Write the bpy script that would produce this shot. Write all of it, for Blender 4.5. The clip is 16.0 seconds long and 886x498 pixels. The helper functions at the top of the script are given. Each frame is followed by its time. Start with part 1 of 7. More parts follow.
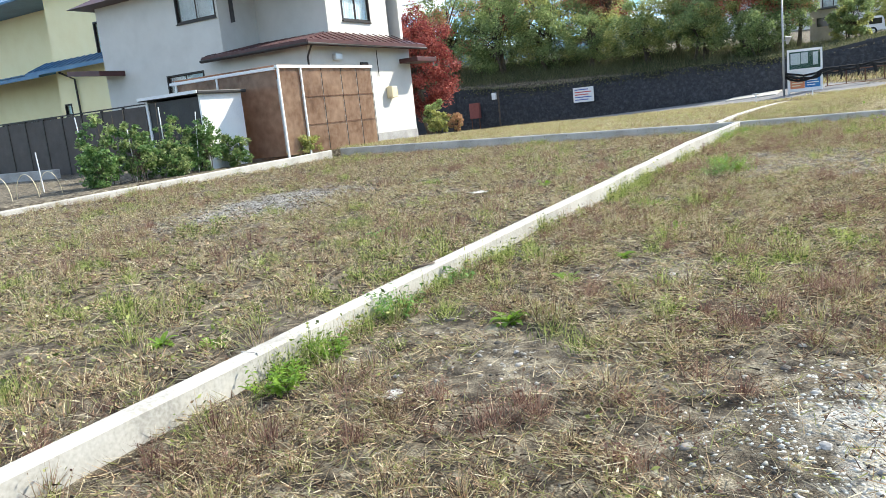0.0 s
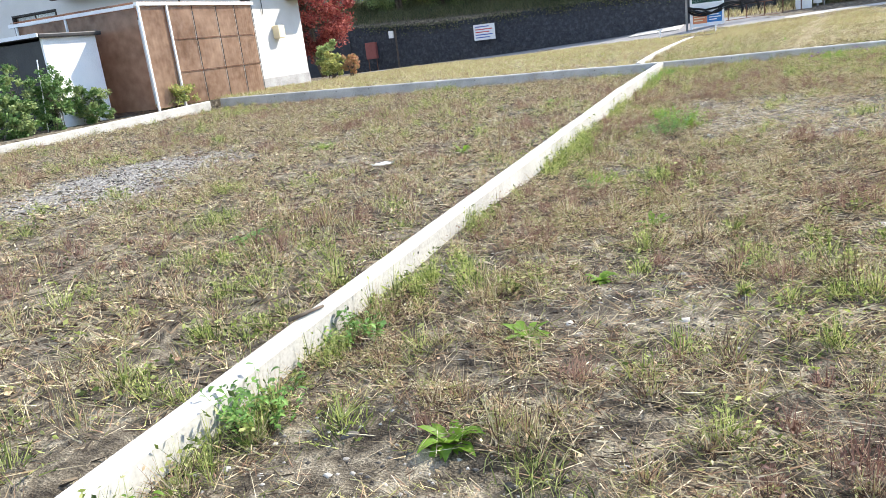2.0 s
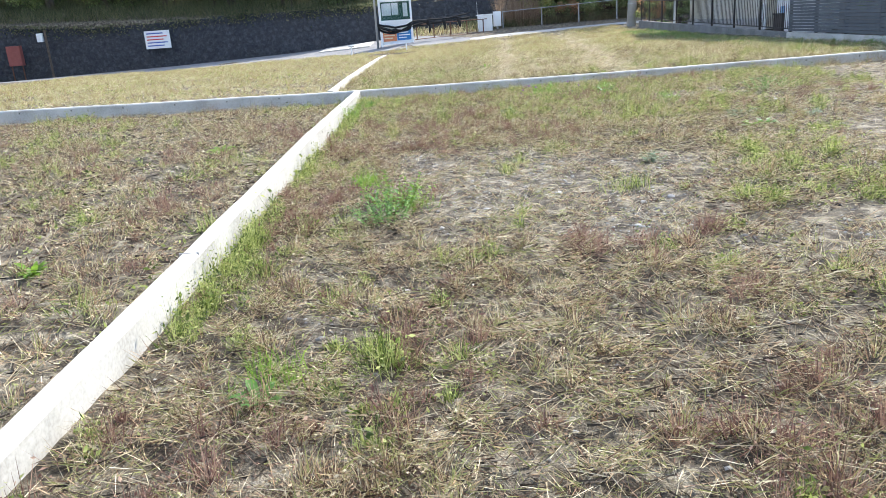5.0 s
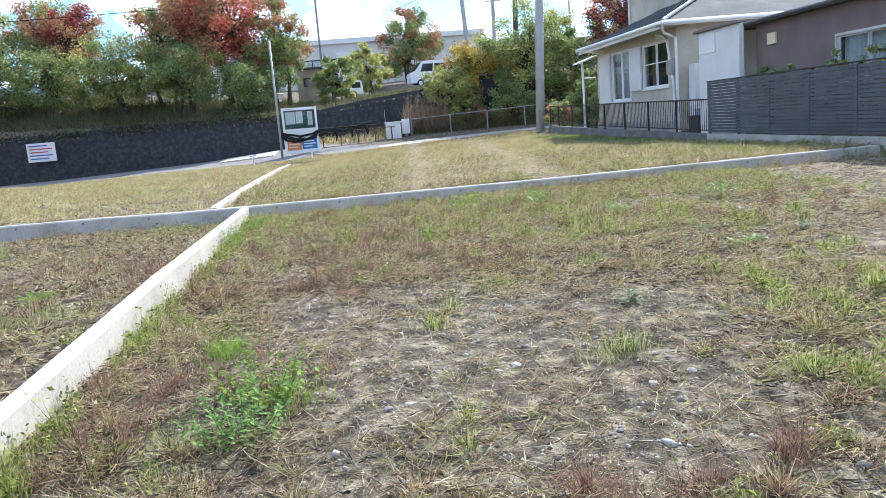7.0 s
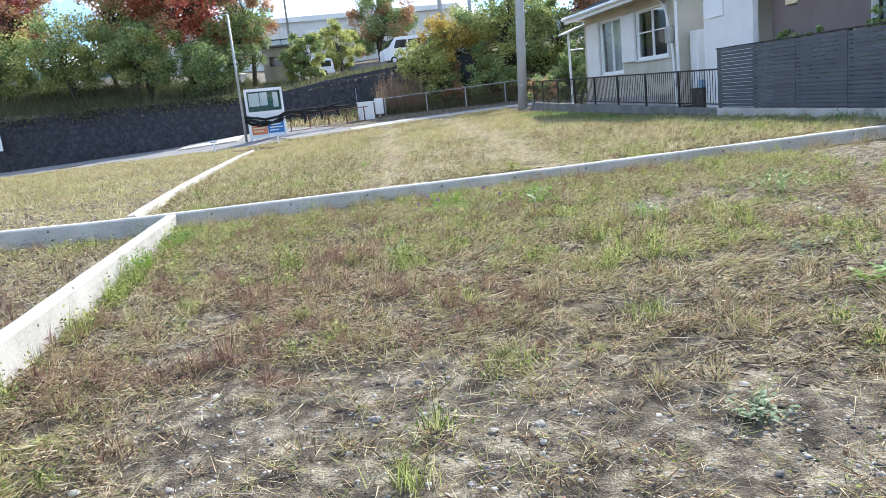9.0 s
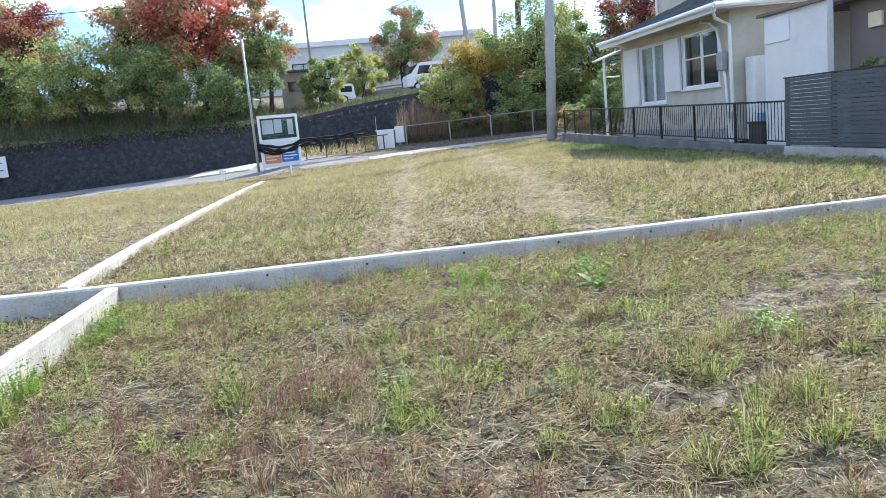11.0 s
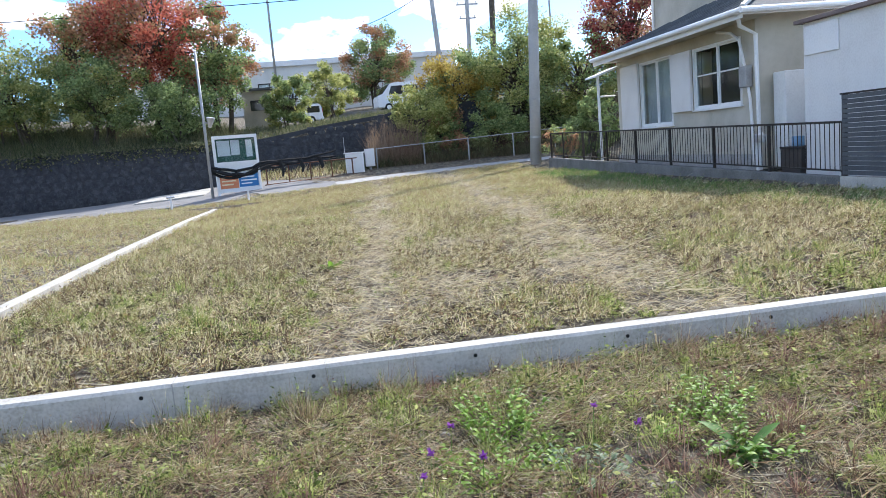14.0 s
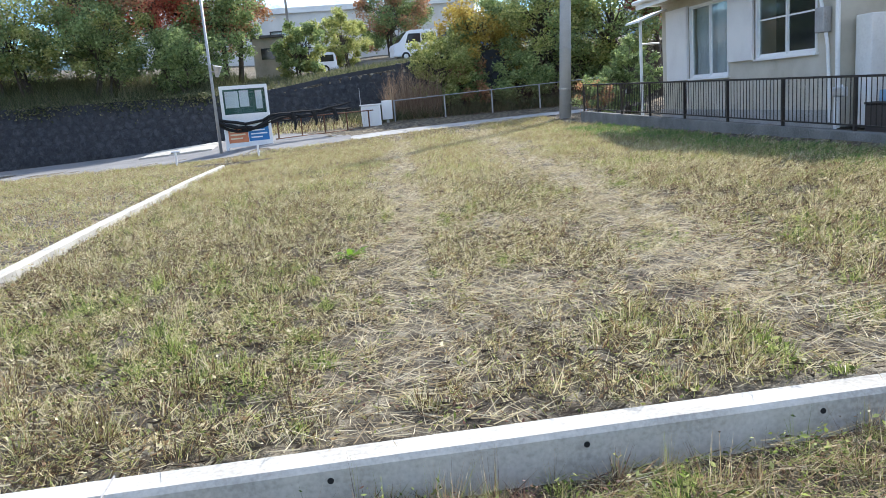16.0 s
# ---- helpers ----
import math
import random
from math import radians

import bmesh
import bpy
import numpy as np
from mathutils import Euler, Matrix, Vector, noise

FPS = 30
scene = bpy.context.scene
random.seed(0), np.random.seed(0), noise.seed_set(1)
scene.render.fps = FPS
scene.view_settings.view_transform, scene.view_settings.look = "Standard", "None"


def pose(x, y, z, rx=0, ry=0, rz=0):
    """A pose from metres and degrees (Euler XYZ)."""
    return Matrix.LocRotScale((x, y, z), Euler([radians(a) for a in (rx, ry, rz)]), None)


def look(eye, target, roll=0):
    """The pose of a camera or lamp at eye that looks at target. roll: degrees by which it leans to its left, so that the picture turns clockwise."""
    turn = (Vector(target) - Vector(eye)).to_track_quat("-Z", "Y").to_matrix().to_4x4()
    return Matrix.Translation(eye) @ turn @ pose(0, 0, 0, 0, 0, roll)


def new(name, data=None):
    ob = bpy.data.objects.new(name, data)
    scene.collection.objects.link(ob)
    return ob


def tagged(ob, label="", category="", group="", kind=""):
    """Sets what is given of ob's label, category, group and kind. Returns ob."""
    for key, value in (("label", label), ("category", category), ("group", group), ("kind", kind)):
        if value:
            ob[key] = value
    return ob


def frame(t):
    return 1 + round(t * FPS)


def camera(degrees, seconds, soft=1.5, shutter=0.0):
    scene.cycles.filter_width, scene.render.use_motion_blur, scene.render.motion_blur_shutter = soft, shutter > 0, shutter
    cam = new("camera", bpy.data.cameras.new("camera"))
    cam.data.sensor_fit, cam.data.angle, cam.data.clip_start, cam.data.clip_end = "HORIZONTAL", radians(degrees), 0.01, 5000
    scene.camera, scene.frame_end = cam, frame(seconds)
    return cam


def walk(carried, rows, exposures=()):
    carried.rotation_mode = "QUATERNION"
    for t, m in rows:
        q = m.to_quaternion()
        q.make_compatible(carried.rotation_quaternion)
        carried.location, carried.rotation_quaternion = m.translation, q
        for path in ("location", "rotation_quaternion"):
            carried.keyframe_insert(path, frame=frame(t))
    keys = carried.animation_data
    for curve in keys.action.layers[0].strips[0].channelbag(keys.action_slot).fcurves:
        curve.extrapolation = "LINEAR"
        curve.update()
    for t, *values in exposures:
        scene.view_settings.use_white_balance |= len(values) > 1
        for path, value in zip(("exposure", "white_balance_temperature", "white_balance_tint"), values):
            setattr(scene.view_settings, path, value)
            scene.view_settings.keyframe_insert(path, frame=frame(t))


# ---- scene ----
cam = camera(60.6, 16.0, soft=0.7)
PATH = [
    (0, (2.393, -18.133, 0.9), (1.384, -16.441, 0.551), -6.0),
    (0.5, (2.133, -17.681, 0.928), (1.147, -15.99, 0.514), -6.9),
    (1, (1.892, -17.264, 0.971), (0.958, -15.56, 0.501), -6.5),
    (1.5, (1.741, -16.821, 1.0), (0.867, -15.103, 0.468), -7.2),
    (2, (1.496, -16.405, 1.002), (0.713, -14.641, 0.474), -6.9),
    (2.5, (1.352, -15.976, 1.007), (0.716, -14.158, 0.467), -6.4),
    (3, (1.202, -15.534, 1.05), (0.714, -13.675, 0.496), -6.1),
    (3.5, (1.095, -15.146, 1.089), (0.783, -13.241, 0.568), -4.6),
    (4, (1.126, -14.638, 1.086), (0.861, -12.715, 0.605), -4.0),
    (4.5, (1.067, -14.144, 1.063), (0.862, -12.224, 0.542), -4.3),
    (4.7, (1.055, -13.745, 1.108), (0.94, -11.833, 0.534), -4.3),
    (6.8, (1.171, -11.422, 1.041), (1.306, -9.47, 0.628), -4.3),
    (7, (1.159, -11.151, 1.023), (1.369, -9.189, 0.694), -4.8),
    (7.5, (1.189, -10.64, 1.032), (1.531, -8.701, 0.683), -5.2),
    (8, (1.257, -10.081, 1.048), (1.523, -8.12, 0.76), -5.9),
    (8.5, (1.295, -9.535, 1.044), (1.563, -7.586, 0.685), -6.3),
    (9, (1.434, -8.976, 1.029), (1.691, -7.031, 0.641), -6.0),
    (9.5, (1.519, -8.46, 1.045), (1.771, -6.506, 0.697), -4.7),
    (9.7, (1.548, -8.218, 1.077), (1.788, -6.257, 0.762), -5.5),
    (11.8, (1.838, -6.191, 1.183), (2.036, -4.227, 0.861), -5.2),
    (12, (1.815, -6.032, 1.181), (2.028, -4.066, 0.879), -5.2),
    (12.5, (1.781, -5.589, 1.186), (2.007, -3.618, 0.935), -4.8),
    (13, (1.87, -5.11, 1.173), (2.083, -3.134, 0.948), -5.8),
    (13.5, (1.885, -4.588, 1.154), (2.103, -2.616, 0.899), -5.0),
    (14, (1.952, -4.064, 1.175), (2.244, -2.104, 0.908), -4.9),
    (14.5, (1.961, -3.59, 1.216), (2.256, -1.624, 0.992), -5.2),
    (15, (1.921, -3.177, 1.218), (2.206, -1.213, 0.968), -5.3),
    (15.5, (1.969, -2.771, 1.187), (2.292, -0.827, 0.845), -5.7),
    (16, (1.936, -2.404, 1.236), (2.179, -0.457, 0.848), -4.7),
]
walk(cam, [(t, look(eye, target, roll)) for t, eye, target, roll in PATH], [(0.0, 1.2, 6650, 7), (0.5, 1.3, 6650, 8), (1.0, 1.37, 6600, 10), (3.5, 1.47, 6400, 12), (4.0, 1.36, 6300, 12), (4.5, 1.47, 6300, 11), (7.0, 1.27, 6200, 12), (8.0, 1.08, 6200, 11), (8.5, 1.33, 6200, 11), (9.5, 1.36, 6200, 11), (12.0, 1.3, 6100, 12), (12.5, 1.1, 6150, 13), (13.0, 1.0, 6150, 13), (14.0, 1.1, 6150, 13), (14.5, 0.96, 6200, 13), (15.0, 1.05, 6250, 13), (15.5, 1.07, 6200, 12), (16.0, 1.14, 6200, 11)])

# ---- light and sky ----
SUN = Vector((2.25, 2.9, 3.15)).normalized()
SUN_EL = math.asin(SUN.z)
SUN_AZ = math.atan2(SUN.x, SUN.y)
sun_data = bpy.data.lights.new("sun", "SUN")
sun_data.energy, sun_data.angle, sun_data.color = 3.8, radians(0.53), (1.0, 0.95, 0.86)
sun = new("sun", sun_data)
sun.matrix_world = look((0, 0, 60), Vector((0, 0, 60)) - SUN)

world = bpy.data.worlds.new("sky")
scene.world = world
world.use_nodes = True
wt = world.node_tree
wt.nodes.clear()


def wnode(kind, **values):
    n = wt.nodes.new(kind)
    for k, v in values.items():
        n.inputs[k].default_value = v
    return n


sky = wt.nodes.new("ShaderNodeTexSky")
sky.sky_type, sky.sun_disc = "NISHITA", False
sky.sun_elevation, sky.sun_rotation = SUN_EL, SUN_AZ
sky.air_density, sky.dust_density, sky.ozone_density = 1.0, 0.4, 1.5
coord = wt.nodes.new("ShaderNodeTexCoord")
stretch = wt.nodes.new("ShaderNodeMapping")
stretch.inputs["Scale"].default_value = (1.0, 1.0, 2.1)
stretch.inputs["Location"].default_value = (0.35, 0.1, 0.05)
wt.links.new(coord.outputs["Generated"], stretch.inputs["Vector"])
puff = wnode("ShaderNodeTexNoise", Scale=6.0, Detail=10.0, Roughness=0.55)
wt.links.new(stretch.outputs["Vector"], puff.inputs["Vector"])
cover = wt.nodes.new("ShaderNodeValToRGB")
cover.color_ramp.elements[0].position, cover.color_ramp.elements[1].position = 0.5, 0.6
wt.links.new(puff.outputs["Fac"], cover.inputs["Fac"])
tone = wt.nodes.new("ShaderNodeValToRGB")
tone.color_ramp.elements[0].position, tone.color_ramp.elements[1].position = 0.51, 0.64
tone.color_ramp.elements[0].color, tone.color_ramp.elements[1].color = (0.72, 0.74, 0.77, 1), (0.2, 0.225, 0.26, 1)
wt.links.new(puff.outputs["Fac"], tone.inputs["Fac"])
clear = wt.nodes.new("ShaderNodeVectorMath")
clear.operation = "SCALE"
clear.inputs["Scale"].default_value = 0.058
wt.links.new(sky.outputs["Color"], clear.inputs[0])
deep = wt.nodes.new("ShaderNodeVectorMath")
deep.operation = "MULTIPLY"
deep.inputs[1].default_value = (0.55, 0.78, 1.02)
wt.links.new(clear.outputs["Vector"], deep.inputs[0])
both = wt.nodes.new("ShaderNodeMix")
both.data_type = "RGBA"
wt.links.new(cover.outputs["Color"], both.inputs["Factor"])
wt.links.new(deep.outputs["Vector"], both.inputs[6])
wt.links.new(tone.outputs["Color"], both.inputs[7])
back = wnode("ShaderNodeBackground", Strength=2.25)
wt.links.new(both.outputs[2], back.inputs["Color"])
wout = wt.nodes.new("ShaderNodeOutputWorld")
wt.links.new(back.outputs["Background"], wout.inputs["Surface"])

# ---- materials ----


def surface(name, stops, scale=6.0, fine=60.0, rough=0.8, bump=0.3, metal=0.0, depth=0.01, island=0.0, piece=0.0, through_light=0.0, patch=0.0, spec=0.3, mottle=1.0):
    """A weathered surface: stops are colours from dark to light, mixed by a coarse and a fine noise in metres."""
    m = bpy.data.materials.new(name)
    m.use_nodes = True
    t = m.node_tree
    b = t.nodes["Principled BSDF"]
    out = t.nodes["Material Output"]
    geo = t.nodes.new("ShaderNodeNewGeometry")
    n1, n2 = t.nodes.new("ShaderNodeTexNoise"), t.nodes.new("ShaderNodeTexNoise")
    n1.inputs["Scale"].default_value, n1.inputs["Detail"].default_value, n1.inputs["Roughness"].default_value = scale, 6, 0.6
    n2.inputs["Scale"].default_value, n2.inputs["Detail"].default_value = fine, 4
    for n in (n1, n2):
        t.links.new(geo.outputs["Position"], n.inputs["Vector"])
    mixed = t.nodes.new("ShaderNodeMath")
    mixed.operation = "MULTIPLY_ADD"
    mixed.inputs[1].default_value = 0.45
    t.links.new(n2.outputs["Fac"], mixed.inputs[0])
    half = t.nodes.new("ShaderNodeMath")
    half.operation = "MULTIPLY"
    half.inputs[1].default_value = 0.55
    spreadn = t.nodes.new("ShaderNodeMath")
    spreadn.operation = "MULTIPLY_ADD"
    spreadn.inputs[1].default_value, spreadn.inputs[2].default_value = mottle, 0.5 - 0.5 * mottle
    t.links.new(n1.outputs["Fac"], spreadn.inputs[0])
    t.links.new(spreadn.outputs[0], half.inputs[0])
    t.links.new(half.outputs[0], mixed.inputs[2])
    value = mixed.outputs[0]

    def shift(source, amount):
        a = t.nodes.new("ShaderNodeMath")
        a.operation = "MULTIPLY_ADD"
        a.inputs[1].default_value = amount
        t.links.new(source, a.inputs[0])
        s = t.nodes.new("ShaderNodeMath")
        s.operation = "SUBTRACT"
        s.inputs[1].default_value = amount / 2
        t.links.new(a.outputs[0], s.inputs[0])
        t.links.new(value, a.inputs[2])
        return s.outputs[0]

    if island:
        value = shift(geo.outputs["Random Per Island"], island)
    if piece:
        info = t.nodes.new("ShaderNodeObjectInfo")
        value = shift(info.outputs["Random"], piece)
    if patch:
        n3 = t.nodes.new("ShaderNodeTexNoise")
        n3.inputs["Scale"].default_value, n3.inputs["Detail"].default_value = 0.55, 3
        t.links.new(geo.outputs["Position"], n3.inputs["Vector"])
        value = shift(n3.outputs["Fac"], patch)
    ramp = t.nodes.new("ShaderNodeValToRGB")
    e = ramp.color_ramp.elements
    lo, hi = (0.33, 0.67) if not island else (0.18, 0.82)
    while len(e) < len(stops):
        e.new(0.5)
    for n, c in enumerate(stops):
        e[n].position = lo + (hi - lo) * n / max(1, len(stops) - 1)
        e[n].color = (*c, 1)
    t.links.new(value, ramp.inputs["Fac"])
    t.links.new(ramp.outputs["Color"], b.inputs["Base Color"])
    b.inputs["Roughness"].default_value, b.inputs["Metallic"].default_value = rough, metal
    b.inputs["Specular IOR Level"].default_value = spec
    if bump:
        bp = t.nodes.new("ShaderNodeBump")
        bp.inputs["Strength"].default_value, bp.inputs["Distance"].default_value = bump, depth
        t.links.new(mixed.outputs[0], bp.inputs["Height"])
        t.links.new(bp.outputs["Normal"], b.inputs["Normal"])
    if through_light:
        tr = t.nodes.new("ShaderNodeBsdfTranslucent")
        t.links.new(ramp.outputs["Color"], tr.inputs["Color"])
        mx = t.nodes.new("ShaderNodeMixShader")
        mx.inputs["Fac"].default_value = through_light
        t.links.new(b.outputs["BSDF"], mx.inputs[1])
        t.links.new(tr.outputs["BSDF"], mx.inputs[2])
        t.links.new(mx.outputs["Shader"], out.inputs["Surface"])
    return m


def pane_glass(name, tint=(0.8, 0.86, 0.88), rough=0.03):
    m = bpy.data.materials.new(name)
    m.use_nodes = True
    b = m.node_tree.nodes["Principled BSDF"]
    b.inputs["Base Color"].default_value = (*tint, 1)
    b.inputs["Roughness"].default_value = rough
    b.inputs["Transmission Weight"].default_value = 1.0
    b.inputs["IOR"].default_value = 1.45
    return m


SOIL = surface("soil", [(0.026, 0.02, 0.013), (0.08, 0.065, 0.044), (0.155, 0.13, 0.091), (0.32, 0.28, 0.2)], 8.0, 110, 0.95, 1.0, depth=0.035, mottle=1.9)


def pale_stain(m, centre, radius, colour, amount):
    """A spill of pale dried silt or fine gravel, ragged at its edge, over the soil's own colour."""
    t = m.node_tree
    b = t.nodes["Principled BSDF"]
    old = b.inputs["Base Color"].links[0].from_socket
    geo = t.nodes.new("ShaderNodeNewGeometry")
    ragged = t.nodes.new("ShaderNodeTexNoise")
    ragged.inputs["Scale"].default_value, ragged.inputs["Detail"].default_value = 5.0, 6
    t.links.new(geo.outputs["Position"], ragged.inputs["Vector"])
    place = t.nodes.new("ShaderNodeMapping")
    place.vector_type = "POINT"
    place.inputs["Scale"].default_value = (1 / radius[0], 1 / radius[1], 0)
    place.inputs["Location"].default_value = (-centre[0] / radius[0], -centre[1] / radius[1], 0)
    t.links.new(geo.outputs["Position"], place.inputs["Vector"])
    far = t.nodes.new("ShaderNodeVectorMath")
    far.operation = "LENGTH"
    t.links.new(place.outputs["Vector"], far.inputs[0])
    sumup = t.nodes.new("ShaderNodeMath")
    sumup.operation = "MULTIPLY_ADD"
    sumup.inputs[1].default_value = 1.7
    t.links.new(ragged.outputs["Fac"], sumup.inputs[0])
    t.links.new(far.outputs["Value"], sumup.inputs[2])
    mask = t.nodes.new("ShaderNodeMapRange")
    mask.inputs["From Min"].default_value, mask.inputs["From Max"].default_value = 1.45, 1.95
    mask.inputs["To Min"].default_value, mask.inputs["To Max"].default_value = amount, 0.0
    t.links.new(sumup.outputs[0], mask.inputs["Value"])
    mix = t.nodes.new("ShaderNodeMix")
    mix.data_type = "RGBA"
    mix.inputs[7].default_value = (*colour, 1)
    t.links.new(mask.outputs["Result"], mix.inputs["Factor"])
    t.links.new(old, mix.inputs[6])
    t.links.new(mix.outputs[2], b.inputs["Base Color"])


pale_stain(SOIL, (2.6, -15.4), (0.42, 0.6), (0.47, 0.455, 0.4), 0.9)
pale_stain(SOIL, (-5.4, -9.8), (1.3, 2.1), (0.33, 0.325, 0.305), 0.5)
ASPHALT = surface("asphalt", [(0.15, 0.148, 0.145), (0.205, 0.2, 0.195), (0.26, 0.255, 0.245)], 1.2, 90, 0.9, 0.5, depth=0.006)
CONCRETE = surface("kerb_concrete", [(0.3, 0.285, 0.25), (0.44, 0.42, 0.37), (0.53, 0.51, 0.46)], 1.7, 55, 0.88, 0.35, depth=0.004, mottle=1.5)
# a darker grey than the other concrete, for the wall under the railing
CONCRETE_DARK = surface("dark_grey_concrete", [(0.1, 0.1, 0.092), (0.17, 0.168, 0.155), (0.25, 0.245, 0.23)], 2.0, 40, 0.92, 0.4, depth=0.006)
CONCRETE_OLD = surface("grey_concrete", [(0.22, 0.21, 0.19), (0.36, 0.35, 0.33), (0.47, 0.46, 0.43)], 2.0, 40, 0.9, 0.4, depth=0.006)
POLE_GREY = surface("pole_concrete", [(0.3, 0.3, 0.29), (0.4, 0.4, 0.385), (0.46, 0.455, 0.44)], 1.5, 50, 0.9, 0.2)
# near-black that imitates the shade inside the kerb's form holes
DARK = surface("painted_hole_shade", [(0.012, 0.012, 0.012), (0.02, 0.02, 0.02)], 5, 40, 0.9, 0.0)
STONE = surface("basalt", [(0.026, 0.028, 0.032), (0.047, 0.05, 0.056), (0.085, 0.087, 0.093)], 5.0, 34, 0.9, 1.0, depth=0.03, piece=0.05, mottle=1.4)
MORTAR = surface("dark_mortar", [(0.034, 0.036, 0.04), (0.06, 0.062, 0.066)], 3, 30, 0.95, 0.5)
DRY_GRASS = surface("dry_grass", [(0.1, 0.062, 0.042), (0.39, 0.24, 0.15), (0.6, 0.45, 0.27), (0.34, 0.26, 0.14), (0.85, 0.74, 0.52), (0.31, 0.32, 0.115)], 7.0, 30, 0.7, 0.0, island=1.1, patch=0.5, mottle=2.6, through_light=0.3)
LAWN = surface("mown_grass", [(0.09, 0.06, 0.035), (0.42, 0.26, 0.14), (0.3, 0.32, 0.095), (0.54, 0.43, 0.23), (0.25, 0.31, 0.07), (0.8, 0.7, 0.45)], 6.0, 30, 0.7, 0.0, island=1.2, patch=0.6, mottle=2.6, through_light=0.35)
FAR_LAWN = surface("mown_grass_pale", [(0.19, 0.13, 0.08), (0.42, 0.29, 0.165), (0.34, 0.33, 0.125), (0.52, 0.43, 0.24), (0.31, 0.34, 0.105), (0.66, 0.58, 0.36)], 4.0, 30, 0.75, 0.0, island=0.7, patch=0.6, mottle=2.2, through_light=0.4)
STRAW = surface("straw", [(0.36, 0.27, 0.155), (0.62, 0.52, 0.33), (0.84, 0.75, 0.54)], 2, 20, 0.7, 0.0, island=0.6, through_light=0.25)
WEED = surface("weed_leaf", [(0.07, 0.15, 0.03), (0.14, 0.28, 0.06), (0.24, 0.4, 0.1)], 8, 40, 0.55, 0.0, island=0.55, through_light=0.4)
WEED_BRIGHT = surface("fresh_weed_leaf", [(0.11, 0.21, 0.025), (0.2, 0.34, 0.04), (0.3, 0.45, 0.07)], 8, 40, 0.5, 0.0, island=0.5, through_light=0.5)
SILVER_LEAF = surface("pale_weed_leaf", [(0.11, 0.17, 0.085), (0.21, 0.27, 0.15), (0.35, 0.39, 0.27)], 8, 40, 0.7, 0.0, island=0.5, through_light=0.3)
FLOWER = surface("purple_petal", [(0.2, 0.05, 0.3), (0.33, 0.09, 0.45)], 8, 40, 0.6, 0.0, island=0.4, through_light=0.4)
ROCK = surface("field_stone", [(0.13, 0.13, 0.125), (0.25, 0.245, 0.235), (0.38, 0.37, 0.35)], 9, 60, 0.9, 0.5, depth=0.006)
PEBBLE = surface("pebble", [(0.04, 0.038, 0.034), (0.125, 0.116, 0.102), (0.24, 0.226, 0.2), (0.44, 0.42, 0.37)], 9, 70, 0.9, 0.4, island=0.8)
BARK = surface("bark", [(0.045, 0.035, 0.028), (0.1, 0.08, 0.06), (0.16, 0.13, 0.1)], 4, 30, 0.95, 0.8, depth=0.02)
LEAF_RED = surface("red_maple_leaf", [(0.15, 0.03, 0.03), (0.31, 0.07, 0.06), (0.44, 0.15, 0.11)], 0.6, 4, 0.6, 0.0, island=0.6, through_light=0.45)
LEAF_ORANGE = surface("orange_maple_leaf", [(0.27, 0.075, 0.05), (0.56, 0.15, 0.095), (0.74, 0.29, 0.175)], 0.6, 4, 0.6, 0.0, island=0.7, through_light=0.5)
LEAF_RUST = surface("rusty_leaf", [(0.21, 0.15, 0.08), (0.46, 0.24, 0.13), (0.64, 0.34, 0.19), (0.33, 0.34, 0.13)], 0.6, 4, 0.6, 0.0, island=0.6, through_light=0.4)
LEAF_GREEN = surface("green_leaf", [(0.13, 0.18, 0.07), (0.27, 0.35, 0.13), (0.46, 0.52, 0.22)], 0.7, 5, 0.55, 0.0, island=0.6, through_light=0.5)
LEAF_LIME = surface("yellow_green_leaf", [(0.2, 0.24, 0.07), (0.42, 0.44, 0.14), (0.66, 0.63, 0.27)], 0.7, 5, 0.6, 0.0, island=0.6, through_light=0.55)
LEAF_GOLD = surface("golden_leaf", [(0.3, 0.21, 0.05), (0.52, 0.38, 0.09), (0.66, 0.54, 0.15)], 0.7, 5, 0.6, 0.0, island=0.6, through_light=0.45)
SEDGE = surface("bank_grass", [(0.045, 0.06, 0.025), (0.12, 0.135, 0.06), (0.25, 0.235, 0.125)], 0.7, 6, 0.7, 0.0, island=0.7, through_light=0.35)
REED = surface("dry_reed", [(0.2, 0.13, 0.085), (0.34, 0.235, 0.155), (0.45, 0.34, 0.23)], 0.9, 8, 0.7, 0.0, island=0.6, through_light=0.35)
STUCCO = surface("white_stucco", [(0.56, 0.535, 0.48), (0.63, 0.605, 0.55), (0.68, 0.655, 0.6)], 1.1, 120, 0.9, 0.3, depth=0.003)
STUCCO_GREY = surface("beige_mortar_wall", [(0.4, 0.37, 0.295), (0.5, 0.465, 0.38), (0.58, 0.545, 0.46)], 1.3, 130, 0.92, 0.4, depth=0.003, mottle=1.5)
STUCCO_YELLOW = surface("cream_yellow_stucco", [(0.82, 0.71, 0.4), (0.87, 0.77, 0.46), (0.9, 0.81, 0.52)], 1.0, 120, 0.9, 0.3, depth=0.003)
WHITE = surface("white_paint", [(0.68, 0.68, 0.66), (0.78, 0.78, 0.76), (0.82, 0.82, 0.8)], 1.6, 30, 0.55, 0.08, depth=0.003, spec=0.4)
SHUTTER = surface("white_shutter_board", [(0.64, 0.63, 0.6), (0.73, 0.72, 0.69), (0.78, 0.77, 0.74)], 1.6, 30, 0.6, 0.08, depth=0.003)
ALU = surface("aluminium", [(0.5, 0.5, 0.5), (0.62, 0.62, 0.61), (0.7, 0.7, 0.69)], 3, 40, 0.4, 0.05, metal=0.7)
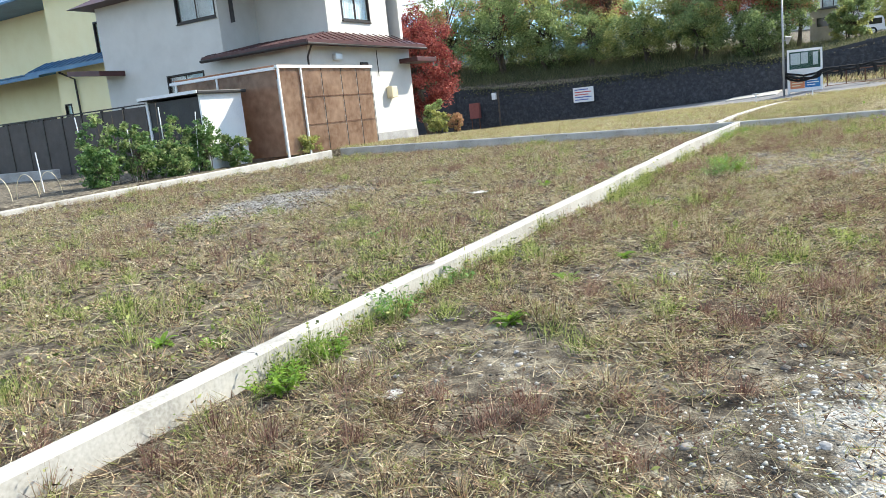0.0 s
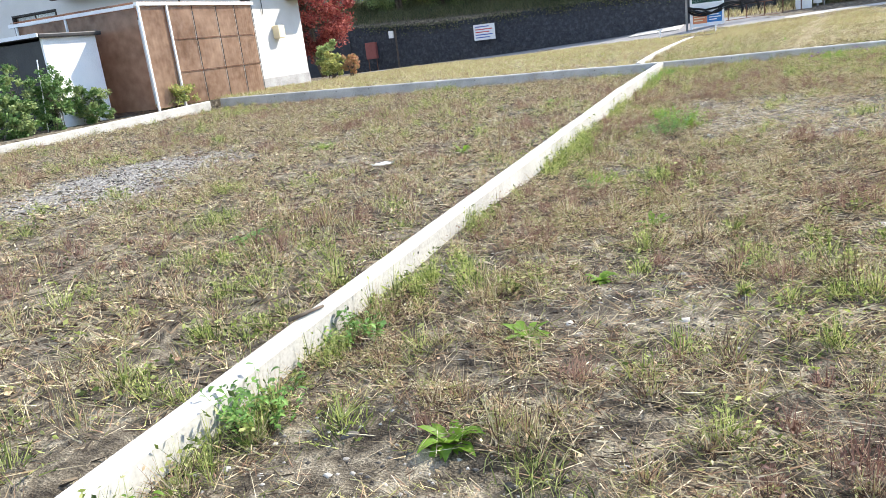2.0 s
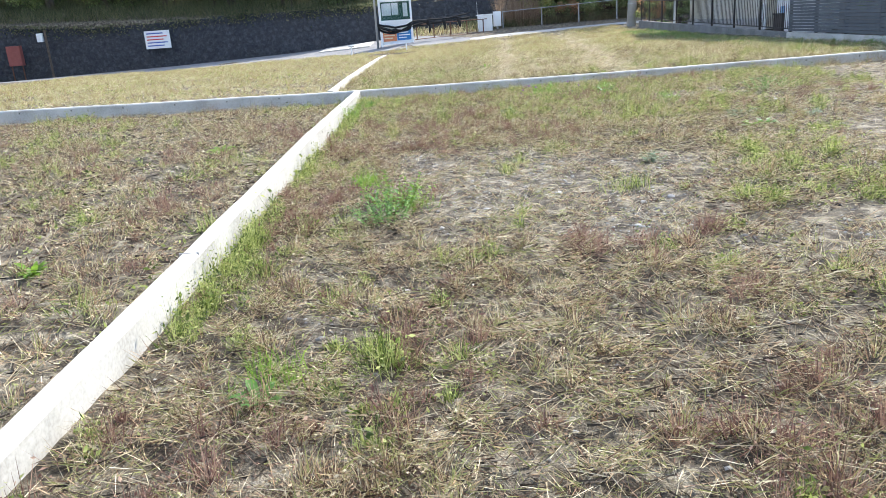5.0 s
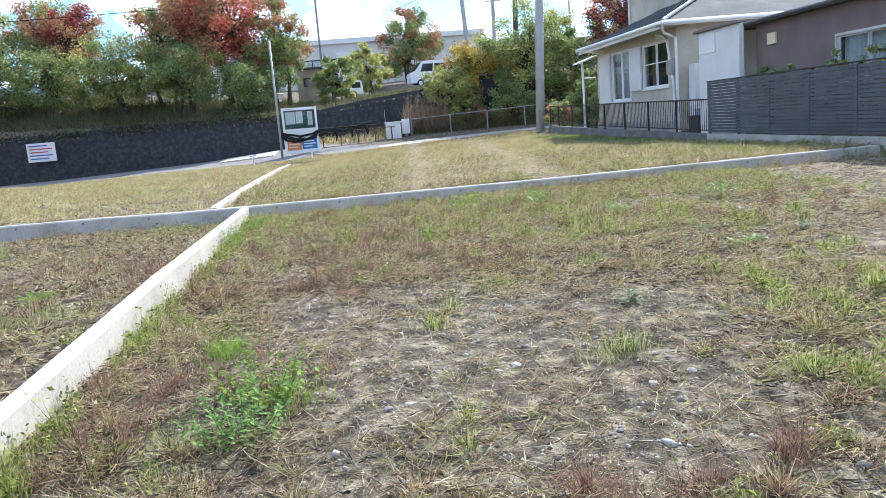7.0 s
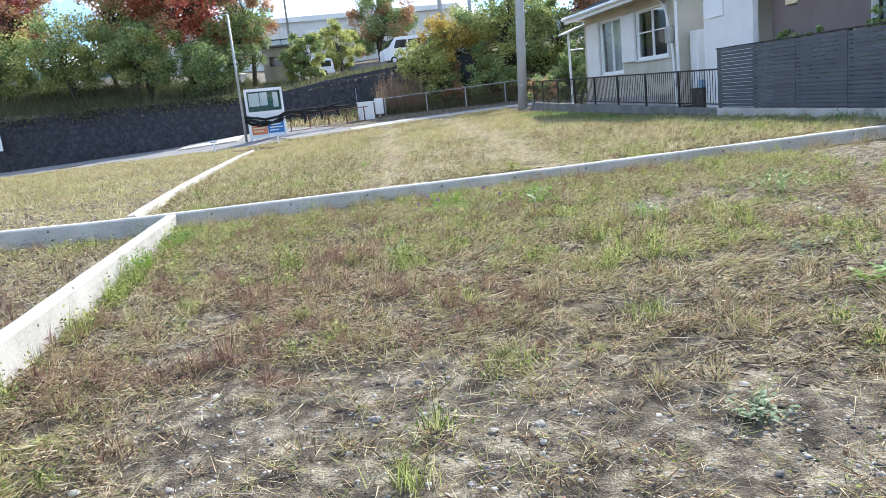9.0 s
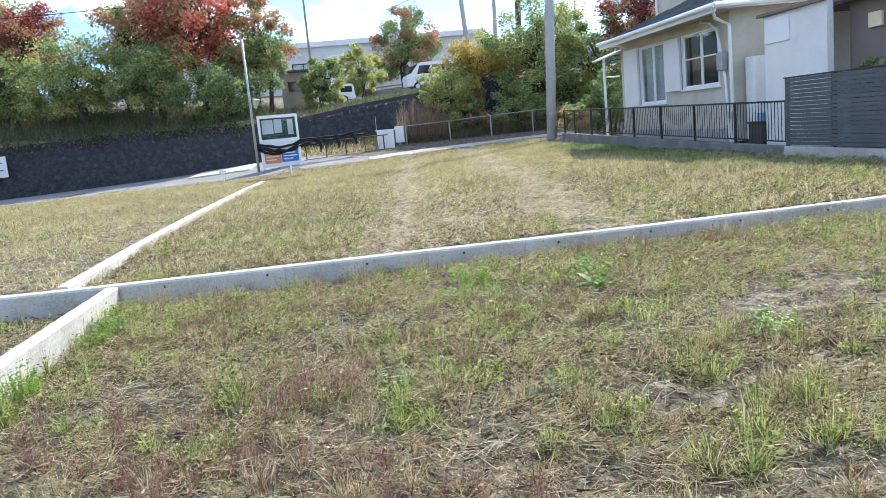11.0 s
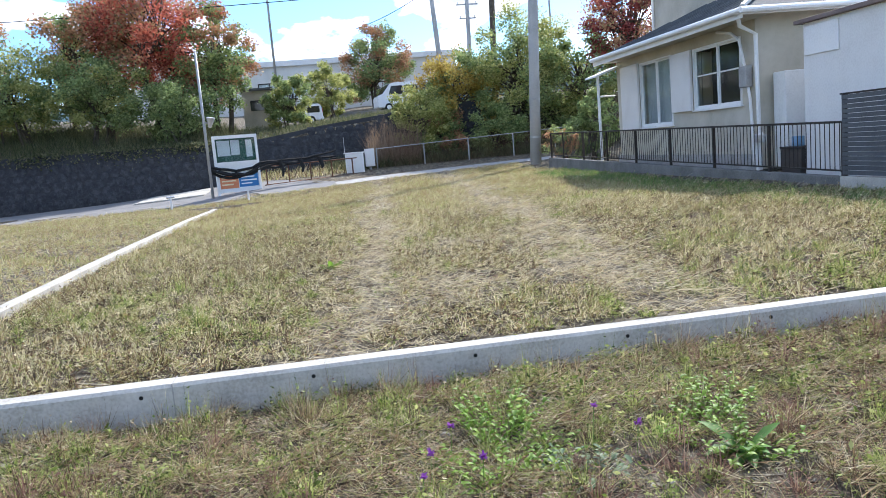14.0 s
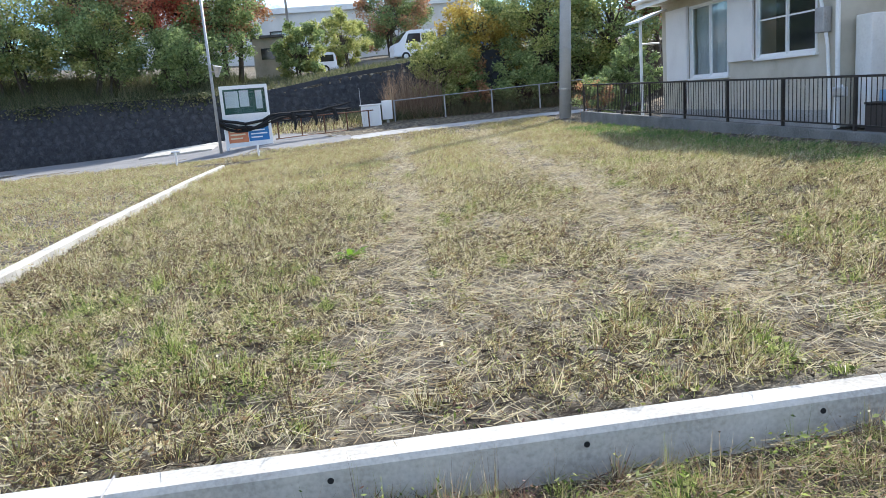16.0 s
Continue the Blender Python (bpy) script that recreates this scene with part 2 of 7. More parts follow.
BRONZE = surface("bronze_metal", [(0.028, 0.024, 0.02), (0.045, 0.038, 0.033), (0.06, 0.052, 0.045)], 3, 40, 0.5, 0.05, metal=0.3)
ROOF_RED = surface("dark_red_roof_metal", [(0.05, 0.022, 0.022), (0.085, 0.035, 0.032), (0.12, 0.05, 0.045)], 1.2, 30, 0.45, 0.1)
ROOF_BLUE = surface("blue_roof_metal", [(0.035, 0.1, 0.19), (0.06, 0.16, 0.28), (0.09, 0.21, 0.34)], 1.2, 30, 0.4, 0.1)
ROOF_GREY = surface("grey_roof_metal", [(0.07, 0.077, 0.08), (0.12, 0.127, 0.13), (0.18, 0.187, 0.19)], 1.0, 30, 0.9, 0.15, spec=0.1)
FENCE_GREY = surface("dark_grey_slat", [(0.06, 0.066, 0.072), (0.088, 0.096, 0.104), (0.115, 0.123, 0.131)], 2.4, 40, 0.55, 0.1, piece=0.1)
FENCE_BROWN = surface("dark_brown_panel", [(0.05, 0.04, 0.035), (0.07, 0.058, 0.05), (0.09, 0.075, 0.066)], 2.4, 40, 0.6, 0.1)
BROWN_WALL = surface("brown_siding", [(0.15, 0.11, 0.1), (0.19, 0.145, 0.133), (0.23, 0.18, 0.165)], 1.4, 60, 0.7, 0.2, depth=0.004)
POLYCARB = surface("brown_polycarbonate", [(0.26, 0.155, 0.1), (0.42, 0.27, 0.18), (0.56, 0.38, 0.26)], 0.7, 5, 0.22, 0.05, through_light=0.6, spec=0.5, mottle=1.6)
SHED_DARK = surface("dark_shed_metal", [(0.02, 0.02, 0.02), (0.035, 0.034, 0.033), (0.05, 0.05, 0.048)], 2, 30, 0.5, 0.1)
RED_PAINT = surface("faded_red_paint", [(0.2, 0.06, 0.05), (0.3, 0.1, 0.08)], 3, 30, 0.6, 0.1)
ORANGE = surface("orange_sheet", [(0.6, 0.2, 0.09), (0.7, 0.27, 0.13)], 3, 30, 0.6, 0.0)
BLUE = surface("blue_sheet", [(0.03, 0.15, 0.36), (0.05, 0.2, 0.45)], 3, 30, 0.6, 0.0)
PALE_BLUE = surface("pale_blue_plastic", [(0.2, 0.34, 0.5), (0.26, 0.42, 0.58)], 3, 30, 0.5, 0.0)
CORK = surface("green_board", [(0.03, 0.09, 0.06), (0.05, 0.13, 0.09)], 4, 40, 0.8, 0.0)
PAPER = surface("paper", [(0.72, 0.72, 0.68), (0.8, 0.8, 0.77)], 6, 60, 0.8, 0.0)
NETTING = surface("black_netting", [(0.012, 0.012, 0.012), (0.03, 0.03, 0.03)], 10, 60, 0.9, 0.5)
RUST = surface("rusted_steel", [(0.08, 0.04, 0.025), (0.16, 0.08, 0.05), (0.22, 0.13, 0.09)], 5, 40, 0.8, 0.3, metal=0.3)
GALV = surface("galvanised_steel", [(0.3, 0.3, 0.29), (0.4, 0.4, 0.39), (0.48, 0.48, 0.47)], 4, 40, 0.55, 0.1, metal=0.6)
CREAM = surface("cream_plastic", [(0.72, 0.6, 0.38), (0.8, 0.69, 0.46)], 3, 30, 0.5, 0.0)
INK = surface("blue_ink", [(0.08, 0.12, 0.35), (0.12, 0.16, 0.42)], 3, 30, 0.7, 0.0)
INK_RED = surface("red_ink", [(0.5, 0.08, 0.08), (0.6, 0.12, 0.1)], 3, 30, 0.7, 0.0)
CAR_WHITE = surface("white_car_paint", [(0.74, 0.74, 0.73), (0.8, 0.8, 0.79)], 2, 20, 0.25, 0.0, spec=0.6)
CAR_BLUE = surface("blue_car_paint", [(0.05, 0.2, 0.5), (0.08, 0.26, 0.58)], 2, 20, 0.25, 0.0, spec=0.6)
CAR_GLASS = surface("dark_car_glass", [(0.015, 0.018, 0.02), (0.03, 0.033, 0.036)], 2, 20, 0.08, 0.0, spec=0.6)
TYRE = surface("rubber", [(0.012, 0.012, 0.012), (0.025, 0.025, 0.025)], 8, 60, 0.9, 0.2)
LAMP_RED = surface("red_lamp", [(0.4, 0.02, 0.02), (0.5, 0.03, 0.03)], 8, 60, 0.3, 0.0)
# dark colour that carries the shade of the rooms behind the windows
INTERIOR = surface("painted_room_gloom", [(0.05, 0.05, 0.05), (0.09, 0.088, 0.085)], 1, 6, 0.9, 0.0)
CURTAIN = surface("pale_curtain", [(0.4, 0.43, 0.42), (0.55, 0.58, 0.56), (0.66, 0.69, 0.67)], 2.5, 14, 0.9, 0.2)
HILL = surface("wooded_hill", [(0.03, 0.07, 0.09), (0.05, 0.1, 0.12), (0.07, 0.13, 0.15)], 0.02, 0.2, 0.95, 0.0)
GLASS = pane_glass("window_glass")
CABLE = surface("black_cable", [(0.01, 0.01, 0.012), (0.02, 0.02, 0.022)], 5, 30, 0.7, 0.0)

# ---- building helpers ----


def empty_thing(name, at, label, category, group="", kind=""):
    ob = new(name)
    ob.location = at
    ob.empty_display_size = 0.2
    return tagged(ob, label, category, group, kind)


def root_of(ob):
    p = Vector((0, 0, 0))
    while ob:
        p = p + ob.location
        ob = ob.parent
    return p


def smooth_by(me, on):
    if on:
        me.polygons.foreach_set("use_smooth", [True] * len(me.polygons))


def part(name, bm, material, parent=None, label="", smooth=False):
    """Links a bmesh, drawn in world metres, as one mesh object under its thing or part."""
    me = bpy.data.meshes.new(name)
    if parent:
        bmesh.ops.translate(bm, verts=bm.verts, vec=-root_of(parent))
    bm.to_mesh(me)
    bm.free()
    me.materials.append(material)
    smooth_by(me, smooth)
    ob = new(name, me)
    ob.parent = parent
    return tagged(ob, label)


def thing(name, bm, material, label, category, group="", kind="", smooth=False):
    """A thing that is one mesh, its origin at its base."""
    lo = [min(v.co[k] for v in bm.verts) for k in range(3)]
    hi = [max(v.co[k] for v in bm.verts) for k in range(3)]
    at = Vector(((lo[0] + hi[0]) / 2, (lo[1] + hi[1]) / 2, lo[2]))
    bmesh.ops.translate(bm, verts=bm.verts, vec=-at)
    ob = part(name, bm, material, smooth=smooth)
    ob.location = at
    return tagged(ob, label, category, group, kind)


def box(x0, x1, y0, y1, z0, z1, bevel=0.0, bm=None):
    bm2 = bm if bm is not None and not bevel else bmesh.new()
    c = Matrix.LocRotScale(((x0 + x1) / 2, (y0 + y1) / 2, (z0 + z1) / 2), None, (abs(x1 - x0), abs(y1 - y0), abs(z1 - z0)))
    bmesh.ops.create_cube(bm2, size=1, matrix=c)
    if bevel:
        bmesh.ops.bevel(bm2, geom=bm2.edges[:], offset=bevel, segments=2, affect="EDGES", profile=0.5)
        if bm is not None:
            join(bm, bm2)
            return bm
    return bm2


def join(bm, other):
    me = bpy.data.meshes.new("tmp")
    other.to_mesh(me)
    other.free()
    bm.from_mesh(me)
    bpy.data.meshes.remove(me)
    return bm


def tube(points, r, sides=8, r1=None, bm=None, cap=True):
    """A round bar along points; r to r1 is its taper."""
    bm = bm if bm is not None else bmesh.new()
    pts = [Vector(p) for p in points]
    r1 = r if r1 is None else r1
    rings = []
    for n, p in enumerate(pts):
        d = (pts[min(n + 1, len(pts) - 1)] - pts[max(n - 1, 0)]).normalized()
        a = d.cross(Vector((0.31, 0.95, 0.11)))
        a = (a if a.length > 1e-3 else d.cross(Vector((1, 0, 0)))).normalized()
        b = d.cross(a)
        k = r + (r1 - r) * n / max(1, len(pts) - 1)
        rings.append([bm.verts.new(p + k * (math.cos(s * math.tau / sides) * a + math.sin(s * math.tau / sides) * b)) for s in range(sides)])
    for u, v in zip(rings, rings[1:]):
        for s in range(sides):
            bm.faces.new((u[s], u[(s + 1) % sides], v[(s + 1) % sides], v[s]))
    if cap:
        bm.faces.new(rings[0][::-1])
        bm.faces.new(rings[-1])
    return bm


def prism(outline, axis, a0, a1, bm=None):
    """A solid from an outline in the two other axes, drawn out along axis from a0 to a1."""
    bm = bm if bm is not None else bmesh.new()

    def at(p, a):
        return {"x": (a, p[0], p[1]), "y": (p[0], a, p[1]), "z": (p[0], p[1], a)}[axis]

    u = [bm.verts.new(at(p, a0)) for p in outline]
    v = [bm.verts.new(at(p, a1)) for p in outline]
    k = len(u)
    bm.faces.new(u)
    bm.faces.new(v[::-1])
    for n in range(k):
        bm.faces.new((u[n], v[n], v[(n + 1) % k], u[(n + 1) % k]))
    bmesh.ops.recalc_face_normals(bm, faces=bm.faces)
    return bm


def wall_panel(axis, at, thick, u0, u1, z0, z1, holes=()):
    """A wall in the plane axis = at, thick to the positive side, with openings (u0, u1, z0, z1) right through it."""
    bm = bmesh.new()
    us = sorted({u0, u1, *[h[0] for h in holes], *[h[1] for h in holes]})
    zs = sorted({z0, z1, *[h[2] for h in holes], *[h[3] for h in holes]})
    filled = set()
    for i in range(len(us) - 1):
        for j in range(len(zs) - 1):
            m, k = (us[i] + us[i + 1]) / 2, (zs[j] + zs[j + 1]) / 2
            if not any(h[0] < m < h[1] and h[2] < k < h[3] for h in holes):
                filled.add((i, j))
    made = {}

    def vert(i, j, s):
        if (i, j, s) not in made:
            d = at + thick * s
            made[i, j, s] = bm.verts.new((d, us[i], zs[j]) if axis == "x" else (us[i], d, zs[j]))
        return made[i, j, s]

    for i, j in sorted(filled):
        for s in (0, 1):
            bm.faces.new([vert(i + a, j + b, s) for a, b in ((0, 0), (1, 0), (1, 1), (0, 1))])
        for di, dj, p, q in ((-1, 0, (0, 0), (0, 1)), (1, 0, (1, 0), (1, 1)), (0, -1, (0, 0), (1, 0)), (0, 1, (0, 1), (1, 1))):
            if (i + di, j + dj) not in filled:
                bm.faces.new([vert(i + p[0], j + p[1], 0), vert(i + q[0], j + q[1], 0), vert(i + q[0], j + q[1], 1), vert(i + p[0], j + p[1], 1)])
    bmesh.ops.recalc_face_normals(bm, faces=bm.faces)
    return bm


def window_unit(parent, axis, at, side, u0, u1, z0, z1, frame_mat, leaves=2, curtain="all", name="window", bar=0.05, rail=False):
    """A sliding window in an opening: frame, sill, panes and what hangs behind. side: the way out, +1 or -1."""
    win = empty_thing(name, (0, 0, 0), "", "")
    centre = ((at, (u0 + u1) / 2, z0) if axis == "x" else ((u0 + u1) / 2, at, z0))
    win.parent = parent
    win.location = Vector(centre) - root_of(parent)

    def slab(a, b, c, d, o0, o1, bm=None, bevel=0.0):
        lo, hi = sorted((at + side * o0, at + side * o1))
        return box(lo, hi, a, b, c, d, bevel, bm) if axis == "x" else box(a, b, lo, hi, c, d, bevel, bm)

    bm = slab(u0, u1, z1 - bar, z1, -0.08, 0.03)
    slab(u0, u1, z0, z0 + bar, -0.08, 0.03, bm)
    slab(u0, u0 + bar, z0 + bar, z1 - bar, -0.08, 0.03, bm)
    slab(u1 - bar, u1, z0 + bar, z1 - bar, -0.08, 0.03, bm)
    part("window_frame", bm, frame_mat, win)
    part("window_sill", slab(u0 - 0.04, u1 + 0.04, z0 - 0.035, z0 - 0.002, 0.002, 0.07), frame_mat, win)
    w = (u1 - u0 - 2 * bar) / leaves
    for k in range(leaves):
        a, b = u0 + bar + k * w, u0 + bar + (k + 1) * w
        o = -0.035 if k % 2 else -0.06
        s = slab(a, a + 0.035, z0 + bar, z1 - bar, o - 0.012, o + 0.012)
        slab(b - 0.035, b, z0 + bar, z1 - bar, o - 0.012, o + 0.012, s)
        slab(a + 0.035, b - 0.035, z0 + bar, z0 + bar + 0.05, o - 0.012, o + 0.012, s)
        slab(a + 0.035, b - 0.035, z1 - bar - 0.035, z1 - bar, o - 0.012, o + 0.012, s)
        sash = part("sash", s, frame_mat, win)
        pane = part("pane", slab(a + 0.03, b - 0.03, z0 + bar + 0.045, z1 - bar - 0.03, o - 0.003, o + 0.003), GLASS, win)
        pane.visible_shadow = False
        if rail:
            m = z0 + (z1 - z0) * 0.55
            part("glazing_bar", slab(a + 0.035, b - 0.035, m - 0.015, m + 0.015, o - 0.012, o + 0.012), frame_mat, win)
        if curtain == "all" or curtain == f"pane {k}":
            c = bmesh.new()
            steps = 14
            row = []
            for n in range(steps + 1):
                u = a + (b - a) * n / steps
                off = at + side * (-0.17 + 0.018 * math.sin(n * 2.3))
                for z in (z0 + 0.03, z1 - 0.03):
                    row.append(c.verts.new((off, u, z) if axis == "x" else (u, off, z)))
            for n in range(steps):
                c.faces.new((row[2 * n], row[2 * n + 1], row[2 * n + 3], row[2 * n + 2]))
            part("curtain", c, CURTAIN, win)
    # added dark sheet behind the panes, in place of an unlit room
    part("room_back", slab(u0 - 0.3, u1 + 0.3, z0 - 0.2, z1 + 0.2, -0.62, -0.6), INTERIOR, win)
    return win


def from_arrays(name, verts, faces, sizes, material, parent=None, smooth=False):
    """A mesh from numpy arrays: faces are vertex numbers in one row, sizes the corners of each face."""
    me = bpy.data.meshes.new(name)
    me.vertices.add(len(verts))
    me.vertices.foreach_set("co", np.ascontiguousarray(verts, np.float32).ravel())
    me.loops.add(len(faces))
    me.loops.foreach_set("vertex_index", np.ascontiguousarray(faces, np.int32))
    me.polygons.add(len(sizes))
    starts = np.r_[0, np.cumsum(sizes)[:-1]].astype(np.int32)
    me.polygons.foreach_set("loop_start", starts)
    me.update(calc_edges=True)
    me.materials.append(material)
    smooth_by(me, smooth)
    ob = new(name, me)
    ob.parent = parent
    return ob


def value_noise(x, y, cell, seed):
    """Smooth noise from 0 to 1 over the plan, with features of about cell metres."""
    g = np.random.RandomState(seed).rand(256, 256)
    u, v = np.asarray(x) / cell + 100.3, np.asarray(y) / cell + 100.7
    i, j = np.floor(u).astype(int), np.floor(v).astype(int)
    a, b = u - i, v - j
    a, b = a * a * (3 - 2 * a), b * b * (3 - 2 * b)
    i, j, k, m = i % 256, j % 256, (i + 1) % 256, (j + 1) % 256
    return (g[i, j] * (1 - a) + g[k, j] * a) * (1 - b) + (g[i, m] * (1 - a) + g[k, m] * a) * b


def blades(name, base, height, width, lean, material, seed, parent=None):
    """Grass: each blade a bent strip with a point, from rows of base places."""
    rs = np.random.RandomState(seed)
    n = len(base)
    turn = rs.rand(n) * math.tau
    way = np.stack([np.cos(turn), np.sin(turn), 0 * turn], 1)
    face = turn + math.pi / 2 + rs.randn(n) * 0.7
    across = np.stack([np.cos(face), np.sin(face), 0.25 * rs.randn(n)], 1) * (width / 2)[:, None]
    up = np.zeros((n, 3))
    up[:, 2] = 1
    mid = base + (np.cos(lean * 0.6) * height * 0.55)[:, None] * up + (np.sin(lean * 0.6) * height * 0.55)[:, None] * way
    tip = mid + (np.cos(lean * 1.25) * height * 0.45)[:, None] * up + (np.sin(lean * 1.25) * height * 0.45)[:, None] * way
    tip[:, 2] = np.maximum(tip[:, 2], base[:, 2] + 0.004)
    v = np.stack([base - across, base + across, mid + across * 0.8, mid - across * 0.8, tip], 1).reshape(-1, 3)
    o = (np.arange(n) * 5)[:, None]
    f = np.concatenate([o + [[0, 1, 2, 3]], o + [[3, 2, 4]]], 1).ravel()
    return from_arrays(name, v, f, np.tile([4, 3], n), material, parent)


def bits(name, base, length, width, lean, material, seed):
    """Fine straw and stalks: one thin pointed sliver at every place."""
    rs = np.random.RandomState(seed)
    n = len(base)
    turn = rs.rand(n) * math.tau
    way = np.stack([np.cos(turn) * np.sin(lean), np.sin(turn) * np.sin(lean), np.cos(lean)], 1)
    side = np.cross(way, rs.randn(n, 3))
    side *= (width / 2 / (np.linalg.norm(side, axis=1) + 1e-9))[:, None]
    v = np.stack([base - side, base + side, base + way * length[:, None]], 1).reshape(-1, 3)
    return from_arrays(name, v, np.arange(3 * n), np.full(n, 3), material)


def leaves(name, at, size, material, seed, parent=None, droop=0.3, long=1.5):
    """Foliage: a folded pointed leaf or spray at every place."""
    rs = np.random.RandomState(seed)
    n = len(at)
    d = rs.randn(n, 3)
    d[:, 2] = d[:, 2] * 0.6 - droop
    d /= np.linalg.norm(d, axis=1)[:, None]
    s = np.cross(d, rs.randn(n, 3))
    s /= np.linalg.norm(s, axis=1)[:, None] + 1e-9
    k = (size * (0.6 + 0.8 * rs.rand(n)))[:, None]
    a, b = at - d * k * long / 2, at + d * k * long / 2
    nrm = np.cross(d, s) * k * 0.18
    v = np.stack([a, at + s * k * 0.5 + nrm, b, at - s * k * 0.5 + nrm], 1).reshape(-1, 3)
    o = (np.arange(n) * 4)[:, None]
    f = np.concatenate([o + [[0, 1, 2]], o + [[0, 2, 3]]], 1).ravel()
    return from_arrays(name, v, f, np.full(2 * n, 3), material, parent)


def tree(name, x, y, z, height, spread, crown_from, material, seed, label, count=9000, leaf=0.16, clumps=26, second=None, trunk=0.14, stems=1, category="tree", lean=(0, 0), flat=1.0):
    """A tree or shrub: tapered stems and limbs that carry clumps of leaves with gaps between them."""
    rs = np.random.RandomState(seed)
    clumps, count, leaf = int(clumps * 2.6), int(count * 1.6), leaf * 0.62
    root = empty_thing(name, (x, y, z), label, category)
    bm = bmesh.new()
    mid = np.array([x + lean[0], y + lean[1], z + (crown_from + height) / 2])
    half = np.array([spread, spread, (height - crown_from) / 2 * flat])
    spots = []
    for _ in range(clumps):
        d = rs.randn(3)
        d /= np.linalg.norm(d)
        spots.append(mid + d * half * (0.3 + 0.75 * rs.rand() ** 0.6))
    spots = np.array(spots)
    tops = []
    for s in range(stems):
        a = rs.rand() * math.tau
        foot = Vector((x + (stems > 1) * 0.25 * spread * math.cos(a), y + (stems > 1) * 0.25 * spread * math.sin(a), z - 0.1))
        top = Vector((mid[0] + 0.2 * spread * rs.randn() * 0.6, mid[1] + 0.2 * spread * rs.randn() * 0.6, z + crown_from + (height - crown_from) * 0.62))
        bend = foot.lerp(top, 0.5) + Vector((rs.randn(), rs.randn(), 0)) * 0.05 * height
        tube([foot, foot.lerp(bend, 0.5), bend, bend.lerp(top, 0.55), top], trunk, 8, trunk * 0.3, bm)
        tops.append((foot, bend, top))
    for k, p in enumerate(spots):
        foot, bend, top = tops[k % stems]
        start = bend.lerp(top, rs.rand() * 0.8)
        end = Vector(p)
        tube([start, start.lerp(end, 0.5) + Vector((0, 0, 0.08 * spread)), end], trunk * 0.28, 5, trunk * 0.06, bm)
    part("trunk", bm, BARK, root, smooth=True)
    each = rs.rand(clumps) + 0.45
    each = (each / each.sum() * count).astype(int)
    pts = []
    for p, n in zip(spots, each):
        d = rs.randn(n, 3)
        d /= np.linalg.norm(d, axis=1)[:, None]
        r = spread * (0.1 + 0.17 * rs.rand()) * (0.3 + 0.75 * rs.rand(n) ** 0.5)
        q = p + d * r[:, None] * [1, 1, 0.75]
        pts.append(q + rs.randn(n, 3) * 0.05 * spread)
    origin = np.array(root.location)
    if second:
        cut = max(1, int(clumps * second[1]))
        order = rs.permutation(clumps)
        one, two = np.concatenate([pts[k] for k in order[cut:]]), np.concatenate([pts[k] for k in order[:cut]])
        tagged(leaves("crown", one - origin, np.full(len(one), leaf), material, seed + 1, root), "")
        tagged(leaves("crown", two - origin, np.full(len(two), leaf), second[0], seed + 2, root), "")
    else:
        pts = np.concatenate(pts)
        leaves("crown", pts - origin, np.full(len(pts), leaf), material, seed + 1, root)
    return root

# ---- the ground: four plots held by kerbs, a road and rising banks, one sheet ----
KERB_Y, KERB_Z = [-26, -18, -12, -8, -5, 0], [-0.4, -0.26, -0.15, -0.06, 0.015, 0.052]
CROSS_X, CROSS_Z = [-12, -9, -4.4, -2.4, -1.3, 0, 4, 9.5], [0.22, 0.178, 0.105, 0.082, 0.06, 0.055, 0.058, 0.1]
FAR_Y, FAR_X = [0.15, 5.4, 15, 22], [-1.02, -1.08, -1.35, -1.55]


def lerp(v, xs, ys):
    return np.interp(v, xs, ys)


def kerb_top(y):
    return lerp(y, KERB_Y, KERB_Z)


def kerb_x(y):
    """The long kerb bows a little between its ends."""
    return -0.405 + lerp(y, [-16, -14.5, -13.5, -12, -10, -6, 0], [0, -0.02, -0.035, -0.045, -0.035, -0.015, 0])


def cross_top(x):
    return lerp(x, CROSS_X, CROSS_Z)


def left_top(y):
    return lerp(y, [-26, -11, 0], [-0.3, -0.04, 0.21])


def far_x(y):
    return lerp(y, FAR_Y, FAR_X)


def far_top(y):
    return lerp(y, [0.15, 3, 6, 14, 22], [0.0, 0.03, 0.025, -0.075, -0.245])


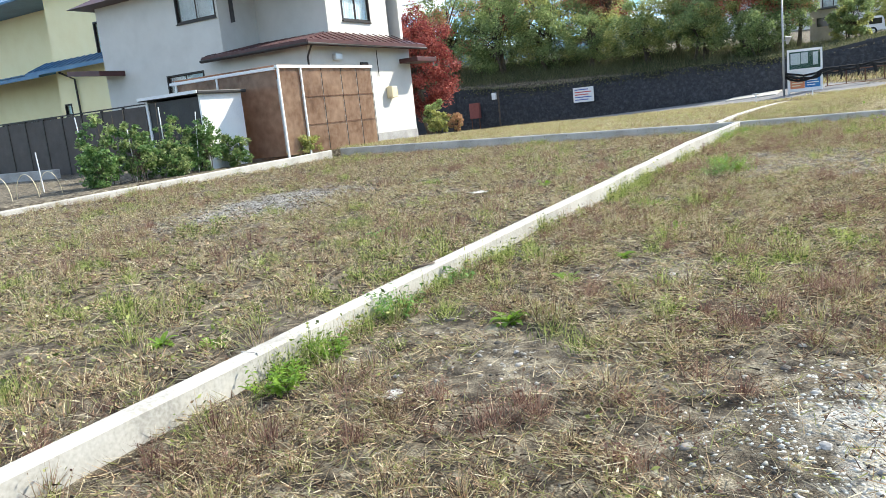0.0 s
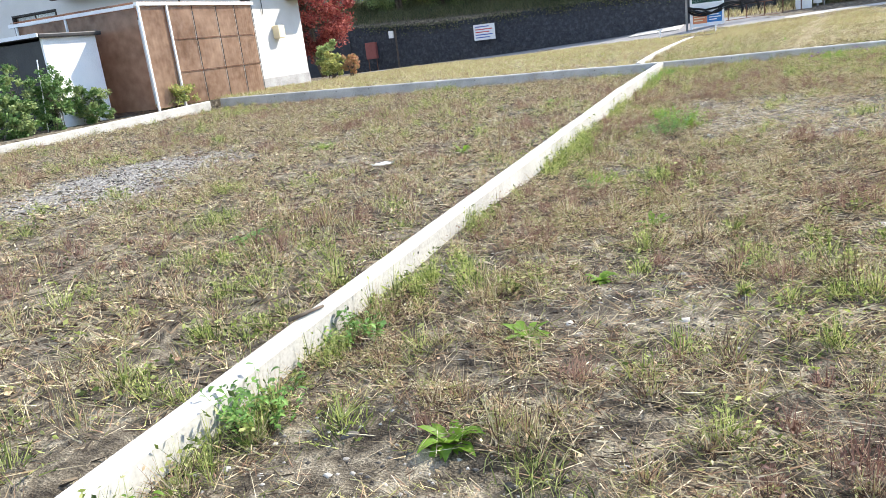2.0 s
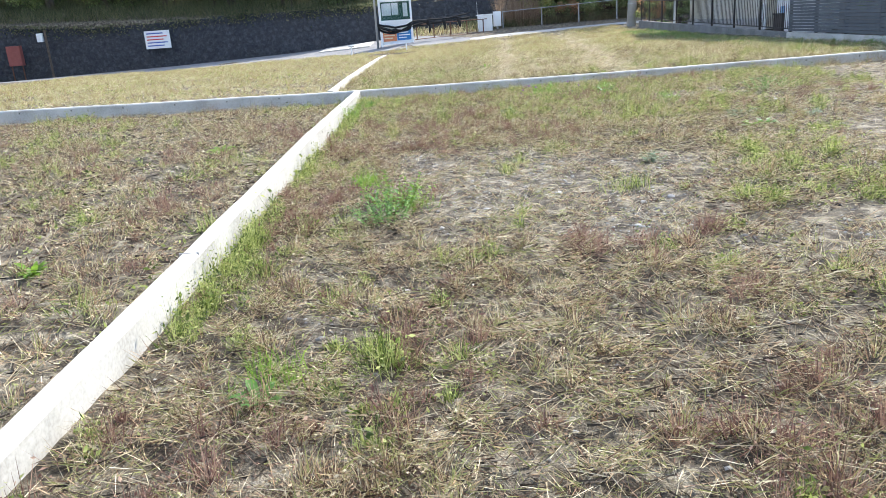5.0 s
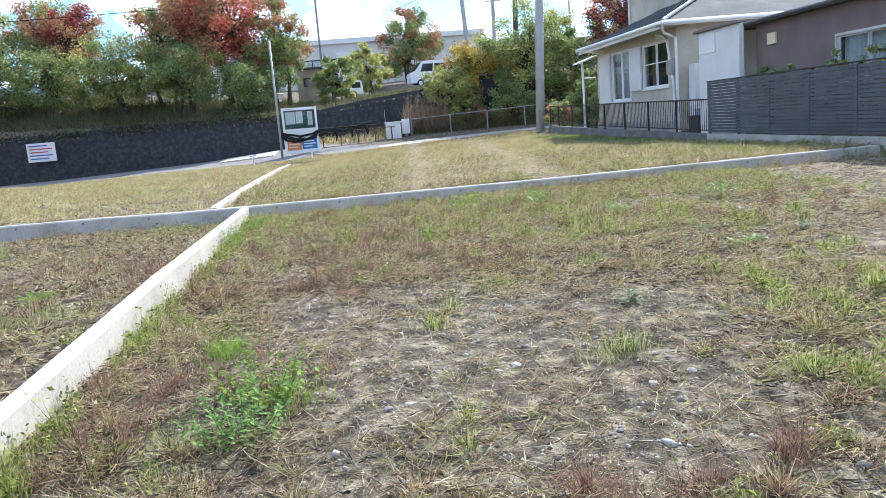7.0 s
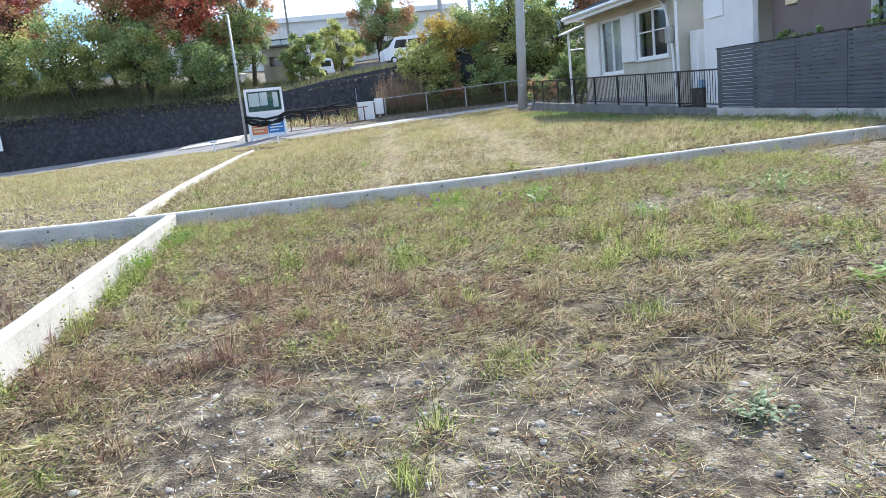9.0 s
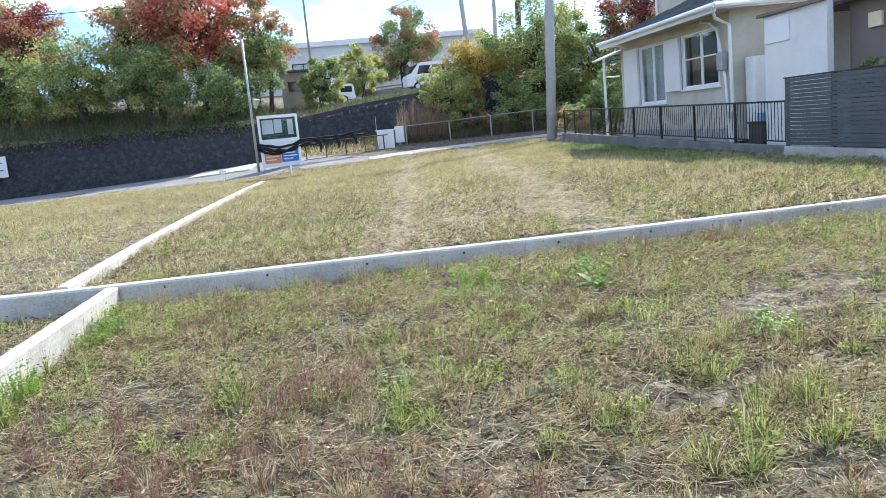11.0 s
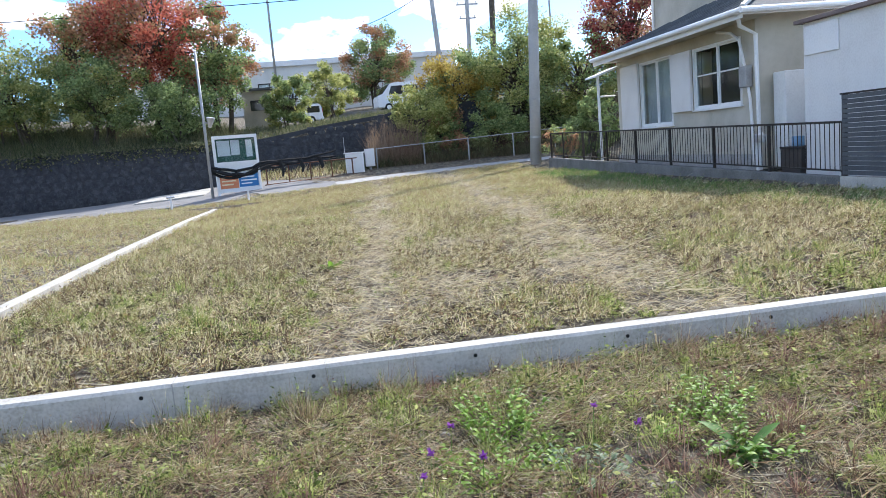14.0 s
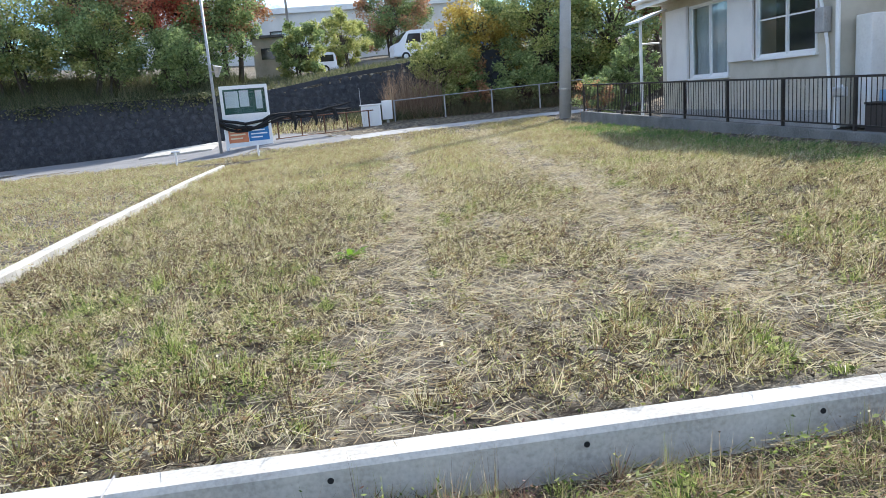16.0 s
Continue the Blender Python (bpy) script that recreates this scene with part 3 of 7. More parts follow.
def ground_z(x, y):
    """The height of the ground, without its small bumps."""
    x, y = np.broadcast_arrays(np.asarray(x, float), np.asarray(y, float))
    near_right = lerp(y, [-60, -26, -18, -13, -6, -3, 0], [-0.9, -0.55, -0.42, -0.30, -0.225, -0.19, -0.155]) + 0.0115 * np.clip(x, 0, 9)
    s = np.clip((x + 11.7) / 11.1, 0, 1)
    near_left = (kerb_top(y) - 0.06) * s + (left_top(y) - 0.1) * (1 - s)
    near_left = near_left - lerp(y, [-10, -5, -1, 0], [0, 0.07, 0.14, 0.15])
    near = np.where(x > -0.5, near_right, near_left)
    yard = lerp(y, [-60, -26, -12, 0], [-0.8, -0.35, 0.0, 0.14])
    near = np.where(x < -11.7, yard, near)
    edge = lerp(x, [-12, 2, 10], [-0.26, -0.08, 0.12])
    g = np.clip(y / 21.0, 0, 1)
    start = np.maximum(cross_top(x) - 0.02, 0.03)
    far = start * (1 - g) + edge * g + 0.05 * np.sin(math.pi * g)
    far = np.where(x < -12, 0.14 * (1 - g) - 0.2 * g, far)
    far = far - 0.13 * np.clip((x - 6.5) / 2.8, 0, 1) * np.clip(1 - np.abs(y - 9) / 11, 0, 1)
    dip = np.exp(-(((x - far_x(y) - 0.35) / 1.3) ** 2)) * (y < 21)
    far = far * (1 - dip) + np.minimum(far, far_top(y) - 0.035) * dip
    road_far = lerp(x, [-40, -13.5, -6.8, -3, -1, 0, 14], [-0.8, -0.27, -0.04, 0.2, 0.5, 0.55, 0.6])
    k = np.clip((y - 22.5) / 7.0, 0, 1)
    far = np.where(y > 21, edge * (1 - k) + road_far * k, far)
    terrace = lerp(x, [-60, -26, -2.6, 0, 2.3, 6, 14, 60], [2.6, 2.6, 1.75, 1.95, 2.35, 2.7, 3.0, 3.2])
    up = np.clip((y - 30.3) / 5, 0, 1)
    bank = terrace + up * lerp(x, [-30, -4, 2, 14], [1.5, 1.2, 0.5, 0.2]) + np.clip((y - 40) / 30, 0, 1) * 2.6 + np.clip((y - 75) / 200, 0, 1) * 8
    far = np.where(y > np.where(x < -2.25, 30.2, 31.02), bank, far)
    z = np.where(y > 0.075, far, near)
    return np.where((x > 9.62) & (y < 20), 0.14, z)


def bumps(x, y):
    return 0.035 * (value_noise(x, y, 1.3, 11) - 0.5) + 0.022 * (value_noise(x, y, 0.34, 12) - 0.5) + 0.012 * (value_noise(x, y, 0.11, 13) - 0.5)


def ground_at(x, y):
    return ground_z(x, y) + bumps(x, y)


def steps(*pieces):
    out = []
    for a, b, d in pieces:
        out += list(np.arange(a, b - 1e-6, d))
    return np.array(out + [pieces[-1][1]])


gx = steps((-900, -60, 140), (-60, -28, 4), (-28, -12, 0.8), (-12, -11.72, 0.28), (-11.68, -5, 0.25), (-5, -0.5, 0.15), (-0.47, 9.6, 0.12), (9.64, 16, 0.8), (16, 60, 6), (60, 900, 140))
gy = steps((-900, -60, 140), (-60, -22, 3), (-22, -18, 0.4), (-18, 0.05, 0.11), (0.1, 8, 0.12), (8, 24, 0.25), (24, 30.15, 0.4), (30.25, 31.02, 0.25), (31.04, 42, 1.0), (42, 80, 5), (80, 900, 137))
X, Y = np.meshgrid(gx, gy, indexing="ij")
inner = (X > -20) & (X < 12) & (Y > -24) & (Y < 26)
Z = ground_z(X, Y) + np.where(inner, bumps(X, Y), 0)
ni, nj = X.shape
idx = np.arange(ni * nj).reshape(ni, nj)
quads = np.stack([idx[:-1, :-1], idx[1:, :-1], idx[1:, 1:], idx[:-1, 1:]], -1).reshape(-1, 4)
ground = from_arrays("ground", np.stack([X, Y, Z], -1).reshape(-1, 3), quads.ravel(), np.full(len(quads), 4), SOIL, smooth=True)
tagged(ground, "stony brown soil of vacant building plots with dry weeds", "ground", kind="structure")


def strip(name, xs, y_of, width, lift, material, label, category):
    """A paved strip laid along x, over the ground."""
    v, f = [], []
    for n, x in enumerate(xs):
        for k in range(5):
            yy = y_of(x) + width(x) * k / 4
            v.append((x, yy, float(ground_z(x, min(yy, 30.15))) + lift))
    for n in range(len(xs) - 1):
        for k in range(4):
            f += [n * 5 + k, (n + 1) * 5 + k, (n + 1) * 5 + k + 1, n * 5 + k + 1]
    ob = from_arrays(name, np.array(v), np.array(f), np.full(len(f) // 4, 4), material, smooth=True)
    return tagged(ob, label, category, kind="structure")


def road_near(x):
    return float(lerp(x, [-40, -12, -7, -2, 4, 10, 16], [21.6, 22.0, 22.7, 23.0, 24.6, 25.3, 25.6]))


strip("road", np.arange(-60, 2.5, 0.8), road_near, lambda x: float(lerp(x, [-60, -3.2, -1.0, 2.5], [30.0 - 21.8, 30.0 - 23.0, 5.6, 1.2])), 0.012, ASPHALT, "pale worn asphalt road below the retaining wall", "road")
strip("pavement", np.arange(2.0, 12.2, 0.6), road_near, lambda x: 1.1, 0.012, CONCRETE_OLD, "narrow pale concrete path at the edge of the plot", "path")

# ---- concrete kerbs ----


def kerb_bar(name, points, width_dir, width, depth, label, top_bevel=0.018):
    """A low concrete wall along points on the outer top edge; width_dir points to its other face."""
    bm = bmesh.new()
    w = Vector(width_dir) * width
    b = Vector(width_dir) * top_bevel
    down = Vector((0, 0, -1))
    rows = []
    for p in points:
        p = Vector(p)
        rows.append([bm.verts.new(q) for q in (p + down * depth, p + down * top_bevel, p + b, p + w - b, p + w + down * top_bevel, p + w + down * depth)])
    for u, v in zip(rows, rows[1:]):
        for k in range(5):
            bm.faces.new((u[k], v[k], v[k + 1], u[k + 1]))
    bm.faces.new(rows[0][::-1])
    bm.faces.new(rows[-1])
    bmesh.ops.recalc_face_normals(bm, faces=bm.faces)
    return thing(name, bm, CONCRETE, label, "kerb", kind="structure")


def wobble(v, seed):
    return 0.006 * (float(value_noise(v, 0, 0.8, seed)) - 0.5) + 0.003 * (float(value_noise(v, 7, 0.22, seed)) - 0.5)


ys = np.arange(-24, 0.01, 0.25)
kerb_long = kerb_bar("kerb", [(kerb_x(y) + wobble(y, 5), y, kerb_top(y) + wobble(y, 3)) for y in ys], (-1, 0, 0), 0.115, 0.6, "long low white concrete boundary kerb between plots")
xs = np.arange(-11.6, 9.5, 0.2)
kerb_cross = kerb_bar("kerb", [(x, 0.004, cross_top(x) + wobble(x, 4)) for x in xs], (0, 1, 0), 0.15, 0.6, "low white concrete boundary kerb with round form holes")
ys = np.arange(0.16, 20.9, 0.8)
kerb_far = kerb_bar("kerb", [(far_x(y) + 0.14, y, far_top(y) + 0.075) for y in ys], (-1, 0, 0), 0.12, 0.6, "low white concrete kerb running to the road")
ys = np.arange(-22, 0.16, 0.6)
kerb_left = kerb_bar("kerb", [(-11.6, y, left_top(y)) for y in ys], (-1, 0, 0), 0.14, 0.6, "low white concrete kerb along the neighbouring garden")


def disc(at, normal, r, thick=0.003, sides=14):
    q = Vector(normal).to_track_quat("Z", "Y").to_matrix().to_4x4()
    bm = bmesh.new()
    bmesh.ops.create_cone(bm, cap_ends=True, segments=sides, radius1=r, radius2=r * 0.94, depth=thick, matrix=Matrix.Translation(Vector(at) + Vector(normal) * thick * 0.4) @ q)
    return bm


# the holes are not cut: thin dark discs on the faces paint their shade
for k in range(-11, 11):
    x = 0.9 * k
    if k == -1:
        continue
    if x > 9.3:
        continue
    part("form_hole", disc((x - 0.01, 0.004, cross_top(x) - 0.055), (0, -1, 0), 0.0115), DARK, kerb_cross)
for k in range(22):
    y = -0.6 - 0.9 * k
    part("form_hole", disc((kerb_x(y - 0.1) - 0.004, y - 0.1, kerb_top(y) - 0.065), (1, 0, 0), 0.011), DARK, kerb_long)
for x in (-8.6, -3.2, 1.05, 6.45):
    part("joint", box(x, x + 0.006, 0.0015, 0.155, cross_top(x) - 0.22, cross_top(x) + 0.0015), CONCRETE_OLD, kerb_cross)
for y in (-15.4, -9.0, -3.6):
    part("joint", box(kerb_x(y) - 0.118, kerb_x(y) - 0.002, y, y + 0.006, kerb_top(y) - 0.2, kerb_top(y) + 0.0015), CONCRETE_OLD, kerb_long)

# ---- the dark stone retaining wall ----
WALL_Y = 29.9


def wall_top(x):
    return float(lerp(x, [-60, -26, -18, -8, -2.4], [2.7, 2.6, 2.0, 2.15, 2.1]))


def stone_wall(name, x0, x1, y_of, low_of, high_of, label, limit, size=0.42):
    root = empty_thing(name, ((x0 + x1) / 2, y_of((x0 + x1) / 2), low_of(x0) - 0.3), label, "wall", kind="structure")
    bm = bmesh.new()
    n = max(2, int((x1 - x0) / 1.0))
    rows = []
    for k in range(n + 1):
        x = x0 + (x1 - x0) * k / n
        y, lo, hi = y_of(x), low_of(x) - 0.3, high_of(x)
        rows.append([bm.verts.new(q) for q in ((x, y, lo), (x, y + 0.16, hi), (x, y + 0.5, hi), (x, y + 0.5, lo))])
    for u, v in zip(rows, rows[1:]):
        for k in range(4):
            bm.faces.new((u[k], v[k], v[(k + 1) % 4], u[(k + 1) % 4]))
    bm.faces.new(rows[0])
    bm.faces.new(rows[-1])
    bmesh.ops.recalc_face_normals(bm, faces=bm.faces)
    part("backing", bm, MORTAR, root)
    meshes = []
    for s in range(8):
        rs = random.Random(s + 5)
        b = bmesh.new()
        ring = []
        for k in range(6):
            a = k * math.tau / 6 + rs.uniform(-0.2, 0.2)
            ring.append((math.cos(a) * size * 0.6 * rs.uniform(0.82, 1.06), math.sin(a) * size * 0.56 * rs.uniform(0.82, 1.06)))
        base = [b.verts.new((p[0], 0.02, p[1])) for p in ring]
        front = [b.verts.new((p[0] * 0.86, -0.012 - rs.uniform(0, 0.02), p[1] * 0.86)) for p in ring]
        tip = b.verts.new((rs.uniform(-0.04, 0.04), -0.02 - rs.uniform(0, 0.025), rs.uniform(-0.04, 0.04)))
        for k in range(6):
            b.faces.new((base[k], base[(k + 1) % 6], front[(k + 1) % 6], front[k]))
            b.faces.new((front[k], front[(k + 1) % 6], tip))
        bmesh.ops.recalc_face_normals(b, faces=b.faces)
        me = bpy.data.meshes.new("stone")
        b.to_mesh(me)
        b.free()
        me.materials.append(STONE)
        meshes.append(me)
    rs = random.Random(3)
    made = 0
    row = 0
    z = -1.0
    at0 = root_of(root)
    while z < 4:
        x = x0 + (0.5 if row % 2 else 0.0) * size + size * 0.5
        while x < x1 - size * 0.4:
            if low_of(x) - 0.1 < z < high_of(x) - size * 0.3 and made < limit:
                t = (z - low_of(x) + 0.3) / (high_of(x) - low_of(x) + 0.3)
                ob = new("stone", meshes[rs.randrange(8)])
                ob.parent = root
                ob.location = Vector((x + rs.uniform(-0.03, 0.03), y_of(x) + 0.16 * t, z + rs.uniform(-0.03, 0.03))) - at0
                ob.rotation_euler = (0, rs.choice((0, math.pi / 3, math.pi * 2 / 3, math.pi)) + rs.uniform(-0.1, 0.1), 0)
                made += 1
            x += size * 0.97
        z += size * 0.84
        row += 1
    return root


def wall_low(x):
    return float(ground_z(x, 29.8))


stone_wall("retaining_wall", -24.0, -2.3, lambda x: WALL_Y, wall_low, wall_top, "tall dark basalt stone retaining wall beside the road", 300, 0.44)
stone_wall("retaining_wall", -2.2, 9.5, lambda x: 30.9, lambda x: 0.6, lambda x: float(lerp(x, [-2.2, -0.5, 2.3, 6, 9.5], [2.05, 2.2, 2.6, 2.95, 3.2])), "dark stone retaining wall climbing to a parking area", 170, 0.44)
bm = box(-60, -24.0, WALL_Y, WALL_Y + 0.4, -0.9, 2.6)
thing("retaining_wall", bm, MORTAR, "dark stone retaining wall further along the road", "wall", kind="structure")

# ---- the white two-storey house with the dark red roof ----
lh = empty_thing("house", (-19, 6, 0.1), "two-storey white stucco house with a dark red metal roof", "house")
part("wall", wall_panel("y", 3.0, 0.2, -25.5, -14.8, 0.0, 3.75, [(-21.9, -19.85, 2.35, 3.45)]), STUCCO, lh)
part("wall", wall_panel("x", -15.0, 0.2, 3.2, 9.6, 0.0, 3.75, []), STUCCO, lh)
part("wall", wall_panel("y", 3.0, 0.2, -25.5, -18.7, 3.75, 6.6, [(-20.85, -18.8, 5.25, 6.45)]), STUCCO, lh)
part("wall", wall_panel("x", -18.9, 0.2, 3.2, 5.0, 3.75, 6.6), STUCCO, lh)
part("wall", wall_panel("y", 5.0, 0.2, -18.9, -15.3, 3.75, 6.6), STUCCO, lh)
part("wall", wall_panel("x", -15.5, 0.2, 5.2, 9.0, 3.75, 6.6, [(5.95, 7.75, 4.75, 6.2)]), STUCCO, lh)
part("wall", wall_panel("y", 9.4, 0.2, -25.5, -15.0, 0.0, 6.6), STUCCO, lh)
part("wall", wall_panel("x", -25.5, 0.2, 3.2, 9.4, 0.0, 6.6), STUCCO, lh)
part("footing", box(-14.79, -14.76, 3.0, 9.6, -0.1, 0.42), CONCRETE_OLD, lh)
window_unit(lh, "y", 3.0, -1, -21.9, -19.85, 2.35, 3.45, BRONZE)
window_unit(lh, "y", 3.0, -1, -20.85, -18.8, 5.25, 6.45, BRONZE)
window_unit(lh, "x", -15.3, 1, 5.95, 7.75, 4.75, 6.2, BRONZE)
# lower roof round the projecting ground floor, with its standing seams and gutter
roof = bmesh.new()
for quad in ([(-19.3, 2.45, 3.78), (-14.3, 2.45, 3.78), (-15.3, 5.0, 4.25), (-19.3, 5.0, 4.25)], [(-14.3, 2.45, 3.78), (-14.3, 10.1, 3.78), (-15.3, 9.4, 4.15), (-15.3, 5.0, 4.25)]):
    lo = [roof.verts.new(p) for p in quad]
    hi = [roof.verts.new((p[0], p[1], p[2] + 0.06)) for p in quad]
    roof.faces.new(lo[::-1])
    roof.faces.new(hi)
    for k in range(4):
        roof.faces.new((lo[k], lo[(k + 1) % 4], hi[(k + 1) % 4], hi[k]))
lroof = part("roof", roof, ROOF_RED, lh)
for k in range(11):
    u = -19.1 + 0.45 * k
    t = min(1.0, max(0.02, (-14.3 - u) / 1.0))
    part("seam", tube([(u, 2.46, 3.855), (u, 2.46 + 2.49 * t, 3.855 + 0.47 * t)], 0.02, 5), ROOF_RED, lroof)
for k in range(16):
    u = 2.8 + 0.45 * k
    t = min(1.0, (u - 2.45) / 2.55)
    part("seam", tube([(-14.31, u, 3.855), (-14.31 - 0.94 * t, u, 3.855 + 0.44 * t)], 0.02, 5), ROOF_RED, lroof)
part("fascia", box(-19.3, -14.28, 2.4, 2.45, 3.62, 3.8), ROOF_RED, lroof)
part("fascia", box(-14.3, -14.25, 2.45, 10.1, 3.62, 3.8), ROOF_RED, lroof)
part("gutter", tube([(-19.3, 2.36, 3.68), (-14.22, 2.36, 3.68), (-14.22, 10.1, 3.66)], 0.05, 8), BRONZE, lroof)
part("downpipe", tube([(-14.25, 2.6, 3.62), (-14.5, 2.75, 3.45), (-14.72, 2.9, 3.3), (-14.72, 2.9, 0.2)], 0.035, 8), BRONZE, lh)
part("porch_roof", prism([(-26.3, 3.95), (-24.3, 3.75), (-24.3, 3.95), (-26.3, 4.15)], "y", 1.8, 3.0), ROOF_RED, lh)
part("roof", prism([(2.2, 6.55), (6.2, 8.2), (10.2, 6.55)], "x", -26.2, -14.7), ROOF_RED, lh)
part("awning", box(-14.78, -13.9, 8.75, 10.3, 3.1, 3.28, 0.02), ROOF_RED, lh)
part("wall_vent", box(-14.79, -14.74, 6.0, 6.5, 3.02, 3.14, 0.01), BRONZE, lh)
part("meter_box", box(-14.79, -14.52, 7.6, 8.0, 1.75, 2.2, 0.03), CREAM, lh, "cream plastic meter box")
part("vent_hood", box(-14.79, -14.6, 4.35, 4.75, 3.2, 3.45, 0.04), ALU, lh)
part("conduit", tube([(-14.76, 7.15, 3.6), (-14.76, 7.15, 2.6)], 0.015, 6), BRONZE, lh)

# ---- brown translucent lean-to beside that house ----
lt = empty_thing("lean_to", (-13.5, 0.4, 0.1), "brown polycarbonate lean-to with white aluminium frame", "lean-to")
PY = [-1.85, -0.9, 0.05, 1.0, 1.8, 2.6]
for a, b in zip(PY, PY[1:]):
    bm = bmesh.new()
    n = 16
    row = [[bm.verts.new((-12.0 + 0.004 * (k % 2), a + 0.004 + (b - a - 0.008) * k / n, z)) for k in range(n + 1)] for z in (0.2, 2.6)]
    for k in range(n):
        bm.faces.new((row[0][k], row[0][k + 1], row[1][k + 1], row[1][k]))
    part("panel", bm, POLYCARB, lt)
for a, b in ((-16.0, -14.7), (-14.7, -13.4), (-13.4, -12.05)):
    part("panel", box(a + 0.003, b - 0.003, -1.852, -1.845, 0.2, 2.55), POLYCARB, lt)
for y in PY:
    w = 0.05 if y in (-1.85, -0.9) else 0.014
    part("post", box(-11.985, -11.985 + w, y - w / 2, y + w / 2, 0.0, 2.66), WHITE if w > 0.03 else BRONZE, lt)
for x in (-16.0, -14.3):
    part("post", box(x, x + 0.05, -1.9, -1.86, 0.0, 2.6), WHITE, lt)
part("top_rail", box(-12.03, -11.93, -1.9, 2.65, 2.6, 2.68), WHITE, lt)
part("top_rail", box(-16.2, -12.03, -1.92, -1.84, 2.56, 2.64), WHITE, lt)
part("mid_rail", box(-11.985, -11.97, -0.88, 2.58, 1.79, 1.805), RUST, lt)
part("mid_rail", box(-11.985, -11.97, -0.88, 2.58, 0.99, 1.005), RUST, lt)
part("roof_sheet", box(-16.2, -12.0, -1.84, 2.62, 2.685, 2.695), POLYCARB, lt)

# ---- storage shed, dark panel fence and the plants of the garden ----
sh = empty_thing("storage_shed", (-14.05, -3.05, 0.05), "metal storage shed with pale side and dark doors", "shed")
part("side_panel", box(-13.06, -13.0, -3.8, -2.3, 0.05, 2.06), WHITE, sh)
part("side_panel", box(-15.1, -15.04, -3.8, -2.3, 0.05, 2.06), WHITE, sh)
part("back_panel", box(-15.04, -13.06, -2.36, -2.3, 0.05, 2.06), WHITE, sh)
part("door", box(-15.04, -14.07, -3.76, -3.72, 0.1, 2.0), SHED_DARK, sh)
part("door", box(-14.05, -13.06, -3.8, -3.76, 0.1, 2.0), SHED_DARK, sh)
part("roof", box(-15.25, -12.88, -3.95, -2.2, 2.06, 2.15, 0.02), SHED_DARK, sh)
part("roof_trim", box(-15.2, -12.9, -3.99, -3.95, 2.08, 2.16), WHITE, sh)
df = empty_thing("panel_fence", (-23, -1, 0.1), "dark brown solid panel fence beside the garden", "fence")
for k in range(8):
    x = -27.5 + 1.12 * k
    part("panel", box(x + 0.03, x + 1.09, -1.02, -0.98, 0.15, 2.15), FENCE_BROWN, df)
    part("post", box(x - 0.03, x + 0.03, -1.04, -0.96, 0.0, 2.2), BRONZE, df)
part("cap_rail", box(-27.5, -18.5, -1.04, -0.96, 2.2, 2.24), BRONZE, df)
lw = thing("low_wall", box(-27, -21.5, -2.7, -2.45, -0.1, 0.42, 0.015), CONCRETE_OLD, "low grey concrete wall in the neighbour's garden", "wall")
win = empty_thing("garden_net_frame", (-14.3, -5.2, 0), "thin white garden stakes tied among vegetables", "stake")
for k, (x, y, h, dx, dy) in enumerate([(-14.7, -7.4, 1.0, -0.15, 0.05), (-13.6, -6.9, 1.7, -0.35, 0.1), (-13.0, -6.1, 1.4, -0.1, 0.0), (-13.2, -5.0, 1.8, -0.12, 0.1), (-12.8, -4.4, 1.6, 0.1, 0.1)]):
    part("stake", tube([(x, y, -0.1), (x + dx, y + dy, h)], 0.013, 6), WHITE, win)

for y in (-8.9, -8.3, -7.75):
    pts = [(-13.9 + 0.42 * math.cos(a), y, 0.0 + 0.55 * math.sin(a)) for a in (math.pi * k / 10 for k in range(11))]
    thing("garden_hoop", tube(pts, 0.008, 6), CREAM, "thin pale garden hoop standing over a vegetable bed", "hoop", group="garden hoops")
for k in range(7):
    x, y, h = -13.1 - 0.25 * (k % 3), -6.9 + 0.55 * k, 1.55 + 0.12 * ((k * 5) % 4)
    thing("cane", tube([(x, y, -0.1), (x + 0.05 * (k % 2), y + 0.06, h)], 0.008, 6), BARK, "dark bamboo cane among vegetable plants", "cane", group="garden canes")

# ---- the cream house behind ----
yh = empty_thing("house", (-34, 9, 0.1), "cream yellow two-storey house with blue metal roofs", "house")
part("wall", wall_panel("y", 6.0, 0.2, -33.2, -27.0, 0.0, 8.5, [(-29.75, -28.35, 5.25, 6.8), (-33.0 + 0.05, -32.4, 2.7, 3.3)]), STUCCO_YELLOW, yh)
part("wall", wall_panel("x", -33.2, 0.2, 6.2, 8.2, 0.0, 8.5), STUCCO_YELLOW, yh)
part("wall", wall_panel("y", 8.0, 0.2, -46, -33.2, 0.0, 8.5, [(-42, -36.8, 0.6, 2.9)]), STUCCO_YELLOW, yh)
part("wall", wall_panel("x", -27.2, 0.2, 6.2, 14, 0.0, 8.5), STUCCO_YELLOW, yh)
window_unit(yh, "y", 6.0, -1, -29.75, -28.35, 5.25, 6.8, BRONZE)
window_unit(yh, "y", 6.0, -1, -32.95, -32.4, 2.7, 3.3, BRONZE, leaves=1)
window_unit(yh, "y", 8.0, -1, -42, -36.8, 0.6, 2.9, BRONZE, leaves=3)
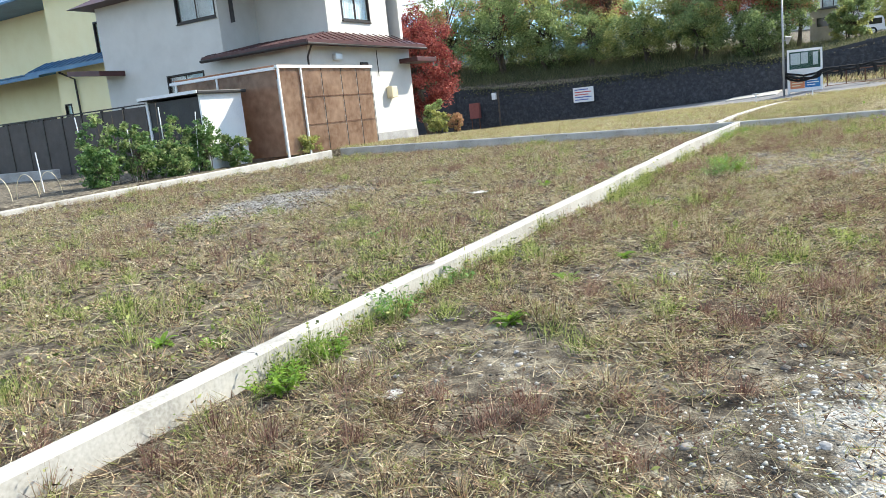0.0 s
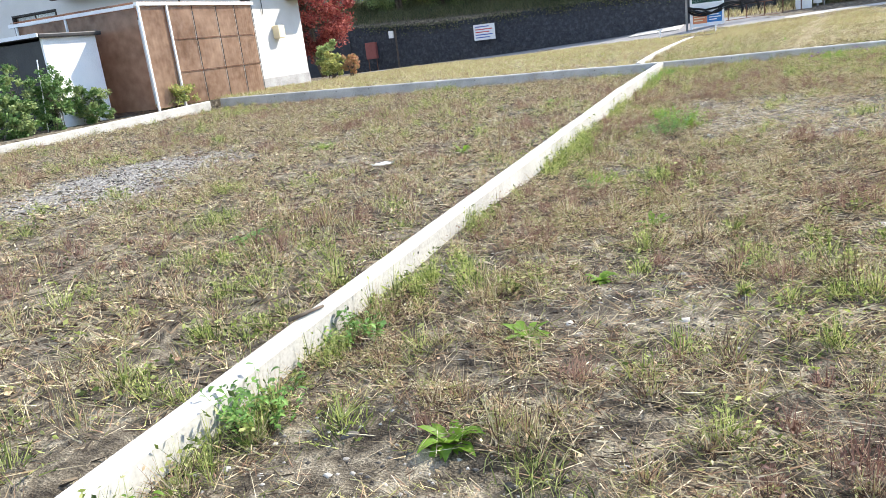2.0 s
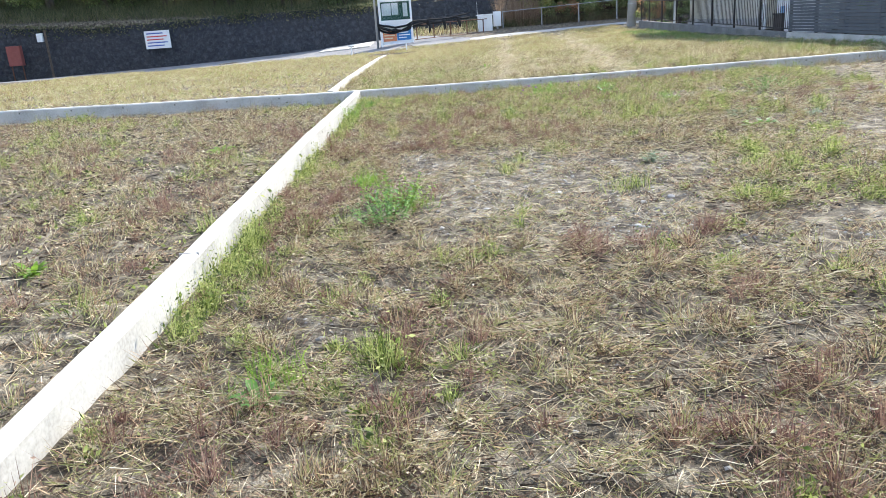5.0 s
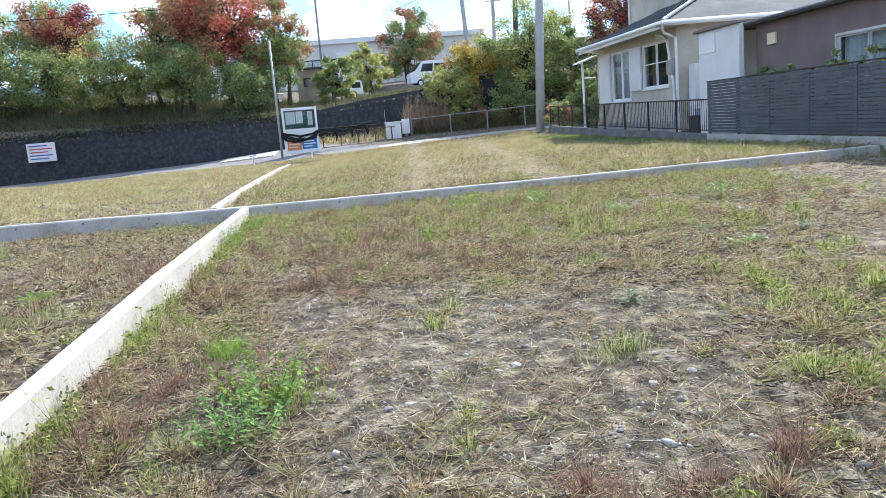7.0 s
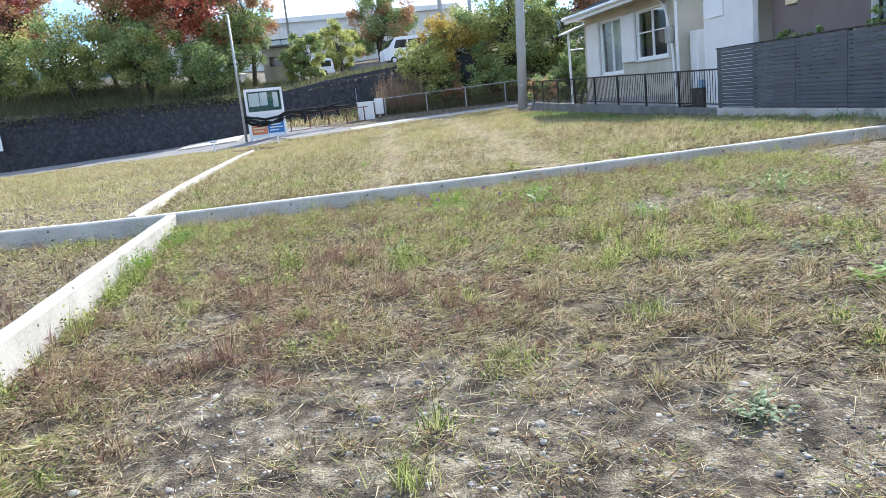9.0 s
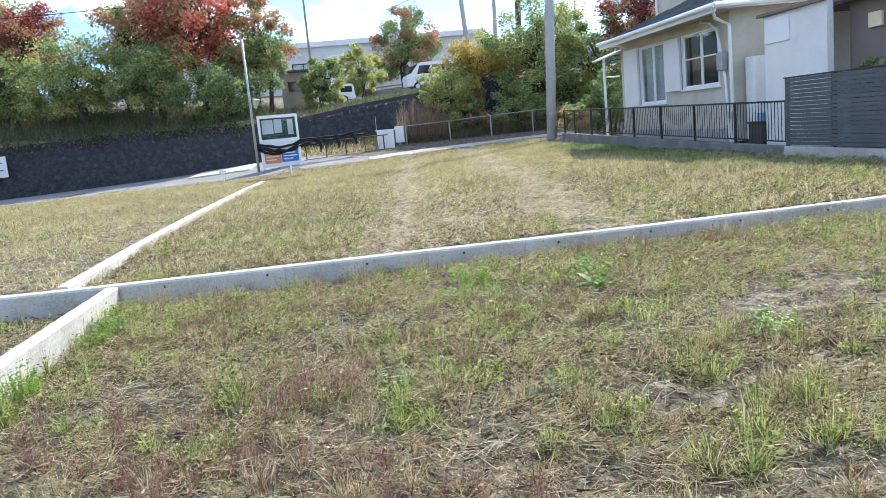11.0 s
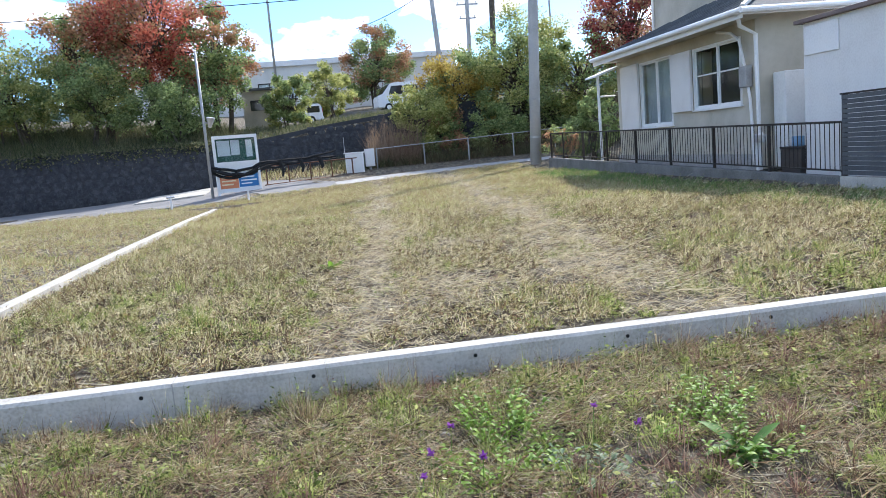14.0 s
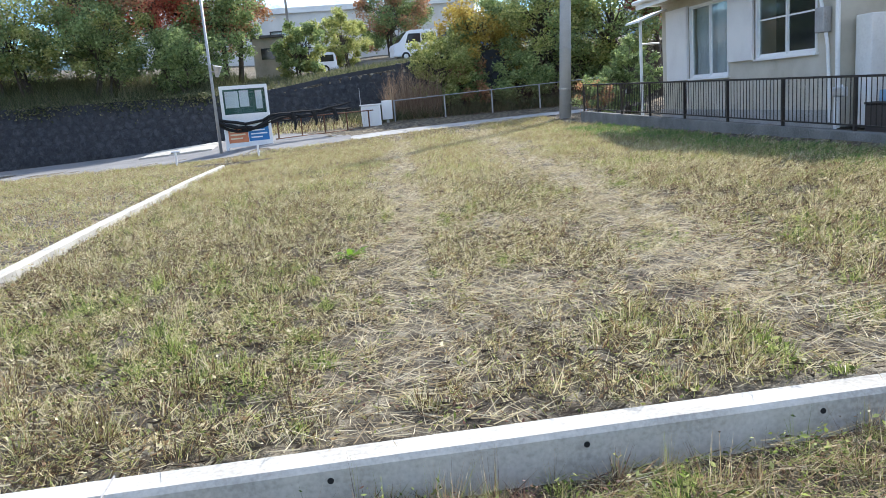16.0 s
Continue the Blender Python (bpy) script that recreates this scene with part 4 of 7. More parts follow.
for a, b, y0, y1 in ((-34.0, -26.4, 4.9, 6.0), (-47, -34.0, 5.6, 8.0)):
    r = part("roof", prism([(y0, 4.75), (y1, 5.2), (y1, 5.4), (y0, 4.92)], "x", a, b), ROOF_BLUE, yh)
    for k in range(int((b - a) / 0.5)):
        u = a + 0.25 + 0.5 * k
        part("seam", tube([(u, y0, 4.95), (u, y1, 5.42)], 0.025, 5), ROOF_BLUE, r)
part("roof", prism([(5.4, 8.6), (10, 10.4), (15, 8.6), (15, 8.5), (5.4, 8.5)], "x", -47, -26.6), ROOF_BLUE, yh)
part("downpipe", tube([(-31.5, 5.0, 4.7), (-31.7, 5.9, 4.4), (-31.7, 5.92, 0.2)], 0.05, 8), BRONZE, yh)

# ---- the grey house with the railing ----
rh = empty_thing("house", (13.5, 13, 0.1), "weathered beige house with white shutter boards and grey roof", "house")
part("wall", wall_panel("x", 10.45, 0.18, 9.83, 16.8, 0.2, 3.25, [(10.33, 12.3, 1.5, 2.85), (13.4, 15.2, 1.22, 2.88)]), STUCCO_GREY, rh)
part("wall", wall_panel("y", 9.83, 0.18, 10.63, 17, 0.2, 3.25), STUCCO_GREY, rh)
part("wall", wall_panel("y", 16.62, 0.18, 10.63, 17, 0.2, 3.25), STUCCO_GREY, rh)
part("footing", box(10.4, 10.449, 9.8, 16.85, 0.0, 0.5), CONCRETE_OLD, rh)
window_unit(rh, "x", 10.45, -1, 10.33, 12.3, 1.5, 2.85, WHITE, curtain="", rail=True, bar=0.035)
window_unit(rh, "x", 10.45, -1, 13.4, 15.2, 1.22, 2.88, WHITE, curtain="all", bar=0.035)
for a, b, z0, z1 in ((12.36, 13.34, 1.5, 2.85), (15.26, 16.4, 1.2, 2.9)):
    sbx = part("shutter_box", box(10.37, 10.43, a, b, z0, z1, 0.006), SHUTTER, rh, "white ribbed shutter box")
    k = z0 + 0.08
    while k < z1 - 0.04:
        part("slat", box(10.362, 10.369, a + 0.03, b - 0.03, k, k + 0.05), SHUTTER, sbx)
        k += 0.08
# hip roof with gutters
bm = bmesh.new()
e = 0.62
lo = [(10.45 - e, 9.83 - e, 3.2), (18, 9.83 - e, 3.2), (18, 16.9, 3.2), (10.45 - e, 16.9, 3.2)]
hi = [(12.9, 12.6, 4.45), (18, 12.6, 4.45), (18, 15.2, 4.45), (12.9, 15.2, 4.45)]
a, b = [bm.verts.new(p) for p in lo], [bm.verts.new(p) for p in hi]
for k in range(4):
    bm.faces.new((a[k], a[(k + 1) % 4], b[(k + 1) % 4], b[k]))
bm.faces.new(b)
bm.faces.new(a[::-1])
rr = part("roof", bm, ROOF_GREY, rh)
part("fascia", box(9.8, 9.83, 9.2, 16.9, 3.04, 3.25), WHITE, rr)
part("fascia", box(9.83, 18, 9.17, 9.2, 3.1, 3.25), WHITE, rr)
part("soffit", box(9.84, 10.44, 9.25, 16.85, 3.1, 3.12), STUCCO_GREY, rr)
part("gutter", tube([(9.74, 16.9, 3.2), (9.74, 9.1, 3.17)], 0.055, 8), WHITE, rr)
part("gutter", tube([(9.74, 9.1, 3.17), (18, 9.1, 3.2)], 0.055, 8), WHITE, rr)
part("hip_cap", tube([(9.83, 9.21, 3.25), (12.85, 12.55, 4.49)], 0.05, 6), GALV, rr)
for k in range(16):
    y = 9.9 + 0.46 * k
    t = min(1, max(0.05, (y - 9.2) / 3.4)) if y < 12.6 else (1 if y < 15.2 else max(0.05, (16.9 - y) / 1.7))
    part("seam", tube([(9.84, y, 3.235), (9.84 + 3.06 * t, y, 3.235 + 1.25 * t)], 0.016, 5), ROOF_GREY, rr)
part("downpipe", tube([(9.78, 9.3, 3.15), (10.0, 9.6, 2.95), (10.38, 9.7, 2.8), (10.4, 9.68, 0.2)], 0.04, 8), WHITE, rh)
part("conduit", tube([(10.42, 11.2, 3.05), (10.38, 10.6, 2.95), (10.33, 10.2, 2.75), (10.35, 10.05, 2.2), (10.38, 9.95, 1.6), (10.42, 9.9, 0.3)], 0.03, 8), WHITE, rh)
part("meter_box", box(10.28, 10.44, 9.93, 10.18, 1.82, 2.24, 0.02), GALV, rh, "grey electric meter box")
part("upper_wall", wall_panel("x", 12.5, 0.2, 14.2, 18.7, 3.9, 6.2, [(15.6, 16.4, 4.95, 5.6)]), STUCCO_GREY, rh)
part("upper_wall", wall_panel("y", 14.2, 0.2, 12.7, 18, 3.9, 6.2), STUCCO_GREY, rh)
window_unit(rh, "x", 12.5, -1, 15.6, 16.4, 4.95, 5.6, WHITE, leaves=1)
part("upper_roof", prism([(13.6, 6.15), (16.4, 7.4), (19.3, 6.15)], "x", 11.9, 18.5), ROOF_GREY, rh)
part("downpipe", tube([(12.45, 18.6, 6.2), (12.45, 18.6, 3.6)], 0.04, 8), WHITE, rh)
part("water_heater", box(10.75, 11.2, 9.35, 9.75, 0.2, 2.05, 0.02), WHITE, rh, "tall pale water heater cabinet")
part("porch_roof", prism([(9.75, 2.72), (10.45, 2.95), (10.45, 3.0), (9.75, 2.77)], "y", 16.5, 17.5), WHITE, rh)
for y in (17.0,):
    part("porch_post", tube([(9.95, y, 0.2), (9.95, y, 2.78)], 0.04, 8), WHITE, rh)
part("porch_rail", tube([(9.95, 17.0, 2.2), (10.45, 17.0, 2.2)], 0.025, 6), WHITE, rh)
yb = empty_thing("storage_box", (10.5, 8.55, 0.14), "dark brown storage box standing behind the railing", "box")
part("body", box(10.3, 10.7, 8.28, 8.85, 0.14, 0.6, 0.012), FENCE_BROWN, yb)
part("lid", box(10.28, 10.72, 8.26, 8.87, 0.602, 0.64, 0.012), BRONZE, yb)
thing("plastic_box", box(10.4, 10.55, 8.5, 8.68, 0.642, 0.82, 0.015), PALE_BLUE, "pale blue plastic box on the storage box", "box")
tp = empty_thing("water_pipe", (10.2, 9.45, 0.14), "white water pipes with a tap beside the heater", "pipe")
part("pipe", tube([(10.2, 9.45, 0.1), (10.2, 9.45, 0.85), (10.2, 9.3, 0.92)], 0.03, 8), WHITE, tp)
part("tap", box(10.15, 10.25, 9.2, 9.5, 0.74, 0.9, 0.02), ALU, tp)
# white outbuilding and brown neighbour behind the slatted fence
ob = empty_thing("outbuilding", (11.5, 7.1, 0.1), "white panel outbuilding with a flat grey roof", "shed")
part("wall", wall_panel("x", 10.3, 0.12, 6.05, 8.12, 0.1, 2.72), SHUTTER, ob)
part("wall", wall_panel("y", 8.12, 0.12, 10.42, 14, 0.1, 2.72), SHUTTER, ob)
part("door", box(10.27, 10.298, 7.2, 8.05, 2.18, 2.66, 0.008), WHITE, ob)
part("roof", box(10.2, 14, 6.03, 8.25, 2.722, 2.79, 0.008), BROWN_WALL, ob)
bh = empty_thing("house", (14, -1, 0.1), "brown sided single-storey house behind a slatted fence", "house")
part("wall", wall_panel("x", 10.7, 0.2, -12, 6.0, 0.1, 2.75, [(1.2, 3.05, 1.15, 2.08), (-4.2, -2.2, 0.6, 2.2)]), BROWN_WALL, bh)
part("wall", wall_panel("y", -12.2, 0.2, 10.7, 18, 0.1, 2.75), BROWN_WALL, bh)
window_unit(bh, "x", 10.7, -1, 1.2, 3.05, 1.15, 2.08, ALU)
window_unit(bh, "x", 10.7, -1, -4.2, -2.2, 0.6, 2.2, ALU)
part("wall_vent", box(10.64, 10.699, 5.12, 5.45, 2.13, 2.38, 0.01), CREAM, bh, "cream square wall vent")
part("roof", prism([(10.45, 2.72), (18, 2.98), (18, 2.86), (10.45, 2.62)], "y", -12.8, 6.04), ROOF_GREY, bh)
part("gutter", tube([(10.42, 6.0, 2.68), (10.42, -12.8, 2.68)], 0.04, 8), ROOF_GREY, bh)

# slatted fence on its concrete base
base = empty_thing("fence_base", (9.6, -3, -0.4), "white painted concrete block base of the fence", "wall", kind="structure")
for k in range(13):
    y = 6.2 - 1.5 * k
    part("block", box(9.53, 9.68, y - 1.495, y, -0.6, 0.235 - 0.006 * k, 0.008), CONCRETE, base)
sf = empty_thing("slat_fence", (9.6, -3, 0.17), "dark grey horizontal slat fence on a white concrete base", "fence")
for k in range(14):
    y = 6.18 - 1.35 * k
    part("post", box(9.585, 9.635, y - 0.03, y + 0.03, 0.1 - 0.006 * k, 1.45, 0.004), BRONZE, sf)
slat = None
for k in range(13):
    y = 6.18 - 1.35 * k
    for n in range(17):
        z = 0.26 + 0.069 * n - 0.006 * k
        if slat is None:
            slat = part("slat", box(9.556, 9.576, y - 1.345, y - 0.005, z, z + 0.0615), FENCE_GREY, sf)
            first = Vector((0, y, z))
        else:
            o2 = new("slat", slat.data)
            o2.parent = sf
            o2.location = Vector((0, y, z)) - first
part("top_rail", box(9.55, 9.63, -11.5, 6.21, 1.43, 1.455, 0.004), BRONZE, sf)

# railing on its low wall


def rail_rise(y):
    """The railing climbs gently along the plot."""
    return 0.0185 * (y - 8.25)


bm = box(9.6, 9.78, 6.2, 21.1, -0.4, 0.25, 0.01)
for v in bm.verts:
    if v.co.z > 0:
        v.co.z += rail_rise(v.co.y)
lowwall = thing("railing_base", bm, CONCRETE_DARK, "low dark grey concrete wall under the railing", "wall", kind="structure")
rl = empty_thing("railing", (9.69, 13.6, 0.25), "dark bronze metal railing with thin upright bars", "railing")
for y in (6.33, 8.25, 10.15, 12.07, 13.98, 15.9, 17.8, 19.7, 21.0):
    d = rail_rise(y)
    part("post", box(9.665, 9.715, y - 0.022, y + 0.022, 0.2 + d, 1.06 + d, 0.004), BRONZE, rl)
for name, x0, x1, z0, z1 in (("top_rail", 9.665, 9.715, 1.05, 1.085), ("bottom_rail", 9.675, 9.705, 0.325, 0.35)):
    bm = box(x0, x1, 6.3, 21.02, z0, z1)
    for v in bm.verts:
        v.co.z += rail_rise(v.co.y)
    part(name, bm, BRONZE, rl)
bar = None
y = 20.9
while y > 6.4:
    if bar is None:
        bar = part("baluster", tube([(9.69, y, 0.34 + rail_rise(y)), (9.69, y, 1.055 + rail_rise(y))], 0.0075, 5), BRONZE, rl)
        y_first = y
    else:
        b2 = new("baluster", bar.data)
        b2.parent = rl
        b2.location = (0, y - y_first, rail_rise(y) - rail_rise(y_first))
    y -= 0.115

# ---- utility poles and wires ----


def utility_pole(name, foot, top, r0, r1, material, label, arms=(), category="utility pole"):
    root = empty_thing(name, foot, label, category)
    f, t = Vector(foot), Vector(top)
    part("shaft", tube([f - Vector((0, 0, 0.3)), f.lerp(t, 0.35), f.lerp(t, 0.7), t], r0, 14, r1, cap=True), material, root, smooth=True)
    for h, length in arms:
        p = f.lerp(t, h)
        arm = part("crossarm", box(p.x - length / 2, p.x + length / 2, p.y - 0.05, p.y + 0.05, p.z - 0.05, p.z + 0.05), GALV, root)
        for k in range(3):
            x = p.x + length * (k - 1) * 0.42
            part("insulator", tube([(x, p.y, p.z + 0.05), (x, p.y, p.z + 0.25)], 0.05, 8), WHITE, arm)
    return root


utility_pole("utility_pole", (9.95, 24.0, 0.08), (10.6, 24.0, 12.5), 0.21, 0.15, POLE_GREY, "tall leaning grey concrete utility pole at the path", [(0.97, 1.6)])
up = bpy.data.objects["utility_pole"]
for z in (1.2, 2.6, 5.2):
    part("band", tube([(9.95 + 0.0523 * (z - 0.08), 24, z), (9.95 + 0.0523 * (z - 0.02), 24, z + 0.06)], 0.213, 14, 0.213), GALV, up)
utility_pole("utility_pole", (12.75, 60, 5.0), (12.25, 60, 14.6), 0.24, 0.17, POLE_GREY, "leaning grey concrete utility pole behind the building", [(0.98, 1.4)])
utility_pole("utility_pole", (15.1, 60, 5.0), (15.3, 60, 14.4), 0.2, 0.15, POLE_GREY, "grey utility pole with transformer frame", [(0.97, 2.6), (0.82, 1.8), (0.7, 1.4)])
utility_pole("utility_pole", (17.1, 60, 5.0), (17.55, 60, 17.0), 0.27, 0.22, BARK, "dark brown timber utility pole", [(0.98, 1.6)])


def sagging(a, b, sag, r, label):
    a, b = Vector(a), Vector(b)
    pts = [a.lerp(b, t / 16) - Vector((0, 0, sag * 4 * (t / 16) * (1 - t / 16))) for t in range(17)]
    return thing("overhead_wire", tube(pts, r, 5), CABLE, label, "wire", group="overhead wires", kind="")


sagging((-45, 34.0, 9.6), (30, 34.5, 10.9), 0.6, 0.022, "black overhead power wire")
sagging((-45, 33.6, 8.4), (30, 34.2, 9.9), 0.7, 0.02, "black overhead power wire")
sagging((-45, 35.5, 10.9), (30, 36.0, 12.4), 0.5, 0.02, "black overhead power wire")
sagging((12.3, 60, 14.2), (15.2, 60, 14.1), 0.3, 0.03, "thin dark wire between poles")
sagging((6.0, 62, 11.6), (12.3, 60, 14.2), 0.3, 0.03, "thin dark wire between poles")

# street lamps with bent arms behind the trees
for x, y, z0, top, side in ((-0.6, 52, 4.5, 14.8, 1), (23.0, 62, 5.5, 15.5, -1)):
    sl = empty_thing("street_lamp", (x, y, z0), "slim grey street lamp with a curved arm", "street lamp")
    pts = [(x, y, z0 - 0.2), (x, y, top - 1.4), (x + side * 0.25, y, top - 0.5), (x + side * 0.9, y, top), (x + side * 1.6, y, top + 0.15)]
    part("pole", tube(pts, 0.09, 8, 0.05), GALV, sl, smooth=True)
    part("lamp_head", box(x + side * 1.6 - 0.3, x + side * 1.6 + 0.3, y - 0.12, y + 0.12, top + 0.08, top + 0.24, 0.03), ALU, sl)

# ---- notice board, its slim lamp pole, netting and the roadside clutter ----
nb = empty_thing("notice_board", (-1.1, 25.1, 0.1), "white framed notice board with glazed case above orange and blue panels", "notice board")
T = Matrix.Translation((-1.9, 24.9, 0)) @ Matrix.Rotation(math.atan2(0.55, 1.56), 4, "Z")


def turned(bm):
    bmesh.ops.transform(bm, matrix=T, verts=bm.verts)
    return bm


W = 1.65
for u in (0.0, W - 0.09):
    part("post", turned(box(u, u + 0.09, 0, 0.1, -0.2, 2.25, 0.006)), WHITE, nb)
part("case_rail", turned(box(0.09, W - 0.09, 0, 0.1, 2.13, 2.25)), WHITE, nb)
part("case_rail", turned(box(0.09, W - 0.09, 0, 0.1, 1.18, 1.28)), WHITE, nb)
part("backboard", turned(box(0.09, W - 0.09, 0.07, 0.1, 1.28, 2.13)), CORK, nb)
for u0, u1, z0, z1 in ((0.16, 0.62, 1.5, 2.06), (0.66, 0.98, 1.52, 2.07), (1.22, 1.45, 1.42, 2.05)):
    part("notice", turned(box(u0, u1, 0.055, 0.066, z0, z1)), PAPER, nb)
pn = part("glass", turned(box(0.09, W - 0.09, 0.012, 0.018, 1.28, 2.13)), GLASS, nb)
pn.visible_shadow = False
part("lower_panel", turned(box(0.09, W - 0.09, 0.03, 0.08, 0.15, 1.18)), WHITE, nb)
part("orange_sign", turned(box(0.12, 0.8, 0.018, 0.03, 0.3, 0.78)), ORANGE, nb)
part("blue_sign", turned(box(0.82, 1.54, 0.018, 0.03, 0.32, 0.8)), BLUE, nb)
for k, (u0, u1, z) in enumerate([(0.18, 0.5, 0.66), (0.18, 0.7, 0.55), (0.18, 0.6, 0.42)]):
    part("text_bar", turned(box(u0, u1, 0.012, 0.018, z, z + 0.05)), CREAM, nb)
for k, (u0, u1, z) in enumerate([(0.9, 1.4, 0.66), (0.9, 1.48, 0.54), (0.9, 1.3, 0.42)]):
    part("text_bar", turned(box(u0, u1, 0.012, 0.018, z, z + 0.045)), PAPER, nb)
# black netting slung in swags across the board and along the posts behind
net = bmesh.new()
rs = random.Random(9)
for q in range(4):
    pts = []
    for k in range(17):
        t = k / 16
        x = -2.05 + t * 4.6
        z = 1.05 + 0.12 * math.sin(q * 1.7) - 0.28 * math.sin(math.pi * min(1, t * 2.4)) + (0.1 * math.sin(t * 7 + q * 0.6) + 0.1 if t > 0.4 else 0.12 * t) + rs.uniform(-0.05, 0.05)
        pts.append((x, 24.72 + 1.9 * t + 0.03 * q, z))
    tube(pts, 0.055, 6, 0.03, net)
for k in range(3):
    x = 0.4 + 0.75 * k
    tube([(x, 25.75 + 0.3 * k, 1.2), (x + 0.1, 25.75 + 0.3 * k, 0.8), (x + 0.05, 25.75 + 0.3 * k, 0.55 + 0.1 * k)], 0.09, 7, 0.03, net)
thing("netting", net, NETTING, "rolled black netting draped over the notice board", "netting")
lp = empty_thing("lamp_pole", (-2.05, 24.5, 0.0), "slim white lamp pole with a small floodlight", "lamp pole")
part("pole", tube([(-2.05, 24.5, -0.3), (-2.05, 24.5, 2.6), (-2.05, 24.5, 5.25)], 0.055, 10, 0.045), GALV, lp, smooth=True)
part("floodlight", tube([(-1.85, 24.45, 2.55), (-1.78, 24.4, 2.9)], 0.05, 10, 0.16), ALU, lp)
part("bracket", tube([(-2.05, 24.5, 2.75), (-1.82, 24.43, 2.7)], 0.02, 6), GALV, lp)
cb = empty_thing("cabinet", (3.35, 27.9, 0.15), "white metal utility cabinet on a short stand", "cabinet")
part("body", box(2.95, 3.7, 27.75, 28.15, 0.25, 1.2, 0.02), WHITE, cb)
part("roof", box(2.9, 3.75, 27.7, 28.2, 1.2, 1.25, 0.01), WHITE, cb)
part("door", box(3.0, 3.65, 27.735, 27.748, 0.32, 1.12, 0.004), SHUTTER, cb)
part("plinth", box(3.0, 3.65, 27.8, 28.1, 0.0, 0.25), CONCRETE_OLD, cb)
part("antenna", tube([(2.95, 27.95, 1.2), (2.95, 27.95, 1.9)], 0.012, 6), GALV, cb)
thing("cabinet", box(3.8, 4.2, 28.3, 28.6, 0.6, 1.35, 0.02), SHUTTER, "small white box on the fence", "cabinet")
thing("fence_stub", box(3.95, 4.05, 28.4, 28.5, 0.0, 0.6), GALV, "short steel stub under a white box", "post")
rb = empty_thing("pipe_barrier", (1.2, 26.6, 0.2), "rusted low steel pipe barrier behind the notice board", "barrier")
for k in range(5):
    x = -0.2 + 0.85 * k
    part("post", tube([(x, 26.4 + 0.3 * k * 0.85, -0.1), (x, 26.4 + 0.3 * k * 0.85, 1.0)], 0.03, 8), RUST, rb)
part("rail", tube([(-0.3, 26.3, 0.26), (3.4, 27.5, 0.36)], 0.035, 8), RUST, rb)
part("rail", tube([(-0.3, 26.3, 0.98), (3.4, 27.5, 1.02)], 0.022, 8), RUST, rb)
thing("steel_beam", box(-0.2, 3.2, 25.9, 26.05, 0.1, 0.2, 0.01), RUST, "rusty steel beam lying at the roadside", "beam")
wtap = empty_thing("standpipe", (-3.05, 22.0, -0.25), "white standpipe water tap at the plot edge", "tap")
part("pipe", tube([(-3.05, 22, -0.35), (-3.05, 22, 0.32)], 0.035, 8), WHITE, wtap)
part("tap", tube([(-3.18, 22, 0.28), (-2.92, 22, 0.28)], 0.035, 8), ALU, wtap)
thing("marker_stake", box(-0.62, -0.56, 22.3, 22.36, -0.2, 0.28), WHITE, "short white survey stake", "stake")
bm = box(-5.2, -2.6, 26.2, 29.0, -0.3, 0.34, 0.02)
for v in bm.verts:
    if v.co.z > 0:
        v.co.z = float(ground_z(v.co.x, v.co.y)) + 0.06
thing("concrete_slab", bm, CONCRETE, "pale concrete slab at the foot of the wall", "slab")

# sign on the wall, red box and meter
sg = empty_thing("wall_sign", (-14.4, 29.55, 0.7), "white notice sign with red and blue lines of writing", "sign")
part("board", box(-15.1, -13.72, 29.62, 29.65, 0.72, 1.66, 0.004), WHITE, sg)
for k in range(5):
    z = 1.52 - 0.16 * k
    u = -14.98
    part("text_bar", box(u, u + (1.1 if k % 2 else 0.9), 29.612, 29.619, z - 0.03, z + 0.03), INK_RED if k in (1, 2) else INK, sg)
for x in (-14.95, -13.87):
    part("bracket", box(x - 0.02, x + 0.02, 29.65, 29.95, 1.2, 1.26), GALV, sg)
rbx = empty_thing("hydrant_box", (-22.2, 29.4, -0.3), "faded red steel fire hose box on legs", "box")
part("body", box(-22.6, -21.85, 29.3, 29.6, 0.35, 1.4, 0.02), RED_PAINT, rbx)
for x in (-22.55, -21.95):
    part("leg", box(x, x + 0.05, 29.4, 29.45, -0.5, 0.35), RUST, rbx)
mt = empty_thing("meter_post", (-20.6, 29.3, -0.3), "post with a small pale meter box by the wall", "post")
part("post", tube([(-20.3, 29.3, -0.6), (-20.3, 29.3, 2.1)], 0.06, 8), BARK, mt)
part("box", box(-20.75, -20.45, 29.2, 29.4, 1.5, 1.95, 0.02), WHITE, mt)

# ---- chain-link fence ----
cf = empty_thing("chain_link_fence", (8.5, 28.5, 0.2), "rusty chain-link fence with steel posts", "fence")
XS = [4.3, 6.35, 8.3, 10.3, 12.2, 14.0]
for x in XS:
    part("post", tube([(x, 28.5, -0.1), (x, 28.5, float(lerp(x, [4, 14], [1.32, 1.62])))], 0.03, 8), GALV, cf)
part("top_rail", tube([(4.3, 28.5, 1.31), (14, 28.5, 1.61)], 0.02, 8), GALV, cf)
wire = bmesh.new()
for k in range(150):
    x = 4.3 + k * 0.075
    for s in (-1, 1):
        x1 = x + s * 1.05
        if 4.3 < x < 14 and 4.3 < x1 < 14:
            tube([(x, 28.5 + 0.004 * s, 0.25 + 0.03 * (x - 4.3)), (x1, 28.5 + 0.004 * s, 1.3 + 0.03 * (x1 - 4.3))], 0.003, 3, bm=wire, cap=False)
part("mesh", wire, RUST, cf)

